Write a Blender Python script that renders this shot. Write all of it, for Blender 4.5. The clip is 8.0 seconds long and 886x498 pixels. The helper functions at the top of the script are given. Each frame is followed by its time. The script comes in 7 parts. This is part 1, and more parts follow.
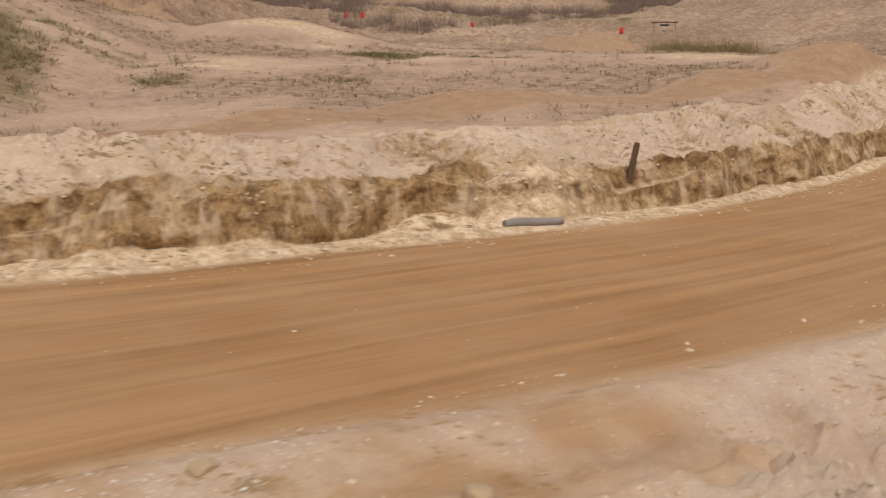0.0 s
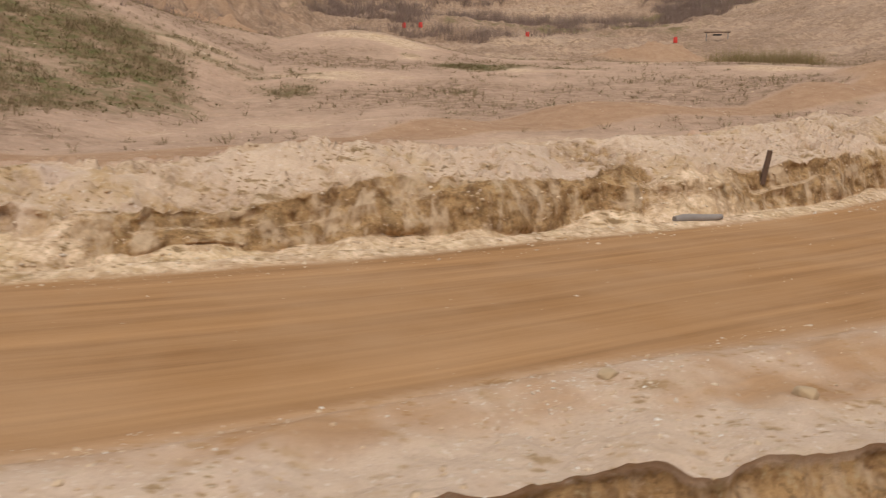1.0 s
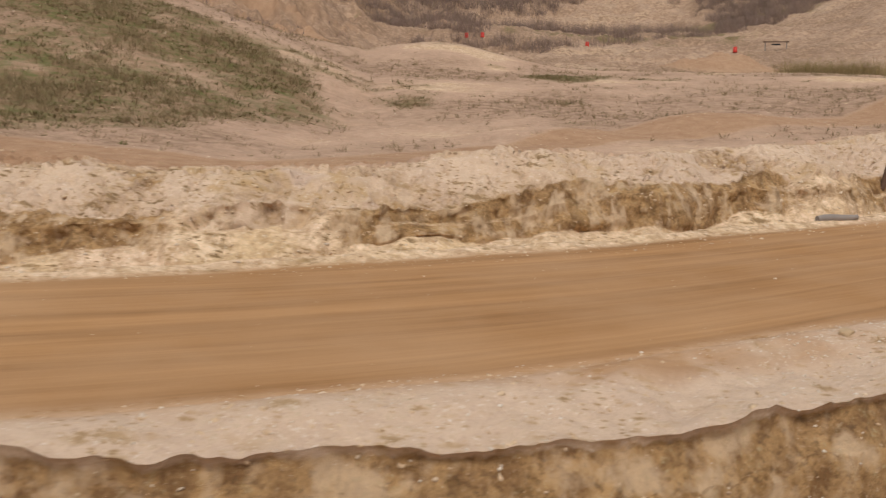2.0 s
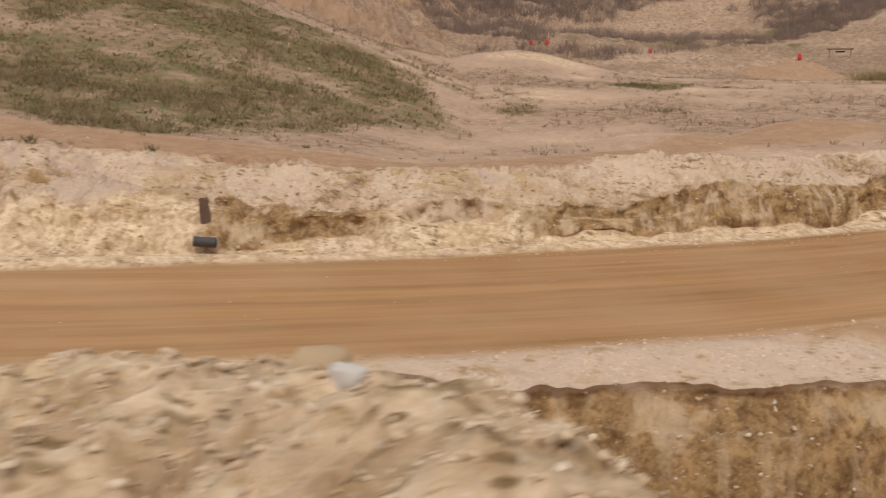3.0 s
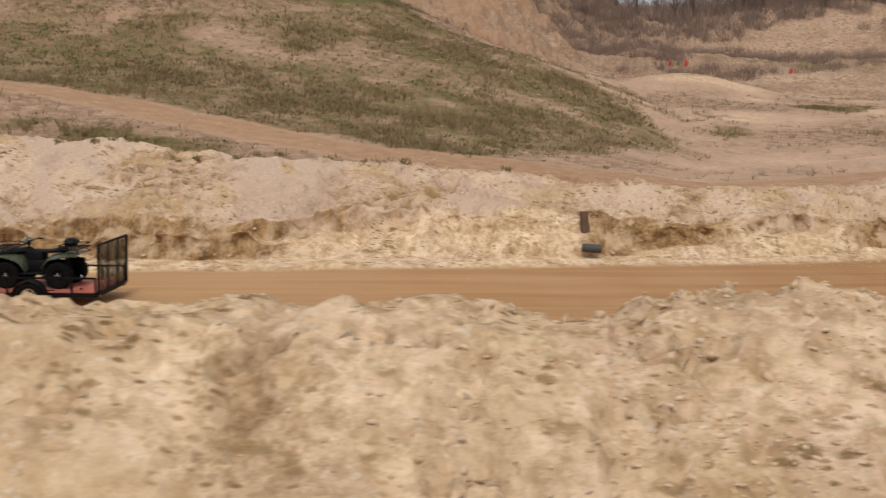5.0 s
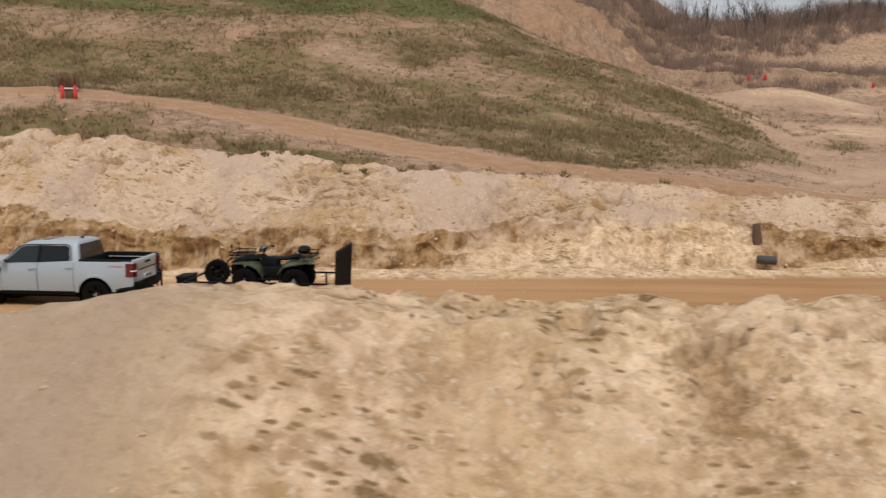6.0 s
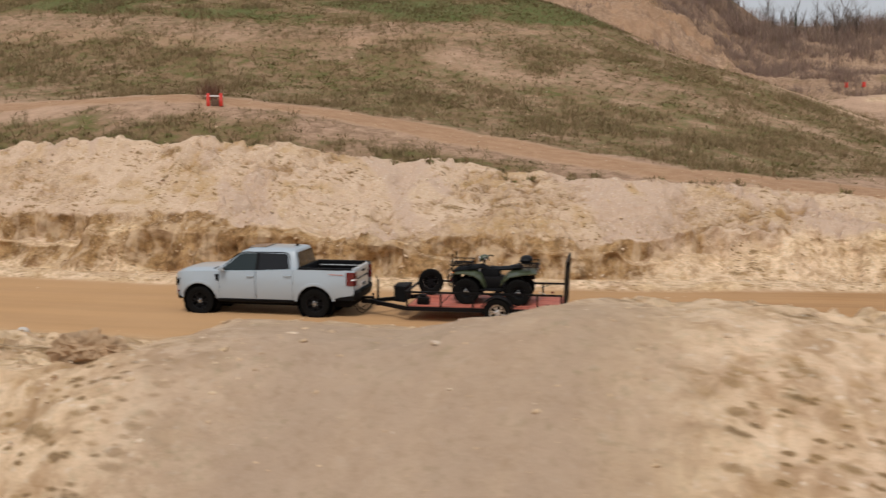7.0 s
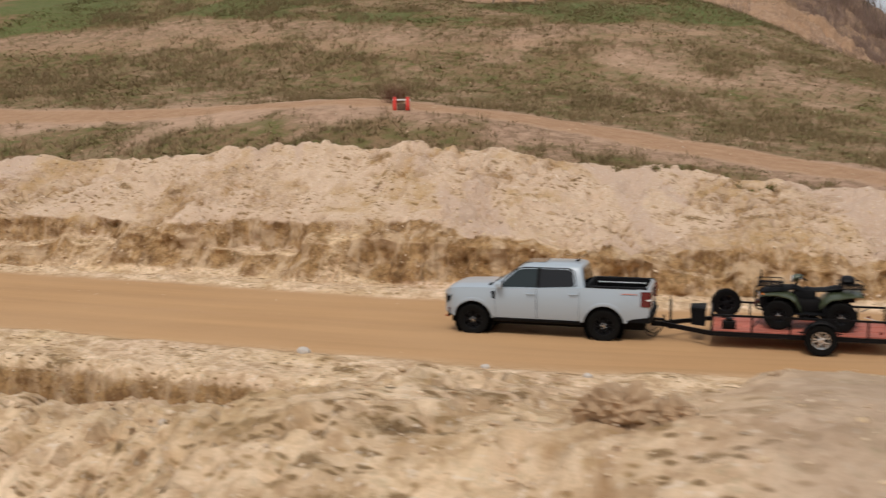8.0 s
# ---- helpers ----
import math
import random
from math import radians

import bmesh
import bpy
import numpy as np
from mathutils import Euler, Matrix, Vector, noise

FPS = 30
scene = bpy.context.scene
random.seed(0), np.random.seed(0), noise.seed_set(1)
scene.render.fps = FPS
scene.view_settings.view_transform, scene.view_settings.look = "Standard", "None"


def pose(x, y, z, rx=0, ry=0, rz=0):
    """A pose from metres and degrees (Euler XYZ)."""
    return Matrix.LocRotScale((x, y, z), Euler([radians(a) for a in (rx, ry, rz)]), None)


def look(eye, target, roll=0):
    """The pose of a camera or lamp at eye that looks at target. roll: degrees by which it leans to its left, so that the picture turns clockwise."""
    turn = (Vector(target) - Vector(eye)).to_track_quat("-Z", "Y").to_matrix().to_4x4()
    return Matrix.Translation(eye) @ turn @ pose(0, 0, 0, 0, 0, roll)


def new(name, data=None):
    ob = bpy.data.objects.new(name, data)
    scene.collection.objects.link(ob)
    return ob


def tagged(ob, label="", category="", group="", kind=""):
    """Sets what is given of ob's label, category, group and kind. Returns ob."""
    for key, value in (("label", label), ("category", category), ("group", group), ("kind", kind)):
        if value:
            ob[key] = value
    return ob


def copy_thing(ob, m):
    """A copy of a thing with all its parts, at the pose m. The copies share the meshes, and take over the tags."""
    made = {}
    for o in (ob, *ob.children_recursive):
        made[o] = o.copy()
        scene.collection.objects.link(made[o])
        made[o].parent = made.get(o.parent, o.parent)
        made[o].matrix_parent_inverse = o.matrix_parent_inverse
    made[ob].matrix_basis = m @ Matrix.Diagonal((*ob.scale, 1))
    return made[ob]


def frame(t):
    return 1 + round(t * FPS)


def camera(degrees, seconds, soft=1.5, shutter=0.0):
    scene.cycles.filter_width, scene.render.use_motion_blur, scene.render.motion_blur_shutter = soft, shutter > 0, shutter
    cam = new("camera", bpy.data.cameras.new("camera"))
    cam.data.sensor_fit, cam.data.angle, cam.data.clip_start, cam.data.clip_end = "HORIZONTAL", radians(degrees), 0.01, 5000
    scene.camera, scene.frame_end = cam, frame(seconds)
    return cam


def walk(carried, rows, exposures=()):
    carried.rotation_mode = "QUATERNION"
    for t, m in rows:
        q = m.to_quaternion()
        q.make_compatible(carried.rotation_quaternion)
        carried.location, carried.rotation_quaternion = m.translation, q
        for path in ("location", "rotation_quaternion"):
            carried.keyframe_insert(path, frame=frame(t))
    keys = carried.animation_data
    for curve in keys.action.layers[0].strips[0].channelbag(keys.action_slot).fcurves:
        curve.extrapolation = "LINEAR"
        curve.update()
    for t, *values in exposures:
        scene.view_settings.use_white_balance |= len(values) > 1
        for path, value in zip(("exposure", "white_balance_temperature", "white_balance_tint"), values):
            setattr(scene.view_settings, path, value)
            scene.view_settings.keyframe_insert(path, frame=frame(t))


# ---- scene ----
cam = camera(47.1, 8.0, soft=1.3, shutter=0.32)
METRES, EYE, TILT, LEAN, TURN = 42.5, 4.09, -10.2, 0.0, 0.0
ROWS = [
    (0.0, 0.0, 0.0, 0.0, 0.0, -0.0, -0.0),
    (0.5, -0.0506, -0.0542, -0.0074, 0.79, 0.16, -0.17),
    (1.0, -0.1024, -0.1088, -0.0112, 1.71, 0.35, -0.37),
    (1.5, -0.1544, -0.1634, -0.0165, 2.7, 0.54, -0.55),
    (3.0, -0.2992, -0.3183, -0.0362, 6.04, 0.97, -1.2),
    (3.5, -0.3478, -0.3662, -0.043, 7.31, 1.07, -1.41),
    (4.0, -0.3951, -0.4081, -0.0473, 8.6, 1.25, -1.59),
    (5.5, -0.5326, -0.4993, -0.057, 12.73, 2.17, -2.23),
    (6.0, -0.5788, -0.5156, -0.0617, 14.28, 2.53, -2.46),
    (6.5, -0.6216, -0.5226, -0.0633, 15.88, 2.73, -2.73),
    (7.0, -0.6739, -0.5236, -0.0643, 18.0, 2.82, -3.09),
    (7.5, -0.731, -0.5185, -0.0643, 20.61, 2.83, -3.53),
    (8.0, -0.7918, -0.5087, -0.0626, 23.74, 2.78, -4.04),
]
walk(cam, [(t, pose(0, 0, EYE, TILT, LEAN, TURN) @ pose(METRES * x, METRES * y, METRES * z, 90 + pitch, roll, yaw)) for t, x, y, z, yaw, pitch, roll in ROWS])

# ---- world and sun: a bright overcast sky ----
SUN_ELEVATION, SUN_TURN = 60.0, 172.0
world = bpy.data.worlds.new("sky")
scene.world = world
world.use_nodes = True
wn, wl = world.node_tree.nodes, world.node_tree.links
sky = wn.new("ShaderNodeTexSky")
sky.sky_type = "NISHITA"
sky.sun_disc = False
sky.sun_elevation = radians(SUN_ELEVATION)
sky.sun_rotation = radians(SUN_TURN)
sky.dust_density = 4.0
grey = wn.new("ShaderNodeHueSaturation")
grey.inputs["Saturation"].default_value = 0.22
wl.new(sky.outputs[0], grey.inputs["Color"])
haze = wn.new("ShaderNodeMix")
haze.data_type = "RGBA"
haze.inputs[0].default_value = 0.5
haze.inputs[7].default_value = (6.4, 6.7, 7.3, 1.0)
wl.new(grey.outputs[0], haze.inputs[6])
wl.new(haze.outputs[2], wn["Background"].inputs["Color"])
wn["Background"].inputs["Strength"].default_value = 0.14
sun = new("sun", bpy.data.lights.new("sun", "SUN"))
sun.data.energy, sun.data.angle, sun.data.color = 2.3, radians(14), (1.0, 0.965, 0.92)
sun.matrix_world = look((math.sin(radians(SUN_TURN)) * 50, math.cos(radians(SUN_TURN)) * 50, 50 * math.tan(radians(SUN_ELEVATION))), (0, 0, 0))
scene.view_settings.exposure = -0.43

# ---- lie of the land ----
def lattice(ix, iy, seed):
    n = (ix * 374761393 + iy * 668265263 + seed * 974711) & 0x7FFFFFFF
    n = ((n ^ (n >> 13)) * 1274126177) & 0x7FFFFFFF
    return ((n ^ (n >> 16)) & 0xFFFFFF) / float(0xFFFFFF)


def value_noise(x, y, seed):
    fx, fy = np.floor(x), np.floor(y)
    ix, iy = fx.astype(np.int64), fy.astype(np.int64)
    tx, ty = x - fx, y - fy
    tx, ty = tx * tx * tx * (tx * (tx * 6 - 15) + 10), ty * ty * ty * (ty * (ty * 6 - 15) + 10)
    a, b = lattice(ix, iy, seed), lattice(ix + 1, iy, seed)
    c, d = lattice(ix, iy + 1, seed), lattice(ix + 1, iy + 1, seed)
    return (a + (b - a) * tx) * (1 - ty) + (c + (d - c) * tx) * ty


def fbm(x, y, size, octaves=4, seed=1, gain=0.5):
    """Layered noise from -1 to 1; size is the longest wave in metres."""
    total, weight, amp = 0.0, 0.0, 1.0
    x, y = np.asarray(x, float) / size, np.asarray(y, float) / size
    for i in range(octaves):
        total = total + amp * (2 * value_noise(x + 17.3 * i, y - 9.1 * i, seed + i) - 1)
        weight += amp
        amp *= gain
        x, y = x * 1.97 + y * 0.31, y * 1.97 - x * 0.31
    return total / weight


def curve(v, knots):
    """A smooth line through (place, value) pairs."""
    kx = np.array([k[0] for k in knots], float)
    ky = np.array([k[1] for k in knots], float)
    v = np.clip(np.asarray(v, float), kx[0], kx[-1])
    slope = np.gradient(ky, kx)
    i = np.clip(np.searchsorted(kx, v, side="right") - 1, 0, len(kx) - 2)
    h = kx[i + 1] - kx[i]
    t = (v - kx[i]) / h
    return ((2 * t**3 - 3 * t**2 + 1) * ky[i] + (t**3 - 2 * t**2 + t) * h * slope[i]
            + (3 * t**2 - 2 * t**3) * ky[i + 1] + (t**3 - t**2) * h * slope[i + 1])


def step(v, a, b):
    t = np.clip((v - a) / (b - a), 0.0, 1.0)
    return t * t * (3 - 2 * t)


ROAD = [(-110, -1.5), (-62, -0.2), (-50, 0.6), (-40, 1.7), (-30, 4.3), (-20, 7.2), (-12, 10.5), (-5, 14.3), (0, 17.6), (6, 21.7), (14, 29), (22, 38), (40, 58), (70, 80), (110, 95)]
FAR_EDGE = [(-62, 4.3), (-41, 3.7), (-34, 4.0), (-24, 4.7), (-14, 5.9), (0, 6.2), (7, 6.0), (14, 7.3), (20, 9.0)]
NEAR_EDGE = [(-53, -4.5), (-34, -4.6), (-24, -4.8), (-19, -5.0), (-13, -5.6), (-8, -5.8), (-2, -6.0), (2.3, -6.8), (7, -7.2), (20, -8.0)]
BANK = [(-70, 6.5), (-58, 7.0), (-45, 6.8), (-36, 7.2), (-28, 9.0), (-22, 8.4), (-9, 9.0), (5, 8.8), (15, 10.0), (25, 13.0)]
CREST = [(-75, 4.3), (-66, 4.0), (-60, 4.5), (-51, 4.8), (-47, 4.55), (-42, 4.0), (-36.5, 3.45), (-32, 3.1), (-26, 2.45), (-16, 2.1), (-9, 2.2), (0, 2.2), (10, 2.4), (20, 3.0), (40, 4.0)]
VALLEY = [(10, 1.9), (30, 1.9), (42, 2.05), (66, 4.2), (85, 5.4), (125, 5.9), (150, 7.2), (185, 10.6), (215, 14.5), (240, 17.5), (262, 21.5), (282, 28.5), (296, 32.5), (400, 33), (3000, 33)]
HILL_RISE = [(12, 0), (22, 0.25), (29, 0.37), (38, 0.55), (43, 0.67), (51, 0.88), (60, 1.0), (80, 1.0)]
MOUND = [(-75, 1.2), (-55, 1.3), (-45, 1.6), (-42, 1.9), (-39, 2.75), (-36.5, 2.72), (-35.2, 2.86), (-34.5, 3.02), (-33.5, 3.05), (-32.6, 3.06), (-31.5, 3.26), (-30.9, 3.4), (-30.2, 3.38), (-29.5, 3.3), (-28.7, 3.26), (-27.5, 3.17), (-26.5, 3.25), (-25.5, 3.22), (-24.6, 3.08), (-23.8, 3.2), (-21.3, 3.15), (-20, 3.34), (-18.4, 3.3), (-17.5, 3.15), (-16.6, 3.2), (-14, 3.36), (-12.75, 3.34), (-12.4, 3.05), (-12.0, 1.9), (-11.4, 0.0), (-10.8, -1.8), (-10.2, -3.0), (0, -2.0), (30, -1.5)]
MOUND_LINE = [(-75, -13), (-45, -12.5), (-41.5, -12.8), (-38.5, -13.6), (-35, -13.5), (-33, -13.1), (-29, -11.9), (-27, -11.3), (-24, -10.4), (-22, -9.9), (-18, -8.7), (-16, -8.4), (-14.3, -8.6), (-13.2, -9.2), (-12, -9.9), (-8, -10.6), (30, 10)]
BERM_WIDTH = [(-75, 5.0), (-48, 6.5), (-44, 7.5), (-38, 8.0), (-35, 6.5), (-31, 4.6), (-26, 3.9), (-18, 3.1), (-8, 3.0), (0, 3.4), (6, 4.3), (25, 4.6)]
CUT = [(-75, 0.8), (-48, 0.8), (-45, 1.0), (-39, 0.9), (-37, 1.0), (-33.5, 0.9), (-32, 0.35), (-29.5, 0.15), (-27, 0.32), (-25, 0.42), (-23, 0.5), (-21.8, 0.9), (-19, 0.75), (-17.5, 0.3), (-14.5, 0.25), (-13, 0.8), (-11, 1.0), (-6, 1.0), (-1, 0.9), (1, 0.7), (4, 0.6), (7, 1.0), (25, 1.0)]
LIP = [(-26, -6.2), (-20, -6.2), (-16.2, -6.3), (-14, -7.1), (-11.8, -7.2), (-8.3, -8.2), (-6.8, -8.6), (-5.6, -8.75), (-3, -9.1), (-1.2, -9.9), (0, -10.6), (8, -11.0), (30, -12)]
TRACK = [(-75, 26), (-64, 26.5), (-57, 27), (-50, 28.5), (-44, 27.2), (-37.5, 24.8), (-31, 22.7), (-26, 22.2), (-22.5, 22.8), (-18.5, 24), (-14.4, 26.2), (-11, 29.5), (-7, 34.5), (-3, 40), (2.5, 43.5), (8, 46), (14.5, 51.5), (20, 57), (28, 65), (60, 90)]


def road_height(x):
    return 0.05 + 0.5 * step(-np.asarray(x, float), 3.0, 33.0)


def open_land(x, y):
    """The valley floor and the hills behind the berm."""
    x, y = np.asarray(x, float), np.asarray(y, float)
    d = np.maximum(0.0, -x - 18 - 0.15 * np.clip(y - 60, 0, 80))
    z = curve(y, VALLEY) + 18 * (1 - np.exp(-d / 45)) * curve(y, HILL_RISE)
    z = z + 1.5 * np.exp(-(((x + 60) / 12) ** 2) - ((y - 25.5) / 7) ** 2) + 4.0 * np.exp(-(((x + 22) / 22) ** 2) - ((y - 200) / 22) ** 2)
    z = z + 2.9 * np.exp(-(((x + 17) / 11) ** 2) - ((y - 106) / 15) ** 2) - 1.3 * np.exp(-(((x - 31) / 11) ** 2) - ((y - 114) / 18) ** 2)
    z = z + 4.2 * np.exp(-(((x + 53) / 13) ** 2) - ((y - 78) / 13) ** 2)
    z = z + 11 * step(-x, 30, 62) * step(y, 125, 172)
    z = z + 8 * step(x, 30, 95) * step(y, 110, 200)
    z = z - 6.0 * np.abs(fbm(x, y, 20, 5, 14, 0.65)) * step(-x, 28, 45) * step(y, 105, 135) + 1.3 * fbm(x, y, 5, 4, 16, 0.65) * step(y, 100, 130) - 2.2 * np.abs(fbm(x, y, 16, 4, 15, 0.6)) * step(y, 195, 225) * (1 - step(y, 288, 298))
    z = z + (1.3 - 4.2 * np.abs(fbm(x + 0.4 * y, y * 0.4, 11, 4, 17, 0.62)) + 1.0 * fbm(x, y, 2.6, 3, 18, 0.6)) * step(-x, 28, 42) * step(y, 108, 130) * (1 - step(y, 250, 285))
    for cx, cy, rx, ry, tall in JUMPS:
        z = z + tall * np.exp(-np.abs((x - cx) / rx) ** 2.5 - np.abs((y - cy) / ry) ** 2.5)
    z = z + fbm(x, y, 26, 3, 11) * 0.9 * step(y, 24, 60) + fbm(x, y, 90, 2, 12) * 3.5 * step(y, 110, 240)
    return z


JUMPS = [(-7, 38.5, 3.5, 2.5, 0.6), (2.5, 44, 4, 3, 0.7), (15, 52.5, 4, 4, 1.0), (25, 62, 6, 4, 1.8), (18.5, 124, 8, 6, 2.5), (-38, 128, 10, 7, 2.0)]
CLIMB = [(165, -24), (185, -21), (200, -21.5), (212, -24.5), (225, -26.5), (240, -23), (260, -22)]
UPPER = [(-110, 40), (-95, 44), (-80, 46), (-66, 46.5), (-56, 52), (-48, 60), (-40, 78)]
TURF_EDGE = [(20, -29), (26, -27), (32, -24), (40, -21), (46, -18), (55, -19.5), (62, -24.5), (66, -30), (70, -36), (80, -50), (120, -70)]


def track_mask(x, y):
    away = np.abs(y - curve(x, TRACK)) + 0.5 * fbm(x, y, 4, 2, 21)
    wide = 1.5 * step(x, 8, 20) + 0.9 * step(x, -34, -27) * (1 - step(x, 6, 10))
    upper = np.abs(y - curve(x, UPPER)) + 0.8 * fbm(x, y, 4, 3, 22)
    lane = np.maximum(1 - step(away, 1.5 + wide, 2.4 + wide), 0.4 * (1 - step(upper, 0.5, 1.5)) * step(-x, 42, 50))
    climb = np.abs(x - curve(y, CLIMB)) + 1.2 * fbm(x, y, 8, 3, 23)
    lane = np.maximum(lane, 0.55 * (1 - step(climb, 0.9, 2.6)) * step(y, 192, 204) * (1 - step(y, 236, 250)))
    for cx, cy, rx, ry, tall in JUMPS[3:]:
        lane = np.maximum(lane, 0.85 * (1 - step(((x - cx) / rx) ** 2 + ((y - cy) / ry) ** 2, 0.7, 1.4)))
    return lane


def bank_line(x):
    x = np.asarray(x, float)
    return curve(x, BANK) + 1.2 * fbm(x, x * 0 + 1.7, 5.0, 3, 33) + 0.55 * fbm(x, x * 0 + 2.6, 1.1, 4, 34, 0.6)


def lip_line(x):
    x = np.asarray(x, float)
    return np.minimum(curve(x, LIP) + 0.4 * fbm(x, x * 0 + 2.9, 2.8, 3, 55) + 0.3 * fbm(x, x * 0 + 0.7, 0.8, 3, 56), -5.9)


def across(x, w):
    """Draws the grid lines across the road together along the two cut faces."""
    b, q = bank_line(x), lip_line(x)
    far_side = np.where(w < 8, 4 + (w - 4) / 4 * (b - 4.4), np.where(w < 9.4, b - 0.4 + (w - 8), b + 1.0 + (w - 9.4) / 6.6 * (15 - b)))
    near_side = np.where(w > -9.5, -4 + (w + 4) / 5.5 * (-4.3 - q), np.where(w > -10.5, q + 0.3 + (w + 9.5), q - 0.7 + (w + 10.5) / 4.5 * (14.3 + q)))
    return np.where((w > 4) & (w < 16), far_side, np.where((w < -4) & (w > -15), near_side, w))


def land(x, w):
    """Heights, sideways shifts and surface kinds for places x along and w across the road."""
    yc = curve(x, ROAD)
    y = yc + w
    zr = road_height(x)
    wobble = fbm(x, x * 0 + 3.1, 3.2, 3, 31)
    far = curve(x, FAR_EDGE) + 0.35 * wobble
    near = curve(x, NEAR_EDGE) + 0.4 * fbm(x, x * 0 + 8.2, 4.0, 3, 32)
    bank = bank_line(x)
    cut_here = np.clip(curve(x, CUT) + (0.2 + 0.35 * curve(x, CUT)) * fbm(x, x * 0 + 5.5, 1.7, 4, 35, 0.6), 0, 1)
    slumped = 1 - step(cut_here, 0.15, 0.9)
    crest = bank + curve(x, BERM_WIDTH)
    # road: nearly level, with ruts and low windrows
    z = zr + 0.02 * fbm(x, y, 2.5, 3, 41) - 0.03 * np.cos((w + 0.3 * fbm(x, w, 12, 2, 42)) * 3.3) * np.exp(-((w / 3.2) ** 2))
    rim = np.exp(-(((w - far - 0.35) / 0.4) ** 2)) * (0.13 + 0.12 * fbm(x, w, 1.5, 3, 43))
    # ditch and cut bank
    ditch = step(w, far + 0.5, far + 1.3) * 0.22
    high = 0.85 + 0.35 * fbm(x, x * 0 + 5, 5, 3, 44) + 0.2 * step(-x, 40, 52) + 0.3 * fbm(x, x * 0 + 1.9, 1.2, 3, 102, 0.6)
    s2 = bank + 0.62 + 0.5 * fbm(x, x * 0 + 3.3, 3.2, 4, 92)
    slid = step(fbm(x, x * 0 + 9.5, 3.2, 3, 98), -0.25, 0.1)
    lower = 0.82 - 0.3 * (1 - slid) + 0.12 * fbm(x, x * 0 + 2.2, 2.5, 2, 99)
    soft = 0.3 + 0.9 * slumped
    up = np.clip((w - bank + soft) / (0.15 + soft), 0, 1)
    up2 = np.clip((w - s2 + 0.12 + 0.7 * slid) / (0.24 + 0.7 * slid), 0, 1)
    face = lower * up + (1 - lower) * up2
    talus = 0.3 * step(w, bank - 1.3, bank - 0.1) * np.clip(0.5 + 1.6 * fbm(x, w * 0.5, 2.2, 3, 45), 0, 1.4)
    slope = np.clip((w - bank) / (crest - bank), 0, 1)
    top = curve(x, CREST) + 0.25 * fbm(x, x * 0 + 6.6, 3.5, 3, 46)
    rough = step(w, bank + 0.1, bank + 1.0)
    raw = step(fbm(x, y, 2.6, 5, 73, 0.6), 0.1, 0.2)
    lumps = 0.24 * fbm(x, w, 1.5, 5, 47, 0.68) - 0.22 * np.abs(fbm(x, w, 0.8, 3, 67, 0.6)) * step(fbm(x, w, 4, 2, 68), -0.2, 0.3) + 0.04 + 0.34 * fbm(x * 1.2, w * 0.5, 4.5, 2, 48) - 0.07 * raw
    rills = -0.28 * step(fbm(x + 0.25 * w, w * 0.18, 1.4, 2, 49), 0.15, 0.6) * step(slope, 0.05, 0.5) * (1 - step(slope, 0.8, 1.0))
    berm = zr + high + (top - zr - high) * (slope ** 0.8) + rough * (lumps + rills)
    back = open_land(x, y)
    fall = np.exp(-np.clip((w - crest) / 2.6, 0, 9) ** 2)
    hill = back + (top - back) * fall + lumps * (0.3 + 0.7 * fall)
    z = np.where(w > far, zr - ditch + rim + talus + face * (np.where(w < crest, berm, hill) - zr + ditch - talus), z + rim)
    keen = (1 - slumped) * step(fbm(x, x * 0 + 4.4, 3, 2, 51), -0.5, 0.0)
    bite = 0.03 + 0.2 * fbm(x, x * 0 + 7.1, 0.9, 4, 36, 0.65)
    shift = keen * 6.75 * up * up * (1 - up) * bite + (1 - slid) * 6.75 * up2 * up2 * (1 - up2) * (bite * 0.75 + 0.04)
    shift = shift + (0.3 * fbm(x, z, 0.6, 4, 37, 0.65) + 0.5 * fbm(x, z * 0.25, 0.9, 3, 110, 0.6)) * np.sin(np.pi * up) + 0.3 * fbm(x, z, 0.45, 3, 38, 0.6) * np.sin(np.pi * up2)
    # near side: shoulder, cut edge and mounds
    edge_rim = np.exp(-(((w - near + 0.5) / 0.6) ** 2)) * (0.1 + 0.14 * fbm(x, w, 1.3, 3, 52))
    ridge_y = curve(x, MOUND_LINE) + 0.5 * fbm(x, x * 0 + 7.7, 5, 2, 53)
    ridge = curve(x - 0.26 * np.clip(-8.0 - y, -1.5, 9) * step(x, -17, -14), MOUND) + 0.16 * fbm(x, x * 0 + 9.9, 2.6, 3, 54)
    mounded = step(-x, 20.0, 23.0)
    lip = lip_line(x)
    rubble = step(x, 0.5, 5.0)
    l2 = 0.32 + 0.4 * fbm(x, x * 0 + 1.1, 2.0, 3, 94)
    d1 = np.clip((lip - w + 0.05) / (0.3 + 2.6 * rubble), 0, 1)
    d2 = np.clip((lip - w - l2 * 0.5 - 0.16) / (0.8 + 2.6 * rubble), 0, 1)
    drop = 0.24 * d1 + 0.76 * d2
    pit = -3.0 + 1.1 * rubble + 0.5 * fbm(x, y, 3, 4, 57, 0.6)
    pock_near = step(fbm(x, y, 0.5, 3, 104, 0.6), 0.08, 0.22)
    shelf = zr - 0.22 * step(near - w, 0.0, 2.2) + 0.2 * fbm(x, y, 1.2, 4, 58, 0.6) * step(near - w, 0.2, 1.6) + 0.12 * fbm(x, y, 4, 2, 59)
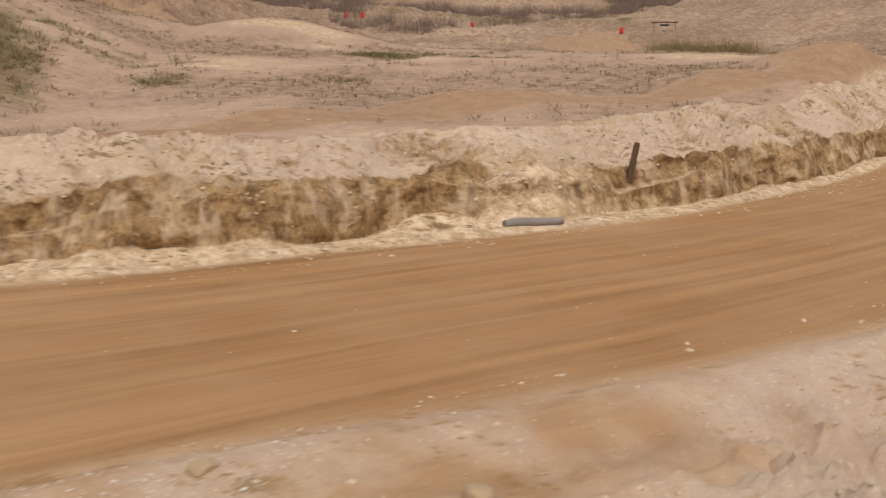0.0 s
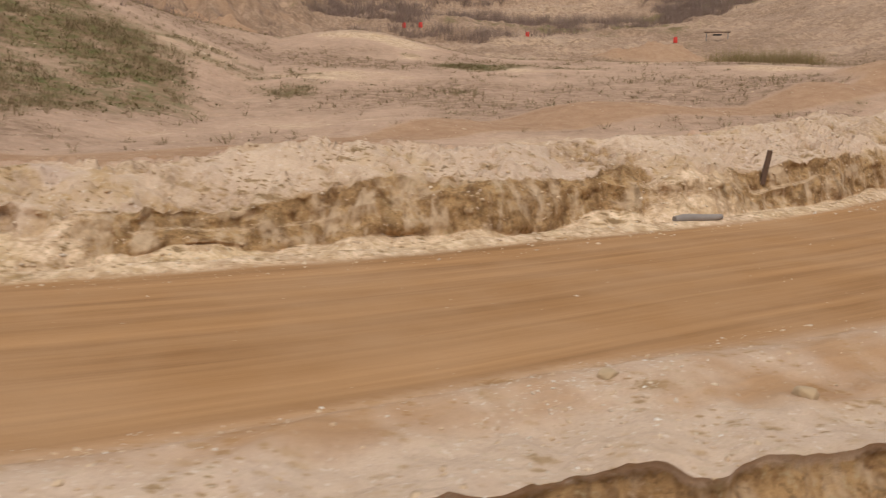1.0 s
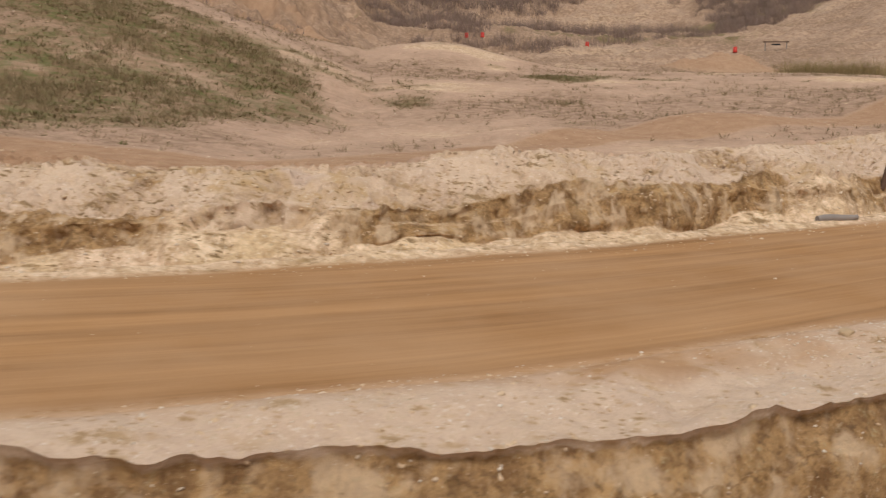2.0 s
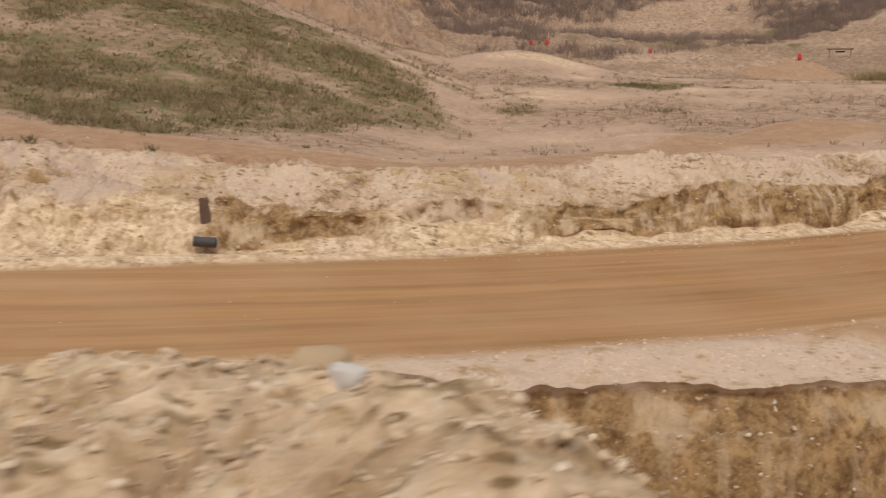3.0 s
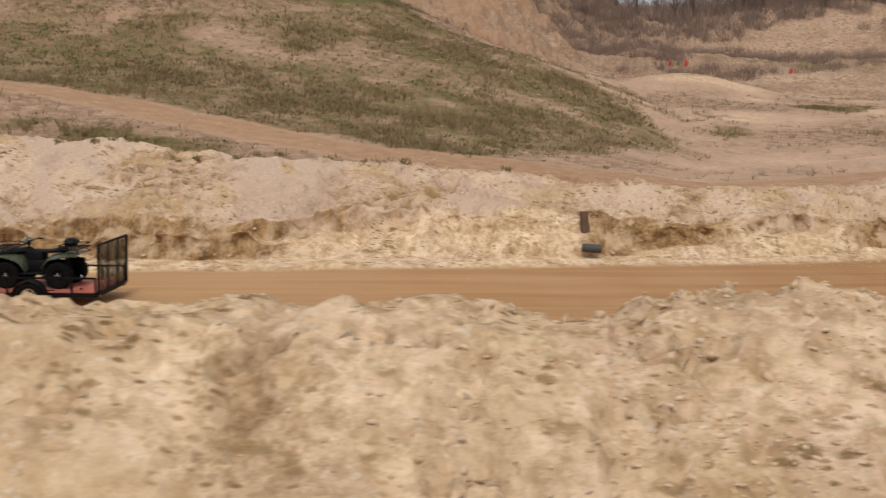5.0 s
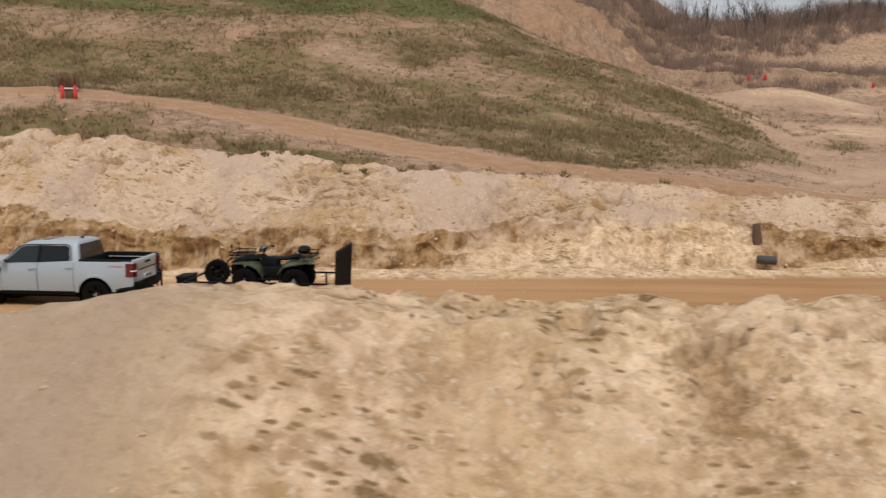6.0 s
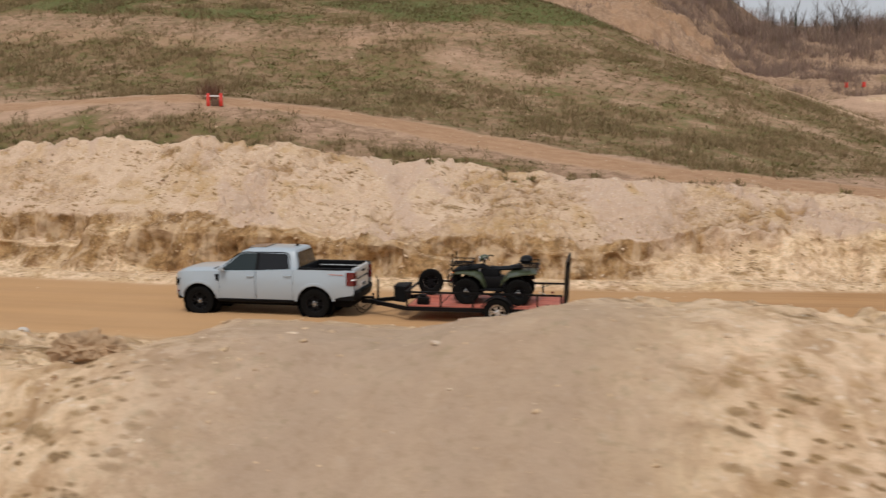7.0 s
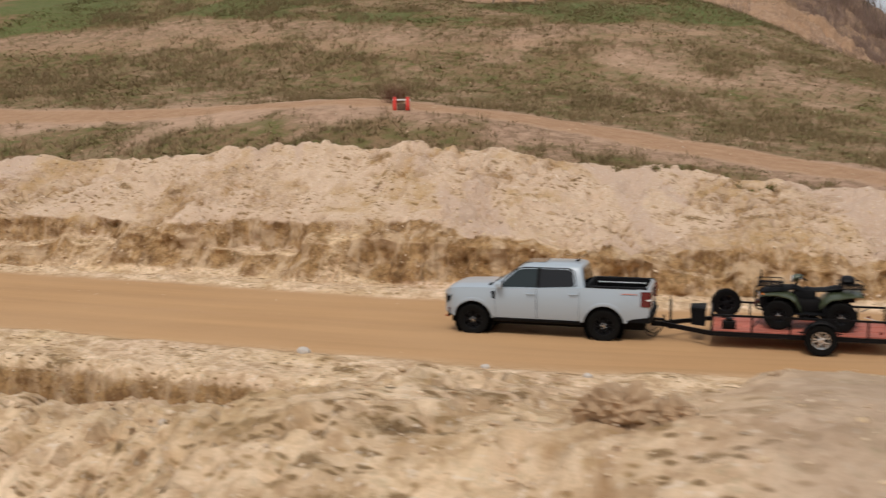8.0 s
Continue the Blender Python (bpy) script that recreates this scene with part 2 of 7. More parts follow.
    cut_side = shelf + (pit - shelf) * drop + (0.34 * fbm(x, y, 0.8, 5, 103, 0.68) - 0.15 * pock_near) * np.clip(drop * 3, 0, 1) + rubble * (0.7 * fbm(x, y, 1.2, 5, 60, 0.68) - 0.5 * np.abs(fbm(x, y, 2.4, 4, 64, 0.6))) * step(near - w, 0.4, 2.2)
    west = step(-x, 38.5, 42.0)
    from_road = step(near - w, 0.7 + 3.6 * west, 1.0 + np.clip(near - (ridge_y - yc), 0.5, 20) * 0.92)
    gw = near - 2.6 - w + 0.5 * fbm(x, w, 2.0, 3, 63)
    gully = step(-x, 41.8, 44.2) * np.where(gw < 0, np.exp(-((gw / 0.34) ** 2)), np.exp(-((gw / 1.9) ** 2))) * (1.65 + 0.4 * wobble)
    front = np.clip((ridge_y - y) / 1.0, 0, 40)
    down = np.where(front > 0, np.minimum((0.78 - 0.28 * step(x, -22, -17)) * (np.sqrt(front**2 + 0.5) - 0.707), 6.0), 0.0)
    heap = zr + (ridge - zr) * from_road - np.maximum(down, 0) - gully
    back_of = np.clip(y - ridge_y, 0, 60)
    lone = ridge - np.maximum(down, 0) - 0.66 * (np.sqrt(back_of**2 + 1.6) - 1.265)
    heap = np.maximum(heap, pit)
    grainy = step(near - w, 1.0, 3.5)
    tossed = 0.35 + 0.65 * step(fbm(x, y, 6, 2, 66), -0.25, 0.2)
    churn = grainy * (tossed * (0.15 * fbm(x, y, 0.9, 4, 61, 0.75) + 0.13 * fbm(x, y, 0.36, 3, 69, 0.6) - 0.18 * np.abs(fbm(x, y, 0.8, 3, 65, 0.65)) + 0.04) + 0.22 * fbm(x, y * 0.6, 3.6, 3, 62) - 0.09 * raw + 0.05)
    pock = step(fbm(x, y, 0.5, 4, 95, 0.65), 0.08, 0.2) * step(fbm(x, y, 2.6, 2, 96), -0.5, 0.0)
    clod = step(fbm(x, y, 0.5, 3, 97, 0.6), 0.1, 0.25) * step(fbm(x, y, 3.3, 2, 101), -0.3, 0.15)
    slide = np.exp(-(((x + 32.0 + 0.12 * (y + 13)) / 2.75) ** 6) - ((y + 14.3) / 3.4) ** 4)
    ochre_patch = np.exp(-(((x + 24.3 + 0.25 * (y + 11)) / 0.8) ** 4) - ((y + 11.6) / 1.0) ** 4)
    pock, clod, raw = pock * (1 - 0.9 * slide), clod * (1 - 0.9 * slide), raw * (1 - slide) * (1 - 0.85 * step(x, -19, -16.5) * step(near - w, 1.0, 2.5))
    churn = churn * (1 - 0.6 * slide) + grainy * (0.1 * clod - 0.17 * pock)
    z = z + (0.14 * clod - 0.14 * pock) * step(w, bank + 0.2, bank + 0.8) * (1 - step(w, crest + 2, crest + 5))
    heap, lone = heap + churn, lone + churn
    alone = np.maximum(cut_side, lone)
    front_only = step(lone - cut_side, -0.05, 0.3) * (1 - mounded)
    side = alone + (heap - alone) * mounded
    t = step(near - w, -0.1, 0.5)
    z = np.where(w < near + 0.1, z + (side - z) * t + edge_rim * (1 - drop * (1 - mounded)), z)
    cut = (1 - mounded) * (1 - rubble)
    shift = shift + cut * (6.75 * d1 * (1 - d1) ** 2 * (0.2 + 0.14 * fbm(x, x * 0 + 3.7, 0.8, 3, 39, 0.6)) + 6.75 * d2 * d2 * (1 - d2) * (0.02 + 0.26 * fbm(x, z, 0.7, 4, 40, 0.65)))
    # surface kinds: packed road, grass, dug ochre soil, pale dry sand
    road = step(w, near - 0.6, near + 0.9) * (1 - step(w, far - 0.7, far + 0.1))
    path = track_mask(x, y) * step(w, crest + 1.0, crest + 2.0)
    road = np.maximum(road, np.clip(0.45 + 1.3 * fbm(x, y, 2.2, 4, 127, 0.6), 0, 0.8) * step(x, -17, -11) * step(w, lip + 1.5, lip + 2.4) * (1 - step(w, near + 0.5, near + 1.0)))
    riser = step(up, 0, 0.15) * (1 - step(up, 0.93, 1.0)) + (1 - 0.6 * slid) * step(up2, 0, 0.15) * (1 - step(up2, 0.9, 1.0))
    dug = np.clip((riser + 0.6 * step(w, bank - 0.5, bank - 0.1) * (1 - step(w, s2 + 0.0, s2 + 0.3))) * (1 - 0.92 * slumped), 0, 1)
    dug = np.clip(dug + 0.25 * step(fbm(x, y, 12, 5, 75, 0.65), 0.05, 0.3) * (step(-x, 28, 45) * step(y, 110, 140) + step(y, 195, 215)), 0, 1)
    dug = np.clip(dug + step(d1, 0.05, 0.3) * np.exp(-np.clip(lip - w - 1.5, 0, 20) / 2.0) * (1 - mounded) * (1 - 0.7 * rubble) * (1 - front_only) + step(gully, 0.08, 0.4), 0, 1)
    slopes = step(w, bank + 0.3, bank + 0.8) * (1 - step(w, crest + 0.5, crest + 2.5)) + step(near - w, 0.6, 1.6)
    dug = np.clip(dug + 0.5 * ochre_patch + (0.42 * raw * (1 - 0.85 * step(near - w, 0.6, 1.6)) + 0.3 * pock * (1 - 0.6 * step(near - w, 0.6, 1.6))) * np.clip(slopes, 0, 1), 0, 1)
    patches = fbm(x, y, 5.0, 4, 71, 0.6)
    grass = 0.0
    for cx, cy, rx, ry, k in GRASS:
        grass = np.maximum(grass, k * np.exp(-(((x - cx) / rx) ** 2) - ((y - cy) / ry) ** 2))
    nose = step(curve(y, TURF_EDGE) - x + 3.5 * patches, -1.5, 3.5) * step(y - curve(x, TRACK) + 2.0 * patches, 1.6, 3.6) * (1 - step(y, 85, 100))
    bare = np.exp(-(((x + 47 + 0.8 * (y - 48)) / 13) ** 2) - ((y - 48) / 4.0) ** 2) + 0.8 * np.exp(-(((x + 62) / 9) ** 2) - ((y - 33) / 2.2) ** 2)
    nose = nose * (1 - np.clip(0.8 * bare + 0.9 * patches, 0, 0.68)) * np.clip(0.9 + 0.8 * fbm(x, y, 2.2, 4, 76, 0.65), 0.25, 1)
    above = y - curve(x, UPPER)
    nose = nose * (1 - 0.6 * step(above, 0.5, 1.5) * (1 - step(above, 4.5, 6.5)) * step(-x, 46, 54))
    grass = np.maximum(step(grass + 0.75 * patches, 0.28, 0.85) * 0.95, nose) * step(w, crest + 0.8, crest + 3) * (1 - path)
    grass = grass + 1.2 * step(-x, 37, 45) * step(y - curve(x, UPPER) + 2.5 * patches, 4.5, 6.5) * (1 - step(y, 100, 120)) * step(fbm(x, y, 8, 3, 77), -0.35, 0.0)
    pale = step(fbm(x + 0.3 * w, w * 0.35, 4.0, 3, 72), 0.1, 0.35) * np.clip(slopes, 0, 1) * (1 - raw)
    pale = np.maximum(pale * 0.05 * step(near - w, 0.5, 2), slide * np.clip(0.85 + 0.7 * fbm(x * 1.3, y * 0.35, 2.2, 4, 108, 0.6), 0.25, 1))
    veil = step(w, crest + 0.3, crest + 3.5) * np.clip(0.62 + 0.4 * step(-x, 20, 40) + 1.0 * fbm(x, y, 11, 4, 74, 0.6), 0.1, 1) * (1 - path)
    veil = veil * (1 - 0.5 * np.exp(-(((x + 47) / 9) ** 2) - ((y - 46) / 3.5) ** 2)) * (1 - 0.25 * step(-x, 34, 55) * step(y, 120, 150) * (1 - step(y, 175, 190)))
    foot = np.exp(-(((x + 40) / 17) ** 4) - ((y - 112 + 0.25 * (x + 40) + 5 * fbm(x, y, 14, 3, 109)) / 8) ** 4)
    veil, dug = veil * (1 - 0.9 * foot), dug * (1 - 0.8 * foot)
    cliff = (1 - foot) * step(-x, 28, 45) * step(y, 105, 130) * (1 - step(y, 245, 265))
    path = np.maximum(path, cliff * np.clip(0.12 + 0.9 * fbm(x, y, 9, 4, 78, 0.6), 0, 0.6))
    return y, z, shift, road, path, grass, dug, pale, veil


GRASS = [(-62, 19.5, 20, 3.6, 1.1), (-40, 18.5, 8, 2.5, 0.8), (-33, 19.6, 7, 1.5, 0.75), (-46, 21, 9, 2.6, 0.9), (-2, 81, 6, 6, 0.8), (24, 100, 12, 8, 0.6), (14, 205, 26, 14, 0.75), (30, 240, 30, 10, 0.6), (-20, 60, 12, 6, 0.45)]


def worn(x, w, y):
    """Where slopes are dug ochre, smoothed into pinkish chutes, or buried in yellow sand."""
    bank = bank_line(x)
    crest = bank + curve(x, BERM_WIDTH)
    berm = step(w, bank + 0.3, bank + 0.9) * (1 - step(w, crest + 0.3, crest + 2.0))
    heap = step(-w, 6.0, 7.5)
    run = fbm(x + 0.55 * w, w * 0.3, 2.6, 4, 121, 0.6)
    shelf = step(x, -20, -15) * step(-w, 4.5, 6.0) * step(w, lip_line(x) - 0.3, lip_line(x))
    chute = 0.5 * shelf + step(run, 0.06, 0.24) * (1 - 0.5 * step(x, -14, -8)) * berm + 0.25 * heap * step(run, 0.12, 0.26)
    ochre = step(fbm(x, y, 2.2, 4, 122, 0.62), 0.0, 0.3) * (berm + 0.5 * heap) * (1 - 0.8 * chute)
    yellow = np.exp(-(((x + 35) / 12) ** 4) - ((y - 110) / 50) ** 4) * np.clip(0.55 + 1.2 * fbm(x, y, 10, 4, 123, 0.6), 0, 1)
    return np.clip(ochre, 0, 1), np.clip(chute, 0, 1), np.clip(yellow, 0, 1), np.maximum(berm, shelf)


# ---- materials ----
def node_material(name):
    m = bpy.data.materials.new(name)
    m.use_nodes = True
    return m, m.node_tree.nodes, m.node_tree.links, m.node_tree.nodes["Principled BSDF"]


def noise_node(nodes, links, place, scale, detail=4.0, rough=0.55):
    n = nodes.new("ShaderNodeTexNoise")
    n.inputs["Scale"].default_value, n.inputs["Detail"].default_value, n.inputs["Roughness"].default_value = scale, detail, rough
    links.new(place, n.inputs["Vector"])
    return n.outputs[0]


def ramp(nodes, links, value, low, high, a=0.0, b=1.0):
    n = nodes.new("ShaderNodeMapRange")
    n.clamp = True
    links.new(value, n.inputs["Value"])
    for key, v in (("From Min", low), ("From Max", high), ("To Min", a), ("To Max", b)):
        n.inputs[key].default_value = v
    return n.outputs[0]


def mixed(nodes, links, factor, a, b, mode="MIX"):
    n = nodes.new("ShaderNodeMix")
    n.data_type, n.blend_type = "RGBA", mode
    for socket, v in ((n.inputs[0], factor), (n.inputs[6], a), (n.inputs[7], b)):
        if isinstance(v, (int, float)):
            socket.default_value = v
        elif isinstance(v, tuple):
            socket.default_value = (*v, 1.0)
        else:
            links.new(v, socket)
    return n.outputs[2]


def bumped(nodes, links, shader, height, strength, distance):
    n = nodes.new("ShaderNodeBump")
    n.inputs["Strength"].default_value, n.inputs["Distance"].default_value = strength, distance
    links.new(height, n.inputs["Height"])
    links.new(n.outputs[0], shader.inputs["Normal"])


def plain(name, color, rough=0.5, metal=0.0, vary=0.15, scale=8.0, bump=0.0, coat=0.0):
    """A paint, plastic, rubber or metal with slight dust and unevenness."""
    m, nodes, links, b = node_material(name)
    place = nodes.new("ShaderNodeTexCoord").outputs["Object"]
    big = noise_node(nodes, links, place, scale * 0.25, 3)
    small = noise_node(nodes, links, place, scale * 5, 4)
    dark = tuple(c * (1 - vary) for c in color)
    light = tuple(min(1.0, c * (1 + vary)) for c in color)
    links.new(mixed(nodes, links, big, dark, light), b.inputs["Base Color"])
    play = 0.02 if coat else 0.08
    links.new(ramp(nodes, links, small, 0.3, 0.7, max(0.02, rough - play), min(1, rough + play)), b.inputs["Roughness"])
    b.inputs["Metallic"].default_value = metal
    b.inputs["Coat Weight"].default_value = coat
    if max(color) < 0.03:
        b.inputs["Specular IOR Level"].default_value = 0.1
    if bump:
        bumped(nodes, links, b, small, 0.5, bump)
    return m


def mid_color(nodes, links, place):
    n = nodes.new("ShaderNodeTexNoise")
    n.inputs["Scale"].default_value, n.inputs["Detail"].default_value = 2.2, 3.0
    links.new(place, n.inputs["Vector"])
    return n.outputs["Color"]


def ground_material():
    m, nodes, links, b = node_material("pit_ground")
    place = nodes.new("ShaderNodeTexCoord").outputs["Object"]
    kinds = nodes.new("ShaderNodeAttribute")
    kinds.attribute_name = "kinds"
    split = nodes.new("ShaderNodeSeparateColor")
    links.new(kinds.outputs["Color"], split.inputs[0])
    road, grass, dug, path = split.outputs[0], split.outputs[1], split.outputs[2], kinds.outputs["Alpha"]
    wide = noise_node(nodes, links, place, 0.22, 5, 0.6)
    mid = noise_node(nodes, links, place, 1.3, 6, 0.65)
    fine = noise_node(nodes, links, place, 8.0, 8, 0.72)
    grain = noise_node(nodes, links, place, 38.0, 3, 0.6)
    cover = nodes.new("ShaderNodeAttribute")
    cover.attribute_name = "cover"
    over = nodes.new("ShaderNodeSeparateColor")
    links.new(cover.outputs["Color"], over.inputs[0])
    wear = nodes.new("ShaderNodeAttribute")
    wear.attribute_name = "wear"
    worn_to = nodes.new("ShaderNodeSeparateColor")
    links.new(wear.outputs["Color"], worn_to.inputs[0])
    # long streaks that follow the road: along it slow, across it quick
    parts = nodes.new("ShaderNodeSeparateXYZ")
    links.new(place, parts.inputs[0])
    slow = nodes.new("ShaderNodeMath")
    slow.operation = "MULTIPLY"
    slow.inputs[1].default_value = 0.045
    links.new(parts.outputs[0], slow.inputs[0])
    along = nodes.new("ShaderNodeCombineXYZ")
    links.new(slow.outputs[0], along.inputs[0])
    links.new(over.outputs[2], along.inputs[1])
    streak = noise_node(nodes, links, along.outputs[0], 1.5, 6, 0.68)
    cells = nodes.new("ShaderNodeTexVoronoi")
    cells.inputs["Scale"].default_value = 6.5
    cells.inputs["Randomness"].default_value = 1.0
    warp = mixed(nodes, links, 0.35, place, mid_color(nodes, links, place))
    links.new(warp, cells.inputs["Vector"])
    clods = cells.outputs["Distance"]
    sand = mixed(nodes, links, ramp(nodes, links, mid, 0.32, 0.66), SAND_DARK, SAND)
    sand = mixed(nodes, links, ramp(nodes, links, wide, 0.45, 0.68, 0, 0.45), sand, SAND_PINK)
    drift = noise_node(nodes, links, place, 0.42, 4, 0.55)
    sand = mixed(nodes, links, ramp(nodes, links, drift, 0.5, 0.66, 0, 0.55), sand, SAND_OCHRE)
    sand = mixed(nodes, links, ramp(nodes, links, fine, 0.56, 0.72, 0, 0.5), sand, SAND_PALE)
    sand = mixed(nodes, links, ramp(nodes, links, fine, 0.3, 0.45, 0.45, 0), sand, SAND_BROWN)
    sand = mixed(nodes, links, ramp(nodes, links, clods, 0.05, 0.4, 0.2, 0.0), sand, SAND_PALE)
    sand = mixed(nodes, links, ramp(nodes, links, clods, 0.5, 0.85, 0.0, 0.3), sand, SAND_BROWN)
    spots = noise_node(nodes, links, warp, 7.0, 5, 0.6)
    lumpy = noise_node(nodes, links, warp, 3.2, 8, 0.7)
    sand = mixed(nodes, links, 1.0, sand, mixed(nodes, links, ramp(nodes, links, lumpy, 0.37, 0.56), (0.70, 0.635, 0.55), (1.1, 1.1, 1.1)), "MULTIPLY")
    gather = noise_node(nodes, links, place, 0.9, 4, 0.6)
    lean = nodes.new("ShaderNodeMath")
    lean.operation = "MULTIPLY_ADD"
    links.new(gather, lean.inputs[0])
    lean.inputs[1].default_value = 0.5
    links.new(spots, lean.inputs[2])
    spots = lean.outputs[0]
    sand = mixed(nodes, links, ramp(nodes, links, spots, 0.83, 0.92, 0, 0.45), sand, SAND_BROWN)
    # scattered hollows and clods' lee sides, their shade painted in, longer along the road than across it
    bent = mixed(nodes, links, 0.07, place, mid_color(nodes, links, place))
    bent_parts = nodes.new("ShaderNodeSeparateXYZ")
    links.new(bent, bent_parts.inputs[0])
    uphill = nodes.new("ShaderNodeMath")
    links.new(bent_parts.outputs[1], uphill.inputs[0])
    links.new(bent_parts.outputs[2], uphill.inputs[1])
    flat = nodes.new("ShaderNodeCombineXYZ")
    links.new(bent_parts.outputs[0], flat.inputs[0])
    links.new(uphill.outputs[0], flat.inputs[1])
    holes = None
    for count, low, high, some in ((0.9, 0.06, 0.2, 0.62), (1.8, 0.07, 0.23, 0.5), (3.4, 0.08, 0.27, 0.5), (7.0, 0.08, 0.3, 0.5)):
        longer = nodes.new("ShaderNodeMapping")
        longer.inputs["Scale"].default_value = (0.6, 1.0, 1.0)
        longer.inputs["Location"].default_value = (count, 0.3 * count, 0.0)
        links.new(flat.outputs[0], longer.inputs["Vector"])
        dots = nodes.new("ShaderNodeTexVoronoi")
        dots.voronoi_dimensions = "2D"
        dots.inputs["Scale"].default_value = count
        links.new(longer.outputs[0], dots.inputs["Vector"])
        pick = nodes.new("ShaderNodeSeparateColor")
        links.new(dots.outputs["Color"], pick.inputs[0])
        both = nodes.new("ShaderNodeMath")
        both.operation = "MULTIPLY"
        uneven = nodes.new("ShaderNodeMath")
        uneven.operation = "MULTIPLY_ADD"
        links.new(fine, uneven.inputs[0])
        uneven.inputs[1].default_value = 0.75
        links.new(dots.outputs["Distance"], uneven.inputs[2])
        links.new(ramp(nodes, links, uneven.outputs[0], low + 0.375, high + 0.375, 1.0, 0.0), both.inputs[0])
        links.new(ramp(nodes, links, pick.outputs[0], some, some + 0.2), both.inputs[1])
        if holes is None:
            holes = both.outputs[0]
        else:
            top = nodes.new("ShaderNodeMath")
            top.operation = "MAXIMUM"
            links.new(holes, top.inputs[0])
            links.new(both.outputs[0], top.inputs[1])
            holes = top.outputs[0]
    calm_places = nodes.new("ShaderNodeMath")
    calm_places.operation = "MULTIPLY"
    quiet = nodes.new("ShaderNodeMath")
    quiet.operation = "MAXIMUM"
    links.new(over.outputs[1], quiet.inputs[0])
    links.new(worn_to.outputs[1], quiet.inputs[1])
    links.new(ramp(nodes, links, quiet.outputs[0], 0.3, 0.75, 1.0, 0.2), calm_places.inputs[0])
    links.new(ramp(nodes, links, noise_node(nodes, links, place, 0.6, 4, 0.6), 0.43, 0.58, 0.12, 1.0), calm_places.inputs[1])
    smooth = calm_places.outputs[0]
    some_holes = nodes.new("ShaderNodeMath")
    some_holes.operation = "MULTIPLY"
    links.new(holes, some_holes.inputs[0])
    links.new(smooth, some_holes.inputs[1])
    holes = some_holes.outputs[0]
    sand = mixed(nodes, links, ramp(nodes, links, wear.outputs["Alpha"], 0, 1, 0, 0.75), sand, mixed(nodes, links, ramp(nodes, links, fine, 0.35, 0.65), SAND_TAN, SAND_BUFF))
    dig = nodes.new("ShaderNodeMath")
    dig.operation = "MULTIPLY"
    links.new(worn_to.outputs[0], dig.inputs[0])
    links.new(ramp(nodes, links, lumpy, 0.42, 0.58, 0.15, 0.75), dig.inputs[1])
    sand = mixed(nodes, links, dig.outputs[0], sand, SAND_DUG)
    sand = mixed(nodes, links, ramp(nodes, links, worn_to.outputs[1], 0.2, 1, 0, 0.7), sand, mixed(nodes, links, ramp(nodes, links, fine, 0.4, 0.7), SAND_CHUTE, SAND_PINK))
    sand = mixed(nodes, links, ramp(nodes, links, worn_to.outputs[2], 0, 1, 0, 0.7), sand, SAND_YELLOW)
    # ochre soil round each hollow, then its shade put into the colour as a dark core
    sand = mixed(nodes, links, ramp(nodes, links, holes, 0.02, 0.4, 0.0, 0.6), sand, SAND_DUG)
    sand = mixed(nodes, links, ramp(nodes, links, holes, 0.25, 0.9, 0.0, 0.75), sand, SAND_HOLE_SHADE)
    chips = noise_node(nodes, links, place, 9.0, 2, 0.5)
    sand = mixed(nodes, links, ramp(nodes, links, chips, 0.64, 0.68, 0, 0.35), sand, SAND_CHIP)
    dirt = mixed(nodes, links, ramp(nodes, links, streak, 0.3, 0.7), ROAD_DARK, ROAD_LIGHT)
    dirt = mixed(nodes, links, ramp(nodes, links, wide, 0.4, 0.7, 0, 0.5), dirt, ROAD_PALE)
    dirt = mixed(nodes, links, ramp(nodes, links, parts.outputs[0], -42, -14, 0.55, 0.0), dirt, ROAD_DRY)
    ochre = mixed(nodes, links, ramp(nodes, links, lumpy, 0.4, 0.6), SOIL_DARK, SOIL_LIGHT)
    ochre = mixed(nodes, links, ramp(nodes, links, fine, 0.36, 0.48, 0.7, 0), ochre, SOIL_DEEP)
    ochre = mixed(nodes, links, ramp(nodes, links, fine, 0.56, 0.72, 0, 0.6), ochre, SAND)
    # dry sand that has run down the cut faces in upright streaks
    upright = nodes.new("ShaderNodeMapping")
    upright.inputs["Scale"].default_value = (1.0, 0.5, 0.22)
    links.new(place, upright.inputs["Vector"])
    spill = noise_node(nodes, links, upright.outputs[0], 2.6, 5, 0.6)
    spill = mixed(nodes, links, ramp(nodes, links, over.outputs[2], -3, 3, 0.35, 0.0), spill, (0.47, 0.47, 0.47))
    ochre = mixed(nodes, links, ramp(nodes, links, gather, 0.53, 0.62, 0, 0.6), ochre, SAND_DARK)
    ochre = mixed(nodes, links, ramp(nodes, links, spill, 0.52, 0.66, 0, 0.75), ochre, SAND_DARK)
    ochre = mixed(nodes, links, ramp(nodes, links, spill, 0.3, 0.44, 0.6, 0), ochre, SOIL_DEEP)
    lane = mixed(nodes, links, ramp(nodes, links, mid, 0.3, 0.7), TRACK_DARK, TRACK_LIGHT)
    turf = mixed(nodes, links, ramp(nodes, links, mid, 0.44, 0.6), TURF_DRY, TURF_GREEN)
    turf = mixed(nodes, links, ramp(nodes, links, wide, 0.5, 0.7, 0, 0.5), turf, TURF_DRY)
    turf = mixed(nodes, links, ramp(nodes, links, grass, 1.0, 1.5, 0, 0.8), turf, TURF_LUSH)
    turf = mixed(nodes, links, ramp(nodes, links, fine, 0.35, 0.6, 0.6, 0), turf, TURF_DARK)
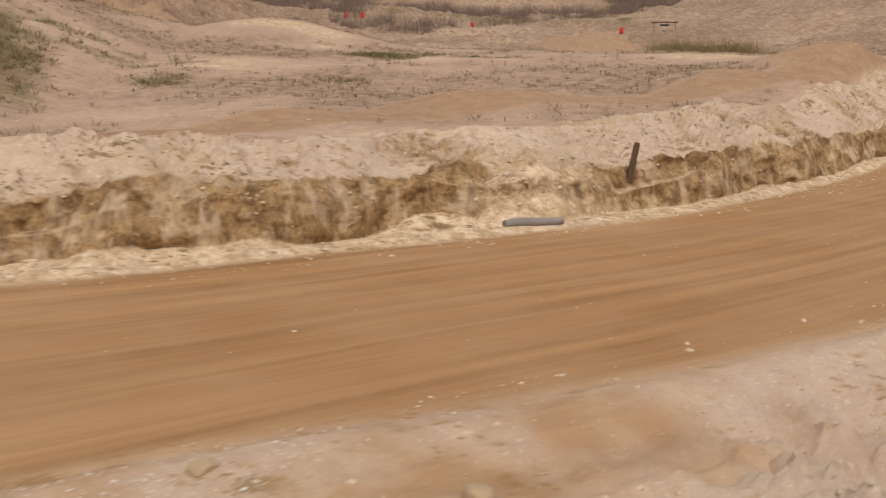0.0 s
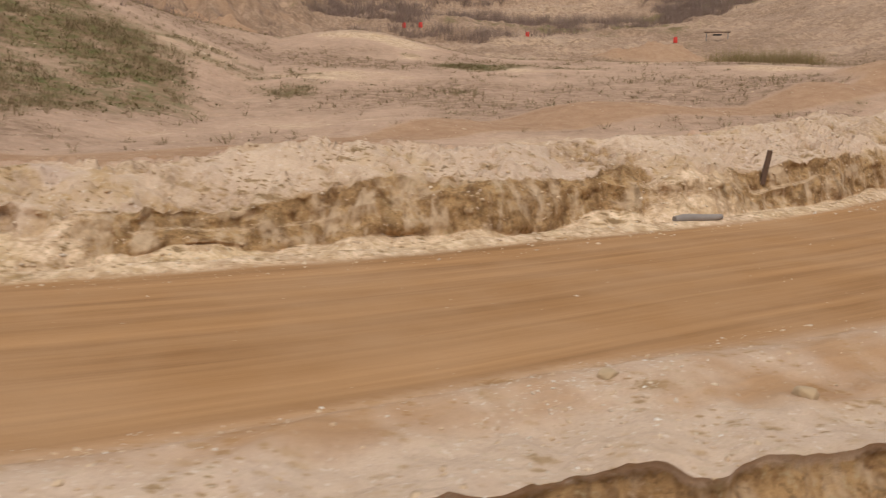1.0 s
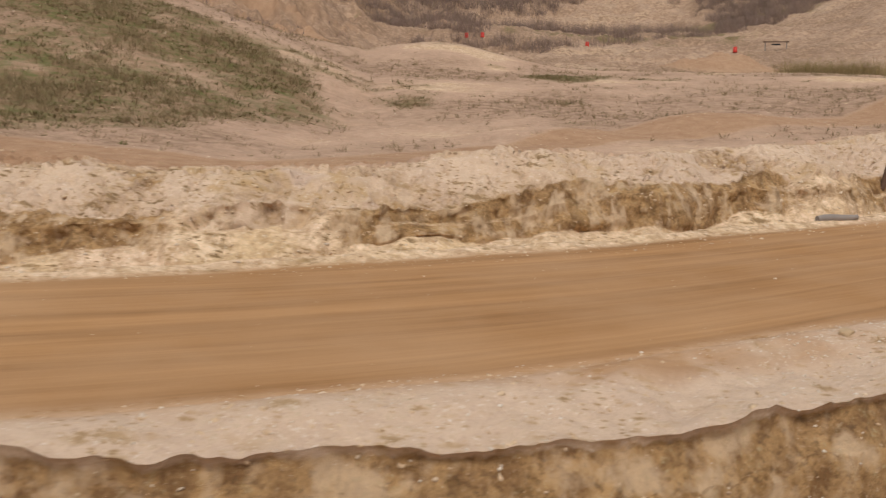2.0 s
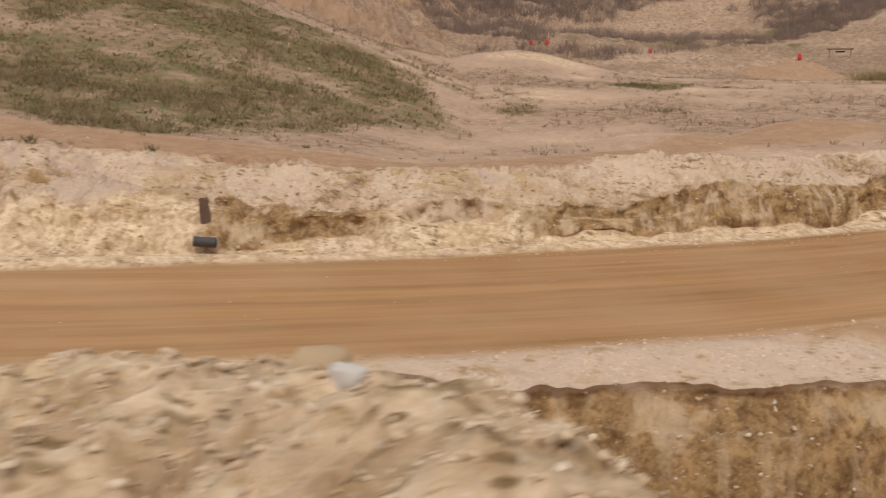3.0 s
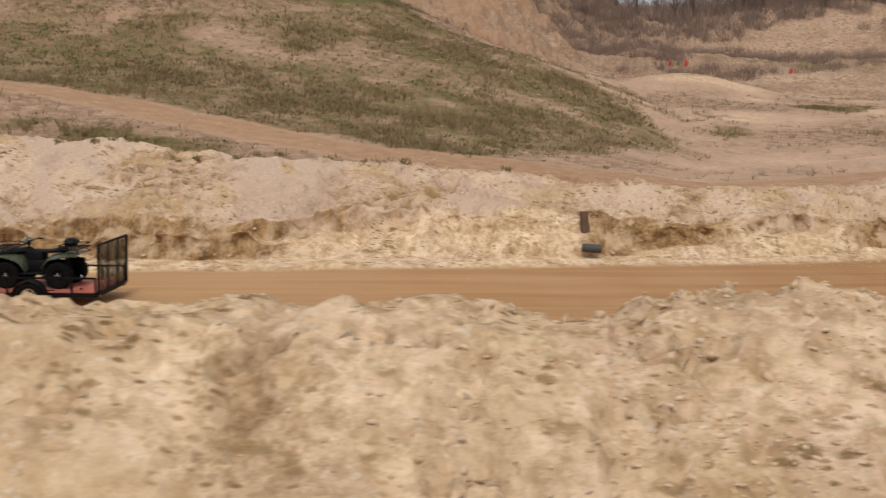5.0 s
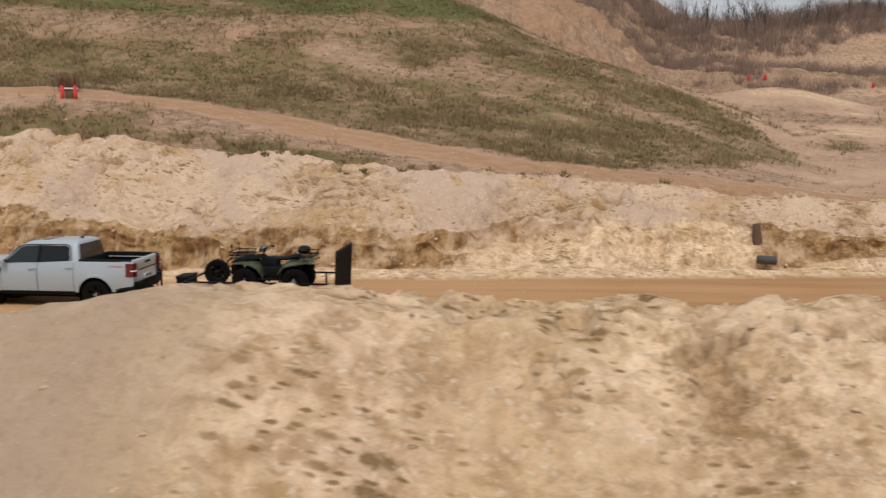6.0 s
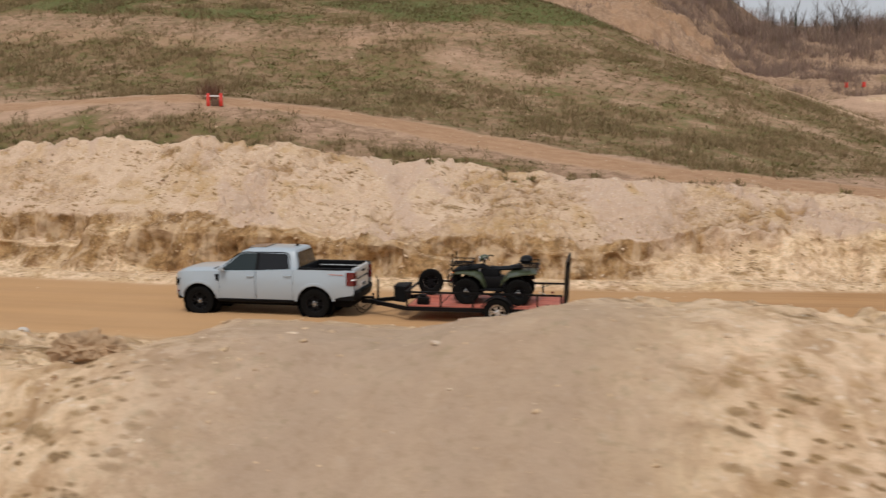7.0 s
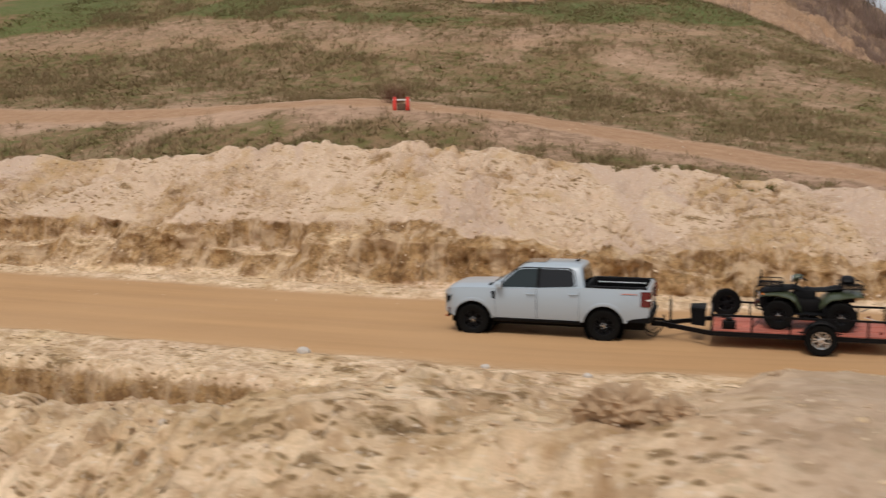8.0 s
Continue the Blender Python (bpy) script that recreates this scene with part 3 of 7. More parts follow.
    weeds = mixed(nodes, links, ramp(nodes, links, fine, 0.35, 0.65), WEEDS_DARK, WEEDS)
    patchy = nodes.new("ShaderNodeMath")
    patchy.operation = "MULTIPLY"
    links.new(over.outputs[0], patchy.inputs[0])
    links.new(ramp(nodes, links, mid, 0.33, 0.63, 0.25, 0.95), patchy.inputs[1])
    sand = mixed(nodes, links, ramp(nodes, links, over.outputs[1], 0, 1, 0, 0.9), sand, SAND_GREY)
    rock = mixed(nodes, links, ramp(nodes, links, gather, 0.4, 0.6), CLIFF_DARK, CLIFF_LIGHT)
    rock = mixed(nodes, links, ramp(nodes, links, wide, 0.5, 0.62, 0, 0.6), rock, SAND_GREY)
    sand = mixed(nodes, links, ramp(nodes, links, cover.outputs["Alpha"], 0, 1, 0, 0.85), sand, rock)
    rosy = nodes.new("ShaderNodeMath")
    rosy.operation = "MULTIPLY"
    links.new(ramp(nodes, links, over.outputs[0], 0.05, 0.3, 0, 0.75), rosy.inputs[0])
    links.new(ramp(nodes, links, cover.outputs["Alpha"], 0, 1, 1.0, 0.3), rosy.inputs[1])
    sand = mixed(nodes, links, rosy.outputs[0], sand, mixed(nodes, links, ramp(nodes, links, fine, 0.4, 0.65), SAND_ROSE, SAND_PINK))
    sand = mixed(nodes, links, patchy.outputs[0], sand, weeds)
    crumbly = nodes.new("ShaderNodeMath")
    crumbly.operation = "MULTIPLY_ADD"
    links.new(fine, crumbly.inputs[0])
    crumbly.inputs[1].default_value = 1.7
    links.new(dug, crumbly.inputs[2])
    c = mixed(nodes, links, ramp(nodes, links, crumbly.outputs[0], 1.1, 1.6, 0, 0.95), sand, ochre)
    c = mixed(nodes, links, path, c, lane)
    ragged = nodes.new("ShaderNodeMath")
    ragged.operation = "MULTIPLY_ADD"
    links.new(fine, ragged.inputs[0])
    ragged.inputs[1].default_value = 1.9
    ragged.inputs[2].default_value = -0.95
    more = nodes.new("ShaderNodeMath")
    links.new(grass, more.inputs[0])
    links.new(ragged.outputs[0], more.inputs[1])
    c = mixed(nodes, links, ramp(nodes, links, more.outputs[0], 0.02, 0.85, 0, 0.92), c, turf)
    c = mixed(nodes, links, road, c, dirt)
    speck = mixed(nodes, links, grain, (0.86, 0.85, 0.84), (1.12, 1.12, 1.12))
    c = mixed(nodes, links, 1.0, c, speck, "MULTIPLY")
    links.new(c, b.inputs["Base Color"])
    b.inputs["Roughness"].default_value = 0.95
    b.inputs["Specular IOR Level"].default_value = 0.15
    height = mixed(nodes, links, 0.5, mid, fine)
    height = mixed(nodes, links, ramp(nodes, links, clods, 0.0, 0.9, 0.14, 0.08), height, ramp(nodes, links, clods, 0.0, 0.8, 1.0, 0.0))
    height = mixed(nodes, links, 0.07, height, grain)
    height = mixed(nodes, links, ramp(nodes, links, holes, 0.0, 1.0, 0.0, 0.3), height, (0.0, 0.0, 0.0))
    calm = mixed(nodes, links, ramp(nodes, links, road, 0.0, 1.0, 0.0, 0.8), height, (0.5, 0.5, 0.5))
    bumped(nodes, links, b, calm, 1.0, 0.08)
    return m


SAND, SAND_DARK, SAND_PALE = (0.76, 0.565, 0.38), (0.57, 0.41, 0.262), (0.90, 0.75, 0.575)
SAND_TAN, SAND_BUFF = (0.485, 0.348, 0.252), (0.67, 0.495, 0.36)
SAND_DUG, SAND_CHUTE, SAND_YELLOW = (0.43, 0.27, 0.115), (0.47, 0.345, 0.265), (0.70, 0.51, 0.28)
CLIFF_DARK, CLIFF_LIGHT = (0.20, 0.122, 0.08), (0.50, 0.34, 0.22)
TURF_LUSH = (0.078, 0.128, 0.027)
WEEDS, WEEDS_DARK, SAND_GREY = (0.30, 0.185, 0.115), (0.15, 0.09, 0.056), (0.40, 0.29, 0.207)
SAND_HOLE_SHADE = (0.165, 0.098, 0.047)
SAND_ROSE, SAND_OCHRE = (0.50, 0.308, 0.212), (0.58, 0.405, 0.215)
SAND_PINK, SAND_BROWN, SAND_CHIP = (0.56, 0.385, 0.28), (0.34, 0.195, 0.092), (0.78, 0.68, 0.56)
ROAD_DRY = (0.53, 0.325, 0.165)
ROAD_DARK, ROAD_LIGHT, ROAD_PALE = (0.24, 0.118, 0.046), (0.43, 0.23, 0.098), (0.43, 0.26, 0.14)
SOIL_DEEP = (0.085, 0.045, 0.02)
SOIL_DARK, SOIL_LIGHT = (0.175, 0.088, 0.033), (0.40, 0.235, 0.10)
TRACK_DARK, TRACK_LIGHT = (0.32, 0.182, 0.102), (0.44, 0.268, 0.16)
TURF_DRY, TURF_GREEN, TURF_DARK = (0.235, 0.145, 0.074), (0.108, 0.122, 0.028), (0.075, 0.055, 0.027)
ground_mat = ground_material()


# ---- the ground sheet ----
def spaced(*runs):
    """Grid lines: (start, end, spacing at start, spacing at end) runs joined."""
    out = []
    for a, b, s, e in runs:
        v = a
        while v < b - 1e-6:
            out.append(v)
            v += s + (e - s) * (v - a) / (b - a)
    return np.array(out + [runs[-1][1]])


def build_ground():
    us = np.concatenate([-spaced((75, 110, 0.5, 3), (110, 400, 3, 30), (400, 4000, 60, 900))[::-1],
                         spaced((-75, -54, 0.3, 0.12), (-54, -44, 0.12, 0.085), (-44, -9, 0.085, 0.085), (-9, 12, 0.1, 0.12), (12, 40, 0.12, 0.8), (40, 110, 0.8, 3), (110, 400, 3, 30), (400, 4000, 60, 900))])
    us = np.unique(us)
    ws = np.concatenate([-spaced((24, 60, 0.6, 4), (60, 400, 5, 40), (400, 3000, 60, 600))[::-1],
                         spaced((-24, -20.5, 0.4, 0.1), (-20.5, -10.4, 0.09, 0.075), (-10.4, -9.5, 0.03, 0.03), (-9.5, -6.0, 0.06, 0.08), (-6.0, 4.0, 0.16, 0.16), (4.0, 8.1, 0.08, 0.06), (8.1, 9.4, 0.022, 0.026), (9.4, 16, 0.06, 0.11), (16, 32, 0.2, 0.4), (32, 70, 0.45, 0.9), (70, 190, 0.9, 1.2), (190, 260, 1.2, 2), (260, 400, 3, 12), (400, 3000, 20, 500))])
    ws = np.unique(ws)
    x, w = np.meshgrid(us, ws, indexing="xy")
    w = across(x, w)
    y, z, shift, road, path, grass, dug, pale, veil = land(x, w)
    far_out = step(np.maximum(np.abs(x), np.abs(w)), 350, 900)
    z = z * (1 - far_out) + 20 * far_out
    co = np.stack([x, y + shift, z], -1).reshape(-1, 3)
    nu, nw = len(us), len(ws)
    i = (np.arange(nw - 1)[:, None] * nu + np.arange(nu - 1)[None, :]).reshape(-1)
    quads = np.stack([i, i + 1, i + nu + 1, i + nu], -1).astype(np.int32)
    me = bpy.data.meshes.new("ground")
    me.vertices.add(len(co))
    me.vertices.foreach_set("co", co.astype(np.float32).reshape(-1))
    me.loops.add(quads.size)
    me.loops.foreach_set("vertex_index", quads.reshape(-1))
    me.polygons.add(len(quads))
    me.polygons.foreach_set("loop_start", np.arange(0, quads.size, 4, dtype=np.int32))
    me.update(calc_edges=True)
    me.polygons.foreach_set("use_smooth", np.ones(len(quads), dtype=bool))
    me.set_sharp_from_angle(angle=radians(50))
    at = me.attributes.new("kinds", "FLOAT_COLOR", "POINT")
    at.data.foreach_set("color", np.stack([road, grass, dug, path], -1).astype(np.float32).reshape(-1))
    at = me.attributes.new("cover", "FLOAT_COLOR", "POINT")
    at.data.foreach_set("color", np.stack([veil, pale, w + 0 * path, step(y, 95, 125)], -1).astype(np.float32).reshape(-1))
    ochre, chute, yellow, berm = worn(x, w, y)
    at = me.attributes.new("wear", "FLOAT_COLOR", "POINT")
    at.data.foreach_set("color", np.stack([ochre, chute, yellow, berm], -1).astype(np.float32).reshape(-1))
    me.materials.append(ground_mat)
    ob = tagged(new("ground", me), "dry tan sand and orange dirt of a worked-out pit with grassy slopes", "ground", kind="structure")
    return ob


ground = build_ground()


def height_at(x, y):
    x = np.array([float(x)])
    return float(land(x, np.array([float(y)]) - curve(x, ROAD))[1][0])

# ---- helpers for things ----
def mesh_object(name, verts, tris, material, smooth=False):
    verts, tris = np.asarray(verts, np.float32), np.asarray(tris, np.int32)
    me = bpy.data.meshes.new(name)
    me.vertices.add(len(verts))
    me.vertices.foreach_set("co", verts.reshape(-1))
    me.loops.add(tris.size)
    me.loops.foreach_set("vertex_index", tris.reshape(-1))
    me.polygons.add(len(tris))
    me.polygons.foreach_set("loop_start", np.arange(0, tris.size, 3, dtype=np.int32))
    me.update(calc_edges=True)
    if smooth:
        me.polygons.foreach_set("use_smooth", np.ones(len(tris), dtype=bool))
    me.materials.append(material)
    return new(name, me)


def part(name, bm, material, parent=None, label="", smooth=True):
    """One mesh object from a bmesh, under a thing or a part."""
    me = bpy.data.meshes.new(name)
    bmesh.ops.recalc_face_normals(bm, faces=bm.faces)
    bm.to_mesh(me)
    bm.free()
    if smooth:
        for p in me.polygons:
            p.use_smooth = True
        me.set_sharp_from_angle(angle=radians(38))
    me.materials.append(material)
    ob = new(name, me)
    if parent is not None:
        ob.parent = parent
    return tagged(ob, label) if label else ob


def scatter(verts, tris, places, sizes, turns, rng, tilt=0.35):
    """Copies of a small shape, joined: places n x 3, sizes n x 3, turns n."""
    n = len(places)
    a, b = rng.normal(0, tilt, n), rng.normal(0, tilt, n)
    ca, sa, cb, sb, ct, st = np.cos(a), np.sin(a), np.cos(b), np.sin(b), np.cos(turns), np.sin(turns)
    p = verts[None] * sizes[:, None, :]
    x, y, z = p[..., 0], p[..., 1], p[..., 2]
    x, y = x * ct[:, None] - y * st[:, None], x * st[:, None] + y * ct[:, None]
    y, z = y * ca[:, None] - z * sa[:, None], y * sa[:, None] + z * ca[:, None]
    x, z = x * cb[:, None] + z * sb[:, None], -x * sb[:, None] + z * cb[:, None]
    out = np.stack([x, y, z], -1) + places[:, None, :]
    faces = tris[None] + (np.arange(n) * len(verts))[:, None, None]
    return out.reshape(-1, 3), faces.reshape(-1, 3)


def stone_shape(seed, levels=1):
    rng = np.random.default_rng(seed)
    bm = bmesh.new()
    bmesh.ops.create_icosphere(bm, subdivisions=levels, radius=0.5)
    for v in bm.verts:
        v.co *= 1 + rng.uniform(-0.42, 0.25)
    bm.verts.ensure_lookup_table()
    verts = np.array([v.co[:] for v in bm.verts])
    tris = np.array([[v.index for v in f.verts] for f in bm.faces])
    bm.free()
    return verts, tris


def joined(pieces):
    verts, tris, base = [], [], 0
    for v, t in pieces:
        verts.append(v)
        tris.append(t + base)
        base += len(v)
    return np.concatenate(verts), np.concatenate(tris)


def island_material(name, colors, rough=0.9, scale=20.0, bump=0.01, translucent=0.0):
    """Each loose piece takes its own colour between the given ones."""
    m, nodes, links, b = node_material(name)
    rnd = nodes.new("ShaderNodeNewGeometry").outputs["Random Per Island"]
    r = nodes.new("ShaderNodeValToRGB")
    while len(r.color_ramp.elements) < len(colors):
        r.color_ramp.elements.new(0.5)
    for i, c in enumerate(colors):
        r.color_ramp.elements[i].position = i / (len(colors) - 1)
        r.color_ramp.elements[i].color = (*c, 1)
    links.new(rnd, r.inputs[0])
    place = nodes.new("ShaderNodeTexCoord").outputs["Object"]
    fine = noise_node(nodes, links, place, scale, 4)
    shade = mixed(nodes, links, fine, (0.7, 0.7, 0.7), (1.12, 1.12, 1.12))
    links.new(mixed(nodes, links, 1.0, r.outputs[0], shade, "MULTIPLY"), b.inputs["Base Color"])
    b.inputs["Roughness"].default_value = rough
    b.inputs["Specular IOR Level"].default_value = 0.2
    if bump:
        bumped(nodes, links, b, fine, 0.6, bump)
    return m


stone_mat = island_material("dusty_stones", [(0.48, 0.33, 0.20), (0.62, 0.44, 0.28), (0.56, 0.39, 0.24), (0.66, 0.48, 0.31), (0.60, 0.43, 0.275), (0.47, 0.32, 0.20), (0.72, 0.57, 0.42), (0.63, 0.45, 0.285), (0.53, 0.36, 0.215), (0.60, 0.48, 0.37)])
turf_mat = island_material("meadow_blades", [(0.13, 0.135, 0.035), (0.23, 0.155, 0.078), (0.15, 0.148, 0.04), (0.29, 0.205, 0.11), (0.10, 0.118, 0.026), (0.21, 0.135, 0.07), (0.16, 0.10, 0.054)], 0.8, 30, 0)
weed_mat = island_material("dry_weeds", [(0.29, 0.205, 0.105), (0.22, 0.15, 0.075), (0.36, 0.265, 0.145), (0.25, 0.165, 0.09), (0.17, 0.145, 0.06)], 0.85, 30, 0)
brush_mat = island_material("bare_twigs", [(0.27, 0.18, 0.145), (0.34, 0.24, 0.19), (0.19, 0.13, 0.105), (0.30, 0.20, 0.16), (0.22, 0.17, 0.095)], 0.85, 30, 0)
willow_mat = island_material("willow_leaves", [(0.33, 0.23, 0.10), (0.24, 0.19, 0.07), (0.38, 0.26, 0.13), (0.30, 0.19, 0.10)], 0.8, 30, 0)


def ground_points(rng, count, xs, wrange, keep=None):
    """Random places on the land between two lines across the road."""
    x = rng.uniform(xs[0], xs[1], count)
    w = rng.uniform(wrange[0], wrange[1], count)
    y, z, shift, road, path, grass, dug, pale, veil = land(x, w)
    ok = np.ones(count, bool) if keep is None else keep(x, y, w, rng.random(count), road, path, grass, dug, veil)
    return np.stack([x, y + shift, z], -1)[ok]


def stones(name, label, seed, count, xs, wrange, low, high, keep=None, flat=0.6, material=None, levels=1):
    rng = np.random.default_rng(seed)
    p = ground_points(rng, count, xs, wrange, keep)
    n = len(p)
    size = low * (high / low) ** (rng.random(n) ** 3.4)
    size3 = np.stack([size * rng.uniform(0.8, 1.3, n), size * rng.uniform(0.7, 1.1, n), size * flat * rng.uniform(0.7, 1.2, n)], -1)
    which = rng.integers(0, 4, n)
    pieces = []
    for k in range(4):
        v, t = stone_shape(100 + k, levels)
        i = which == k
        pieces.append(scatter(v, t, p[i] - np.outer(size3[i][:, 2] * 0.15, [0, 0, 1]), size3[i], rng.uniform(0, 6.28, i.sum()), rng))
    v, t = joined(pieces)
    return tagged(mesh_object(name, v, t, material or stone_mat), label, "stones", kind="stuff")


def tufts(name, label, seed, p, material, high, wide, blades=7, spread=0.22):
    """Clumps of thin pointed blades that lean outwards."""
    rng = np.random.default_rng(seed)
    n = len(p) * blades
    base = np.repeat(p, blades, 0)
    turn = rng.uniform(0, 6.283, n)
    tall = np.repeat(high[0] + (high[1] - high[0]) * rng.random(len(p)) ** 1.6, blades) * rng.uniform(0.55, 1.15, n)
    out = rng.uniform(0.1, 1.0, n) * spread
    foot = base + np.stack([np.cos(turn) * out * 0.7, np.sin(turn) * out * 0.7, np.full(n, -0.03)], -1)
    tip = foot + np.stack([np.cos(turn) * out * 1.6, np.sin(turn) * out * 1.6, tall], -1)
    mid = foot * 0.5 + tip * 0.5 + [0, 0, 0.04]
    face = rng.uniform(0, 6.283, n)
    half = np.stack([np.cos(face), np.sin(face), np.zeros(n)], -1) * (wide * rng.uniform(0.6, 1.2, n))[:, None]
    v = np.stack([foot - half, foot + half, mid + half * 0.8, mid - half * 0.8, tip], 1).reshape(-1, 3)
    t = np.array([[0, 1, 2], [0, 2, 3], [3, 2, 4]])[None] + (np.arange(n) * 5)[:, None, None]
    return tagged(mesh_object(name, v, t.reshape(-1, 3), material), label, "plants", kind="stuff")


# ---- loose stones and clods ----
stones("berm_stones", "crumbling clods and pale stones on the sandy berm", 1, 10000, (-70, 14), (6.0, 14.0), 0.04, 0.2, lambda x, y, w, r, road, path, grass, dug, veil: r < 0.35 + 0.65 * (fbm(x, y, 3, 3, 81) > 0))
stones("mound_stones", "pale stones and dry clods over the sand heap", 2, 30000, (-52, -10), (-20.5, -5.2), 0.02, 0.11, lambda x, y, w, r, road, path, grass, dug, veil: r < 0.3 + 0.7 * (fbm(x, y, 2.5, 3, 82) > 0.03), levels=0)
stones("shoulder_gravel", "whitish gravel along the near edge of the dirt road", 3, 5200, (-14, 14), (-12.5, -5.4), 0.02, 0.15, lambda x, y, w, r, road, path, grass, dug, veil: r < 0.25 + 0.75 * (fbm(x, y, 2.5, 3, 83) > 0.0))
stones("ditch_rubble", "fallen clods at the foot of the cut bank", 4, 4200, (-72, 20), (4.6, 9.6), 0.03, 0.2)
stones("slope_stones", "small pale stones strewn over the hillside", 5, 7000, (-85, 30), (14.0, 70.0), 0.05, 0.2)
stones("road_pebbles", "few pale pebbles on the packed dirt road", 6, 260, (-62, 12), (-5.0, 5.0), 0.03, 0.09)

stones("pit_rubble", "ochre clods and pale stones on the cut face of the pit edge", 16, 5200, (-13, 9), (-15.5, -7.0), 0.03, 0.15, lambda x, y, w, r, road, path, grass, dug, veil: (w < lip_line(x) - 0.25) & (r < 0.3 + 0.7 * (fbm(x, y, 1.6, 3, 105) > 0)))
stones("heap_rubble", "pale tan fieldstones and clods on the crest of the sand heap", 17, 9000, (-24, -11), (-21.0, -14.0), 0.03, 0.15, lambda x, y, w, r, road, path, grass, dug, veil: r < 0.15 + 0.85 * (fbm(x, y, 2.0, 3, 106) > 0.05))

cream_clod_mat = island_material("cream_sand_clods", [(0.76, 0.58, 0.40), (0.66, 0.49, 0.32), (0.58, 0.41, 0.25), (0.70, 0.53, 0.36), (0.50, 0.33, 0.18), (0.74, 0.58, 0.43), (0.62, 0.45, 0.29)])
stones("heap_clods", "broken cream-coloured sand clods over the sand heap", 21, 9000, (-21, -11.5), (-20.5, -13.2), 0.04, 0.12, lambda x, y, w, r, road, path, grass, dug, veil: r < 0.12 + 0.7 * (fbm(x, y, 1.8, 3, 125) > 0.0), 0.5, cream_clod_mat)
stones("west_clods", "broken cream-coloured sand clods beside the soil lumps", 22, 5000, (-50, -33), (-17.5, -7.0), 0.04, 0.15, lambda x, y, w, r, road, path, grass, dug, veil: r < (0.05 + 0.6 * (fbm(x, y, 1.8, 3, 126) > 0.05)), 0.5, cream_clod_mat)
white_stone_mat = island_material("whitish_gravel", [(0.66, 0.54, 0.42), (0.55, 0.42, 0.30), (0.74, 0.65, 0.54), (0.60, 0.48, 0.36)])
stones("white_gravel", "patch of whitish gravel on the road shoulder", 18, 5200, (-6, 3), (-9.5, -5.0), 0.02, 0.09, lambda x, y, w, r, road, path, grass, dug, veil: r < 0.9 * np.exp(-(((x + 2.9) / 1.5) ** 2) - ((y - 9.3 - 0.4 * (x + 2.9)) / 0.42) ** 2), material=white_stone_mat)
stones("road_edge_gravel", "loose whitish stones along the road shoulder", 19, 4200, (-16, 12), (-9.5, -5.2), 0.02, 0.1, lambda x, y, w, r, road, path, grass, dug, veil: r < 0.5 * (fbm(x, y, 3, 3, 107) > 0.0), material=white_stone_mat)

# ---- grass, weeds and brush ----
rng = np.random.default_rng(7)
p = ground_points(rng, 150000, (-110, 30), (12.0, 80.0), lambda x, y, w, r, road, path, grass, dug, veil: r < np.minimum(grass, 1) * 0.7 * np.clip(0.55 + 1.6 * fbm(x, y, 3, 3, 86), 0.1, 1))
tufts("meadow_grass", "short green and straw-brown grass on the pit slope", 8, p, turf_mat, (0.07, 0.26), 0.018, 6, 0.24)
p = ground_points(rng, 90000, (-105, 45), (13.0, 100.0), lambda x, y, w, r, road, path, grass, dug, veil: r < 0.42 * np.clip(veil - 0.4, 0, 1) * (1 - path) + 0.25 * grass)
tall = ground_points(rng, 60000, (-100, 0), (17.0, 60.0), lambda x, y, w, r, road, path, grass, dug, veil: r < 0.6 * np.minimum(grass, 1) * step(fbm(x, y, 4.5, 4, 124, 0.6), 0.0, 0.25))
tufts("tall_weeds", "tall dead russet-brown weeds standing in the grass", 20, tall, weed_mat, (0.25, 0.7), 0.012, 9, 0.2)
tufts("dry_weeds", "dead brown weeds scattered over the pit slope", 9, p, weed_mat, (0.08, 0.4), 0.012, 7, 0.24)


def brush(name, label, seed, p, material, high, twigs=46, wide=0.05):
    rng = np.random.default_rng(seed)
    n = len(p) * twigs
    tall = np.repeat(rng.uniform(high[0], high[1], len(p)), twigs)
    base = np.repeat(p, twigs, 0)
    turn, lean = rng.uniform(0, 6.283, n), np.abs(rng.normal(0, 0.42, n))
    start = rng.uniform(0, 0.55, n) * (rng.random(n) > 0.35)
    way = np.stack([np.cos(turn) * np.sin(lean), np.sin(turn) * np.sin(lean), np.cos(lean)], -1)
    foot = base + way * (start * tall)[:, None] + rng.normal(0, 0.3, (n, 3)) * tall[:, None] * [1, 1, 0]
    foot[:, 2] -= 0.1
    tip = foot + (way + rng.normal(0, 0.16, (n, 3))) * ((1 - start) * tall * rng.uniform(0.5, 1.05, n))[:, None]
    face = rng.uniform(0, 6.283, n)
    half = np.stack([np.cos(face), np.sin(face), np.zeros(n)], -1) * wide * rng.uniform(0.5, 1.3, n)[:, None]
    v = np.stack([foot - half, foot + half, tip], 1).reshape(-1, 3)
    t = (np.arange(n) * 3)[:, None] + np.array([[0, 1, 2]])
    return tagged(mesh_object(name, v, t, material), label, "bushes", kind="stuff")


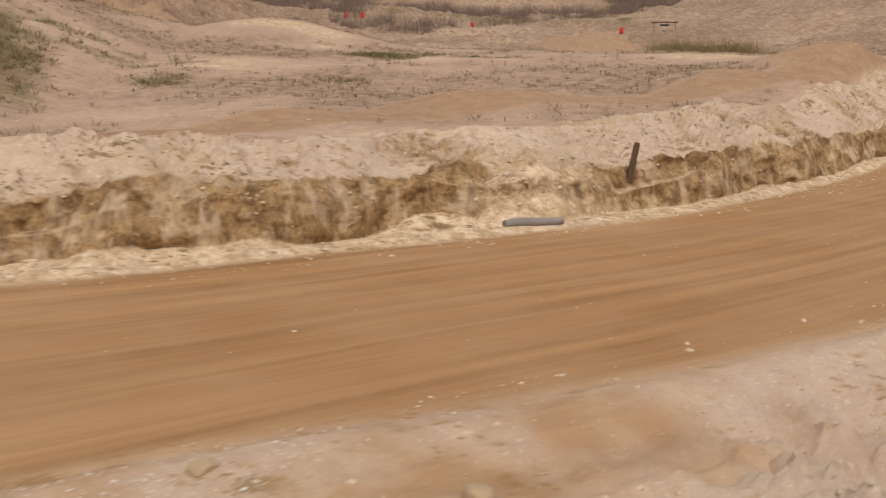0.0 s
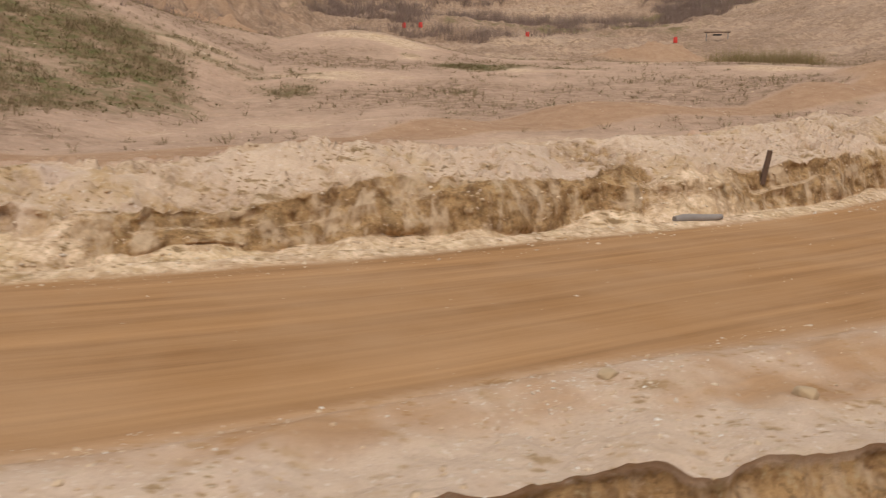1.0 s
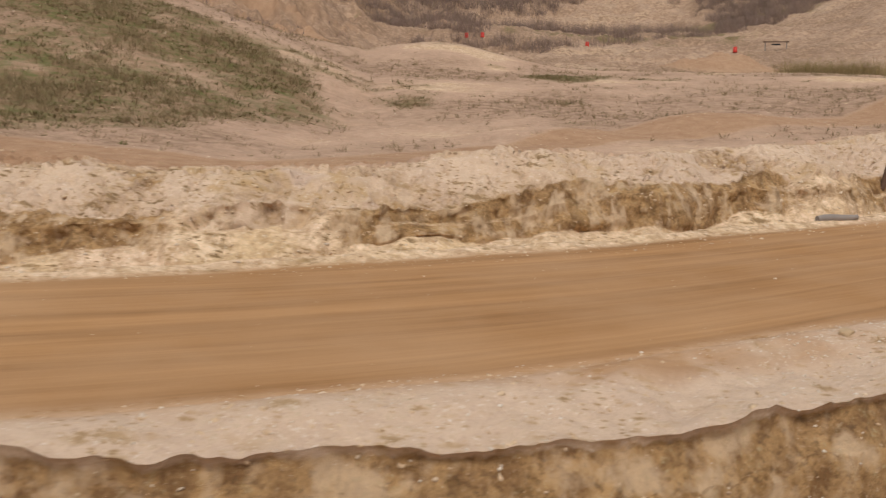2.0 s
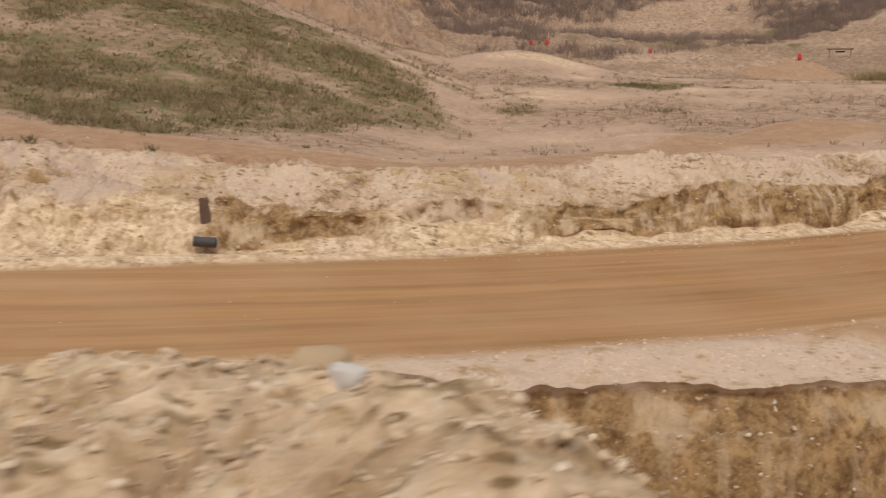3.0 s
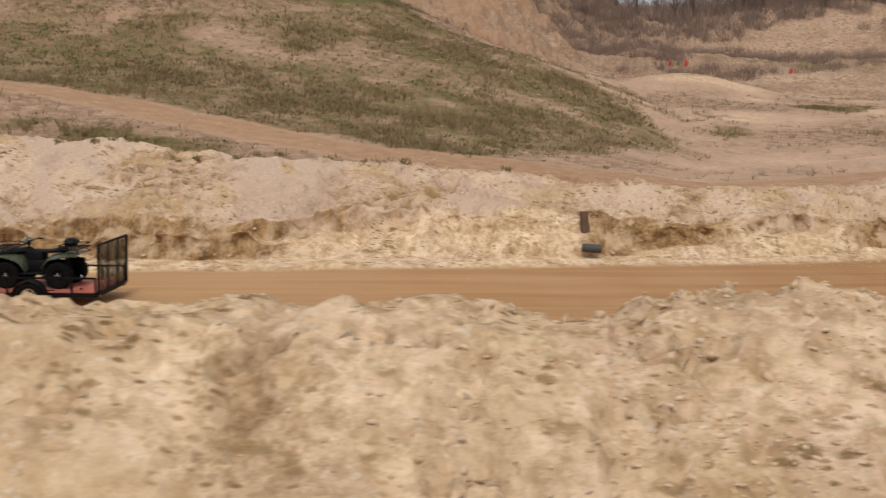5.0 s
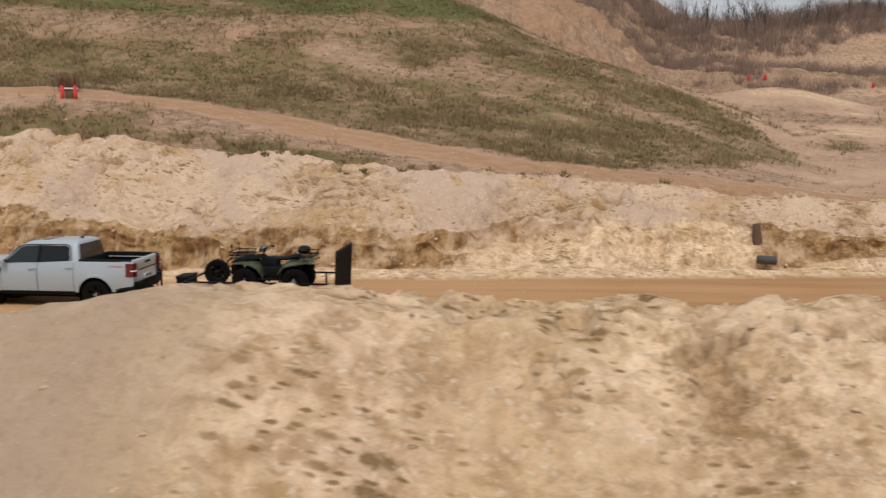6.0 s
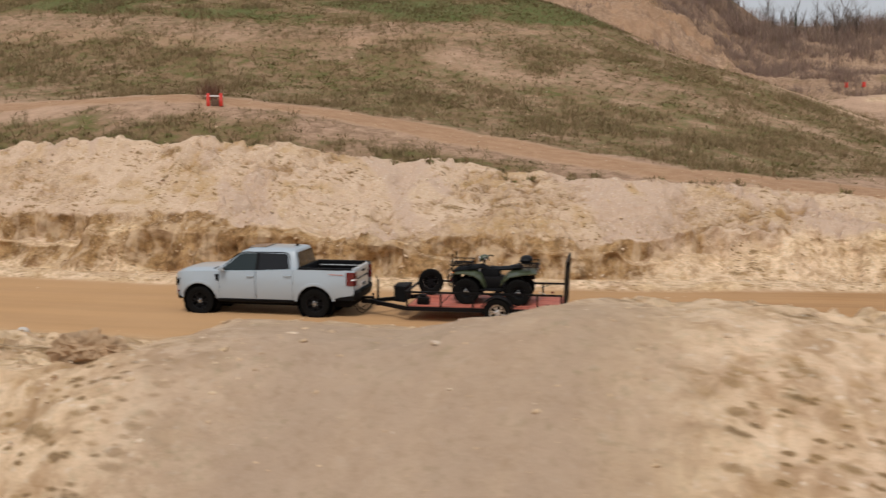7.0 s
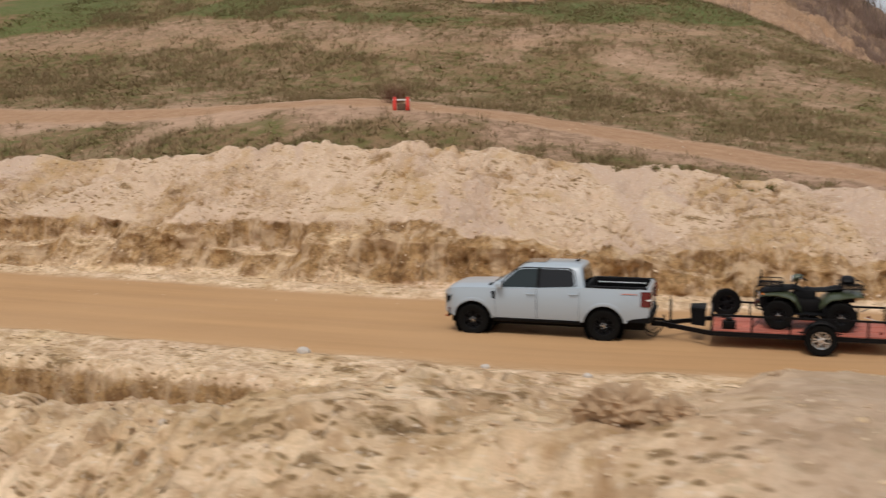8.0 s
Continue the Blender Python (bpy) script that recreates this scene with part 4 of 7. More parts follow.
p = ground_points(rng, 16000, (-60, 110), (160.0, 285.0), lambda x, y, w, r, road, path, grass, dug, veil: (r < 0.75) & (path < 0.2) & (fbm(x, y, 26, 4, 84, 0.6) + 0.12 * fbm(x, y, 6, 2, 128) + 0.25 * step(x, 25, 60) > 0.15))
brush("far_brush", "leafless grey-brown scrub covering the far pit slope", 10, p, brush_mat, (0.7, 3.4), 44, 0.03)
p = ground_points(rng, 500, (-105, -30), (68.0, 120.0), lambda x, y, w, r, road, path, grass, dug, veil: (r < 0.35) & (fbm(x, y, 20, 2, 85) > 0.1))
brush("hill_brush", "sparse brown scrub along the hilltop", 11, p, brush_mat, (0.5, 1.6), 34, 0.03)
p = ground_points(rng, 420, (-66, -18), (13.8, 21.0), lambda x, y, w, r, road, path, grass, dug, veil: (r < 0.4) & (path < 0.1))
brush("low_scrub", "low dark green-brown scrub behind the berm crest", 12, p, turf_mat, (0.12, 0.4), 40, 0.03)
p = ground_points(rng, 2600, (20, 38), (58.0, 88.0), lambda x, y, w, r, road, path, grass, dug, veil: (r < 0.9) & (((x - 28.5) / 5.5) ** 2 + ((y - 113) / 4.0) ** 2 < 1))
brush("willow_scrub", "tan dry reeds with yellow-green willow scrub by the track", 13, p, willow_mat, (0.7, 3.4), 60, 0.022)
p = ground_points(rng, 1600, (-62, 120), (252.0, 282.0), lambda x, y, w, r, road, path, grass, dug, veil: r < 0.9)
high_p = ground_points(rng, 420, (-52, 60), (276.0, 300.0), lambda x, y, w, r, road, path, grass, dug, veil: r < 0.9)
brush("ridge_thicket", "tall leafless thicket among the ridge trees", 23, high_p, brush_mat, (3.0, 6.5), 60, 0.05)
brush("ridge_brush", "leafless thicket along the far ridge", 14, p, brush_mat, (1.2, 4.0), 44, 0.05)
p = ground_points(rng, 2600, (-120, -28), (108.0, 190.0), lambda x, y, w, r, road, path, grass, dug, veil: (r < 0.5) & (fbm(x, y, 18, 3, 88) > 0.02))
brush("cliff_brush", "sparse grey-brown scrub on the eroded sand cliff", 15, p, brush_mat, (0.4, 1.8), 30, 0.03)

# ---- shaping kit ----
def add_box(bm, x0, x1, y0, y1, z0, z1, bevel=0.0, seg=2):
    got = bmesh.ops.create_cube(bm, size=1.0)["verts"]
    for v in got:
        v.co = Vector(((x0 + x1) / 2 + v.co.x * (x1 - x0), (y0 + y1) / 2 + v.co.y * (y1 - y0), (z0 + z1) / 2 + v.co.z * (z1 - z0)))
    if bevel:
        edges = list({e for v in got for e in v.link_edges})
        bmesh.ops.bevel(bm, geom=edges, offset=bevel, segments=seg, affect="EDGES", profile=0.5)
    return bm


def add_loft(bm, rings, close=True, caps=True):
    """A skin over rings of points, each with the same count."""
    rows = [[bm.verts.new(p) for p in ring] for ring in rings]
    n = len(rows[0])
    for a, b in zip(rows, rows[1:]):
        for i in range(n if close else n - 1):
            j = (i + 1) % n
            bm.faces.new((a[i], a[j], b[j], b[i]))
    if caps and close:
        bm.faces.new(rows[0][::-1])
        bm.faces.new(rows[-1])
    return bm


def add_tube(bm, points, r, seg=8, closed=False):
    pts = [Vector(p) for p in points]
    rings, side = [], None
    for i, p in enumerate(pts):
        a = pts[i - 1] if i or closed else p
        b = pts[(i + 1) % len(pts)] if i + 1 < len(pts) or closed else p
        way = (b - a).normalized()
        if side is None:
            side = way.orthogonal().normalized()
        side = (side - way * side.dot(way)).normalized()
        up = way.cross(side)
        rings.append([p + (side * math.cos(t) + up * math.sin(t)) * r for t in (2 * math.pi * k / seg for k in range(seg))])
    if closed:
        rings.append(rings[0])
    return add_loft(bm, rings, True, not closed)


def add_bar(bm, a, b, wide, high):
    """A square bar from a to b."""
    a, b = Vector(a), Vector(b)
    way = (b - a).normalized()
    ref = Vector((0, 0, 1)) if abs(way.z) < 0.9 else Vector((1, 0, 0))
    s = way.cross(ref).normalized() * wide / 2
    u = s.cross(way).normalized() * high / 2
    return add_loft(bm, [[p + s + u, p - s + u, p - s - u, p + s - u] for p in (a, b)])


def add_lathe(bm, profile, centre, axis="Y", seg=40, close=False):
    """Turns (radius, along) pairs round an axis through the centre."""
    c = Vector(centre)
    rings = []
    for r, a in profile:
        ring = []
        for k in range(seg):
            t = 2 * math.pi * k / seg
            u, v = r * math.cos(t), r * math.sin(t)
            ring.append(c + (Vector((u, a, v)) if axis == "Y" else Vector((u, v, a)) if axis == "Z" else Vector((a, u, v))))
        rings.append(ring)
    if close:
        rings.append(rings[0])
    return add_loft(bm, rings, True, not close)


def add_prism(bm, outline, place, depth, bevel=0.0):
    """A flat outline of (a, b) pairs, put in space by place(a, b), and thickened by the vector depth."""
    d = Vector(depth)
    front = [Vector(place(a, b)) for a, b in outline]
    got = [bm.verts.new(p) for p in front], [bm.verts.new(p + d) for p in front]
    n = len(outline)
    bm.faces.new(got[0][::-1])
    bm.faces.new(got[1])
    for i in range(n):
        j = (i + 1) % n
        bm.faces.new((got[0][i], got[0][j], got[1][j], got[1][i]))
    if bevel:
        ring = {e for v in got[0] + got[1] for e in v.link_edges if e.other_vert(v) in got[0] or e.other_vert(v) in got[1]}
        bmesh.ops.bevel(bm, geom=list(ring), offset=bevel, segments=2, affect="EDGES", profile=0.5)
    return bm


def fresh():
    return bmesh.new()


def thing(name, label, category, m, group=""):
    root = new(name)
    root.empty_display_size = 0.3
    root.matrix_world = m
    return tagged(root, label, category, group)


def smooth_outline(corners, r, steps=4):
    """Rounds the corners of an outline."""
    out, n = [], len(corners)
    for i in range(n):
        p, a, b = Vector(corners[i]), Vector(corners[i - 1]), Vector(corners[(i + 1) % n])
        u, v = (a - p), (b - p)
        k = min(r, u.length * 0.45, v.length * 0.45)
        s, e = p + u.normalized() * k, p + v.normalized() * k
        for j in range(steps + 1):
            t = j / steps
            q = s * (1 - t) ** 2 + p * 2 * t * (1 - t) + e * t * t
            out.append((q.x, q.y))
    return out


paint_mat = plain("pale_blue_grey_paint", (0.34, 0.39, 0.43), 0.3, 0.0, 0.02, 3.0, 0, 0.6)
trim_mat = plain("black_textured_trim", (0.006, 0.006, 0.0065), 0.65, 0.0, 0.25, 20, 0.001)
rubber_mat = plain("dusty_tyre_rubber", (0.006, 0.0055, 0.005), 0.9, 0.0, 0.3, 12, 0.002)
rim_mat = plain("dark_grey_alloy", (0.012, 0.012, 0.013), 0.4, 0.3, 0.2, 12)
silver_mat = plain("machined_alloy", (0.62, 0.62, 0.62), 0.28, 0.9, 0.1, 10)
chrome_mat = plain("bright_steel", (0.7, 0.7, 0.7), 0.2, 1.0, 0.08, 10)
under_mat = plain("dark_underside", (0.006, 0.0055, 0.005), 0.9, 0.0, 0.2, 8)
red_lamp_mat = plain("red_lamp_plastic", (0.10, 0.004, 0.008), 0.15, 0.0, 0.1, 10, 0, 0.8)
amber_mat = plain("amber_lamp_plastic", (0.75, 0.22, 0.02), 0.2, 0.0, 0.1, 10, 0, 0.8)
white_lamp_mat = plain("clear_lamp_plastic", (0.85, 0.87, 0.9), 0.12, 0.0, 0.05, 10, 0, 0.8)
orange_mat = plain("orange_hook_paint", (0.5, 0.11, 0.03), 0.4, 0.0, 0.1)
steel_mat = plain("black_painted_steel", (0.007, 0.006, 0.006), 0.55, 0.0, 0.35, 14, 0.001)
deck_mat = plain("orange_red_deck_paint", (0.46, 0.125, 0.08), 0.6, 0.0, 0.4, 9, 0.002)
olive_mat = plain("olive_green_plastic", (0.042, 0.052, 0.024), 0.35, 0.0, 0.12, 8, 0, 0.3)
seat_mat = plain("black_vinyl_seat", (0.007, 0.007, 0.008), 0.5, 0.0, 0.2, 14, 0.002)


def glass_material(name, tint):
    m, nodes, links, b = node_material(name)
    b.inputs["Base Color"].default_value = (*tint, 1)
    b.inputs["Roughness"].default_value = 0.04
    b.inputs["Specular IOR Level"].default_value = 0.33
    return m


front_glass_mat = glass_material("green_tinted_glass", (0.012, 0.02, 0.022))
tint_mat = glass_material("dark_tinted_glass", (0.004, 0.0045, 0.006))
screen_mat = glass_material("windscreen_glass", (0.06, 0.075, 0.08))


def tyre(parent, name, x, y, z, r, half, bore, out, blocks=36, seg=48):
    """A tyre with rounded shoulders and tread blocks; out is +1 or -1, the side that shows."""
    bm = fresh()
    prof = [(bore, -half * 0.78), (r * 0.8, -half), (r * 0.93, -half * 0.95), (r * 0.985, -half * 0.72), (r * 0.985, half * 0.72), (r * 0.93, half * 0.95), (r * 0.8, half), (bore, half * 0.78)]
    add_lathe(bm, prof, (0, 0, 0), "Y", seg, close=True)
    for k in range(blocks):
        t = 2 * math.pi * (k + 0.5) / blocks
        for s in (-1, 1):
            w0, w1 = (0.08, 0.78) if s > 0 else (-0.78, -0.08)
            q = t + (0.08 if s > 0 else -0.0)
            m = Matrix.Rotation(-q, 4, "Y")
            d = math.pi * r / blocks * 0.62
            got = bmesh.ops.create_cube(bm, size=1.0)["verts"]
            for v in got:
                v.co = m @ Vector((r * 0.985 + v.co.x * r * 0.035, half * (w0 + w1) / 2 + v.co.y * half * (w1 - w0), v.co.z * 2 * d))
    ob = part(name, bm, rubber_mat, parent)
    ob.location = (x, y, z)
    return ob


def spoked_rim(parent, r, half, out, spokes, material, wide=0.2, label=""):
    bm = fresh()
    face = out * half * 0.55
    add_lathe(bm, [(r * 1.02, -out * half * 0.7), (r * 1.02, out * half * 0.78), (r * 0.93, out * half * 0.74), (r * 0.9, out * half * 0.2), (r * 0.9, -out * half * 0.5)], (0, 0, 0), "Y", 40, close=True)
    add_lathe(bm, [(r * 0.3, face - out * 0.05), (r * 0.3, face), (r * 0.2, face + out * 0.012), (0.005, face + out * 0.014)], (0, 0, 0), "Y", 24)
    for k in range(spokes):
        t = 2 * math.pi * k / spokes
        for split in (-1, 1):
            a, b = t + split * wide * 0.45, t + split * wide * 0.8
            p0 = Vector((math.cos(a) * r * 0.25, face - out * 0.01, math.sin(a) * r * 0.25))
            p1 = Vector((math.cos(b) * r * 0.93, face + out * 0.012, math.sin(b) * r * 0.93))
            add_bar(bm, p0, p1, r * 0.13, 0.03)
    back = fresh()
    add_lathe(back, [(r * 0.88, -out * half * 0.2), (0.01, -out * half * 0.2), (0.01, -out * half * 0.25), (r * 0.88, -out * half * 0.25)], (0, 0, 0), "Y", 28)
    rim = part("rim", bm, material, parent, label)
    part("brake_drum", back, under_mat, rim)
    return rim


def hub_nuts(parent, r, y, out, count=5, material=None):
    bm = fresh()
    for k in range(count):
        t = 2 * math.pi * k / count
        add_lathe(bm, [(0.013, 0.0), (0.013, out * 0.02), (0.004, out * 0.026)], (math.cos(t) * r, y, math.sin(t) * r), "Y", 8)
    add_lathe(bm, [(r * 0.5, 0.0), (r * 0.45, out * 0.02), (0.004, out * 0.024)], (0, y, 0), "Y", 14)
    return part("hub_nuts", bm, material or chrome_mat, parent)

# ---- pickup truck: front along +X, its left side along +Y, base between the axles ----
AXLE, WHEEL_R = 1.538, 0.378


def side_y(x, z):
    """Half width of the body at a place along and a height."""
    y = 0.925 - 0.055 * ((z - 0.82) / 0.42) ** 2
    y += 0.028 * math.exp(-(((abs(x) - AXLE) / 0.48) ** 2)) * math.exp(-(((z - 0.72) / 0.3) ** 2))
    if x > 1.9:
        y *= 1 - 0.27 * ((x - 1.9) / 0.52) ** 2
    if x < -2.2:
        y *= 1 - 0.05 * ((-x - 2.2) / 0.4) ** 2
    return y


def belt(x):
    return float(np.interp(x, [-2.6, -1.1, 0.0, 1.0, 1.5, 2.0, 2.25, 2.42], [1.255, 1.23, 1.175, 1.155, 1.145, 1.125, 1.085, 1.0]))


def lower_edge(x):
    sill = float(np.interp(x, [-2.62, -2.2, -1.95, -1.0, 1.0, 2.1, 2.42], [0.62, 0.56, 0.47, 0.42, 0.42, 0.47, 0.52]))
    for a in (-AXLE, AXLE):
        d = abs(x - a)
        if d < 0.47:
            sill = max(sill, 0.36 + math.sqrt(0.47**2 - d * d))
    return sill


def pickup_truck(m):
    root = thing("pickup_truck", "pale grey-blue crew-cab pickup truck with black trim on the dirt road", "pickup truck", m)
    xs = sorted(set([round(-2.56 + 0.06 * i, 3) for i in range(84)] + [a + s * d for a in (-AXLE, AXLE) for s in (-1, 1) for d in (0.47, 0.466, 0.455, 0.43)] + [2.42]))
    # both flanks, with thickness turned inwards at the arches
    bm = fresh()
    for s in (1, -1):
        rings = []
        for x in xs:
            lo, hi = lower_edge(x), belt(x)
            col = [Vector((x, s * (side_y(x, lo) - 0.12), lo + 0.01))]
            for k in range(9):
                z = lo + (hi - lo) * k / 8
                col.append(Vector((x, s * side_y(x, z), z)))
            col.append(Vector((x, s * (side_y(x, hi) - 0.03), hi + 0.012)))
            col.append(Vector((x, s * (side_y(x, hi) - 0.1), hi + 0.014)))
            rings.append(col)
        add_loft(bm, rings, close=False)
    body = part("body", bm, paint_mat, root, "pale grey-blue painted flanks with flared arches")
    # bonnet
    bm = fresh()
    rings = []
    for x in [0.95 + 0.1 * i for i in range(15)] + [2.40, 2.43]:
        w = side_y(x, belt(x)) - 0.05
        crown = 0.055 if x < 2.2 else 0.055 * max(0.0, (2.46 - x) / 0.26)
        rings.append([Vector((x, w * k / 8, belt(x) + 0.008 + crown * (1 - (k / 8) ** 2) + 0.012 * math.exp(-(((abs(k) - 5.2) / 1.0) ** 2)))) for k in range(-8, 9)])
    add_loft(bm, rings, close=False)
    hood = part("bonnet", bm, paint_mat, root)
    # nose panel
    bm = fresh()
    rings = []
    for z in (0.50, 0.56, 0.66, 0.80, 0.92, 0.99, 1.02):
        out = 2.42 + 0.02 * math.sin((z - 0.5) / 0.52 * math.pi) - (0.03 if z > 1.0 else 0)
        rings.append([Vector((out - 0.16 * abs(t) ** 2.6, t * side_y(2.42, z) * 1.02, z)) for t in [k / 10 for k in range(-10, 11)]])
    add_loft(bm, rings, close=False)
    nose = part("nose_panel", bm, paint_mat, root)
    bm = fresh()
    add_prism(bm, smooth_outline([(-0.56, 0.92), (0.56, 0.92), (0.5, 0.72), (0.34, 0.62), (-0.34, 0.62), (-0.5, 0.72)], 0.05), lambda a, b: (2.40, a, b), (0.06, 0, 0), 0.008)
    grille = part("grille", bm, trim_mat, root, "black mesh grille")
    bm = fresh()
    for k in range(5):
        add_box(bm, 2.455, 2.468, -0.46, 0.46, 0.655 + k * 0.028, 0.667 + k * 0.028)
    part("grille_slat", bm, under_mat, grille)
    bm = fresh()
    add_box(bm, 2.445, 2.475, -0.58, 0.58, 0.80, 0.835, 0.008)
    part("grille_bar", bm, trim_mat, grille)
    for s in (1, -1):
        bm = fresh()
        add_prism(bm, smooth_outline([(0.50, 0.93), (0.80, 0.92), (0.82, 0.74), (0.50, 0.72)], 0.03), lambda a, b: (2.40 - 0.62 * max(0, a - 0.5) ** 1.3, s * a, b), (0.055, 0.02 * s, 0), 0.006)
        lamp = part("headlight", bm, trim_mat, root, "dark headlight housing with white light guide")
        bm = fresh()
        for z0, z1 in ((0.895, 0.922), (0.735, 0.76)):
            add_prism(bm, [(0.52, z0), (0.79, z0), (0.79, z1), (0.52, z1)], lambda a, b: (2.447 - 0.62 * max(0, a - 0.5) ** 1.3, s * a, b), (0.016, 0.01 * s, 0))
        add_prism(bm, [(0.755, 0.74), (0.79, 0.74), (0.79, 0.92), (0.755, 0.92)], lambda a, b: (2.447 - 0.62 * max(0, a - 0.5) ** 1.3, s * a, b), (0.016, 0.012 * s, 0))
        part("light_guide", bm, white_lamp_mat, lamp)
        bm = fresh()
        add_prism(bm, smooth_outline([(2.10, 0.95), (2.40, 0.945), (2.40, 0.76), (2.19, 0.79)], 0.02, 2), lambda a, b: (a, s * (side_y(a, b) - 0.002), b), (0, s * 0.014, 0))
        part("headlight_wing", bm, under_mat, lamp)
        bm = fresh()
        for k in (0.58, 0.67):
            add_lathe(bm, [(0.035, 0.0), (0.03, 0.02), (0.006, 0.026)], (2.44 - 0.62 * (k - 0.5) ** 1.3, s * k, 0.825), "X", 16)
        part("projector_lens", bm, white_lamp_mat, lamp)
        bm = fresh()
        add_box(bm, 2.16, 2.24, min(s * 0.865, s * 0.885), max(s * 0.865, s * 0.885), 0.60, 0.635, 0.004)
        part("side_marker", bm, red_lamp_mat, root)
        bm = fresh()
        add_tube(bm, [(2.38, s * 0.48, 0.36), (2.46, s * 0.48, 0.355), (2.49, s * 0.5, 0.37), (2.46, s * 0.53, 0.385), (2.38, s * 0.53, 0.38)], 0.014, 8)
        part("tow_hook", bm, orange_mat, root, "orange recovery hook")
    bm = fresh()
    rings = []
    for z in (0.36, 0.40, 0.48, 0.56):
        rings.append([Vector((2.40 + (0.055 if z > 0.37 else -0.03) - 0.2 * abs(t) ** 2.4, t * 0.84, z + 0.12 * max(0, abs(t) - 0.75))) for t in [k / 10 for k in range(-10, 11)]])
    add_loft(bm, rings, close=False)
    part("front_bumper", bm, trim_mat, root, "black lower bumper")
    # cab shell with rounded roof
    bm = fresh()
    rings = []
    for z, x0, x1, y, r in ((1.12, -1.12, 1.22, 0.855, 0.10), (1.22, -1.085, 1.08, 0.83, 0.10), (1.42, -1.04, 0.785, 0.745, 0.10), (1.61, -1.0, 0.505, 0.66, 0.11), (1.665, -0.985, 0.42, 0.625, 0.12), (1.70, -0.96, 0.33, 0.575, 0.14), (1.72, -0.90, 0.20, 0.49, 0.16), (1.733, -0.72, 0.0, 0.32, 0.14)):
        ring = smooth_outline([(x1, -y), (x1, y), (x0, y), (x0, -y)], r, 6)
        rings.append([Vector((a, b, z)) for a, b in ring])
    add_loft(bm, rings)
    cab = part("cab", bm, paint_mat, root, "pale grey-blue cab and roof")
    slant = lambda z: 0.83 - (z - 1.22) * 0.4375
    for s in (1, -1):
        for name, outline in (("front_window", [(0.93, 1.175), (0.02, 1.185), (0.02, 1.60), (0.36, 1.595), (0.52, 1.55)]), ("rear_window", [(-0.03, 1.185), (-0.78, 1.195), (-0.845, 1.27), (-0.79, 1.56), (-0.70, 1.60), (-0.03, 1.603)])):
            bm = fresh()
            add_prism(bm, smooth_outline(outline, 0.03, 3), lambda a, b: (a, s * (slant(b) + 0.001), b), (0, s * 0.008, 0.003))
            pane = part(name, bm, front_glass_mat if name == "front_window" else tint_mat, cab, "dark tinted side window")
        bm = fresh()
        loop = smooth_outline([(1.0, 1.16), (-0.80, 1.17), (-0.89, 1.27), (-0.82, 1.585), (-0.70, 1.63), (0.37, 1.625), (0.56, 1.57)], 0.04, 4)
        add_tube(bm, [(a, s * (slant(b) + 0.004), b) for a, b in loop], 0.013, 6, closed=True)
        part("window_seal", bm, trim_mat, cab)
        bm = fresh()
        add_prism(bm, [(0.035, 1.18), (-0.045, 1.18), (-0.045, 1.61), (0.035, 1.61)], lambda a, b: (a, s * (slant(b) + 0.001), b), (0, s * 0.012, 0.004))
        part("door_pillar", bm, trim_mat, cab)
    bm = fresh()
    lean = lambda k, y: Vector((1.085 - 0.59 * k - 0.06 * (y / 0.7) ** 2, y, 1.215 + 0.41 * k)) + Vector((0.011, 0, 0.016))
    add_loft(bm, [[lean(k / 6, t * (0.73 - 0.16 * k / 6)) for t in [j / 8 for j in range(-8, 9)]] for k in range(7)], close=False)
    part("windscreen", bm, screen_mat, cab, "clear windscreen reflecting the pale sky")
    bm = fresh()
    for y in (0.35, -0.2):
        add_bar(bm, (1.10, y, 1.235), (0.96, y - 0.48, 1.30), 0.022, 0.02)
    add_box(bm, 1.02, 1.2, -0.7, 0.7, 1.175, 1.205, 0.008)
    part("wipers", bm, trim_mat, cab)
    bm = fresh()
    back = lambda k, y: Vector((-1.088 + 0.085 * k, y, 1.215 + 0.41 * k)) + Vector((-0.012, 0, 0.004))
    add_loft(bm, [[back(k / 3, t * (0.72 - 0.15 * k / 3)) for t in (-1, -0.5, 0, 0.5, 1)] for k in range(4)], close=False)
    part("back_window", bm, tint_mat, cab, "dark tinted back window")
    bm = fresh()
    add_prism(bm, smooth_outline([(-0.12, -0.42), (0.38, -0.4), (0.38, 0.4), (-0.12, 0.42)], 0.04), lambda a, b: (a, b, 1.748 - 0.16 * max(0, a) ** 1.7 - 0.1 * (b / 0.6) ** 4), (0, 0, 0.014))
    part("sunroof", bm, tint_mat, cab, "dark glass sunroof")
    bm = fresh()
    add_loft(bm, [[Vector((-0.74 - 0.07 * k, 0.022 * (1 - k) * c, 1.735 + 0.05 * k + 0.0 * c)) for c in (-1, 1)] + [Vector((-0.86, 0.006 * c, 1.735 + 0.06 * k)) for c in (1, -1)] for k in (0, 0.5, 1)])
    add_tube(bm, [(-0.82, 0, 1.77), (-0.90, 0, 1.83), (-1.0, 0, 1.915)], 0.004, 6)
    part("antenna", bm, trim_mat, cab)
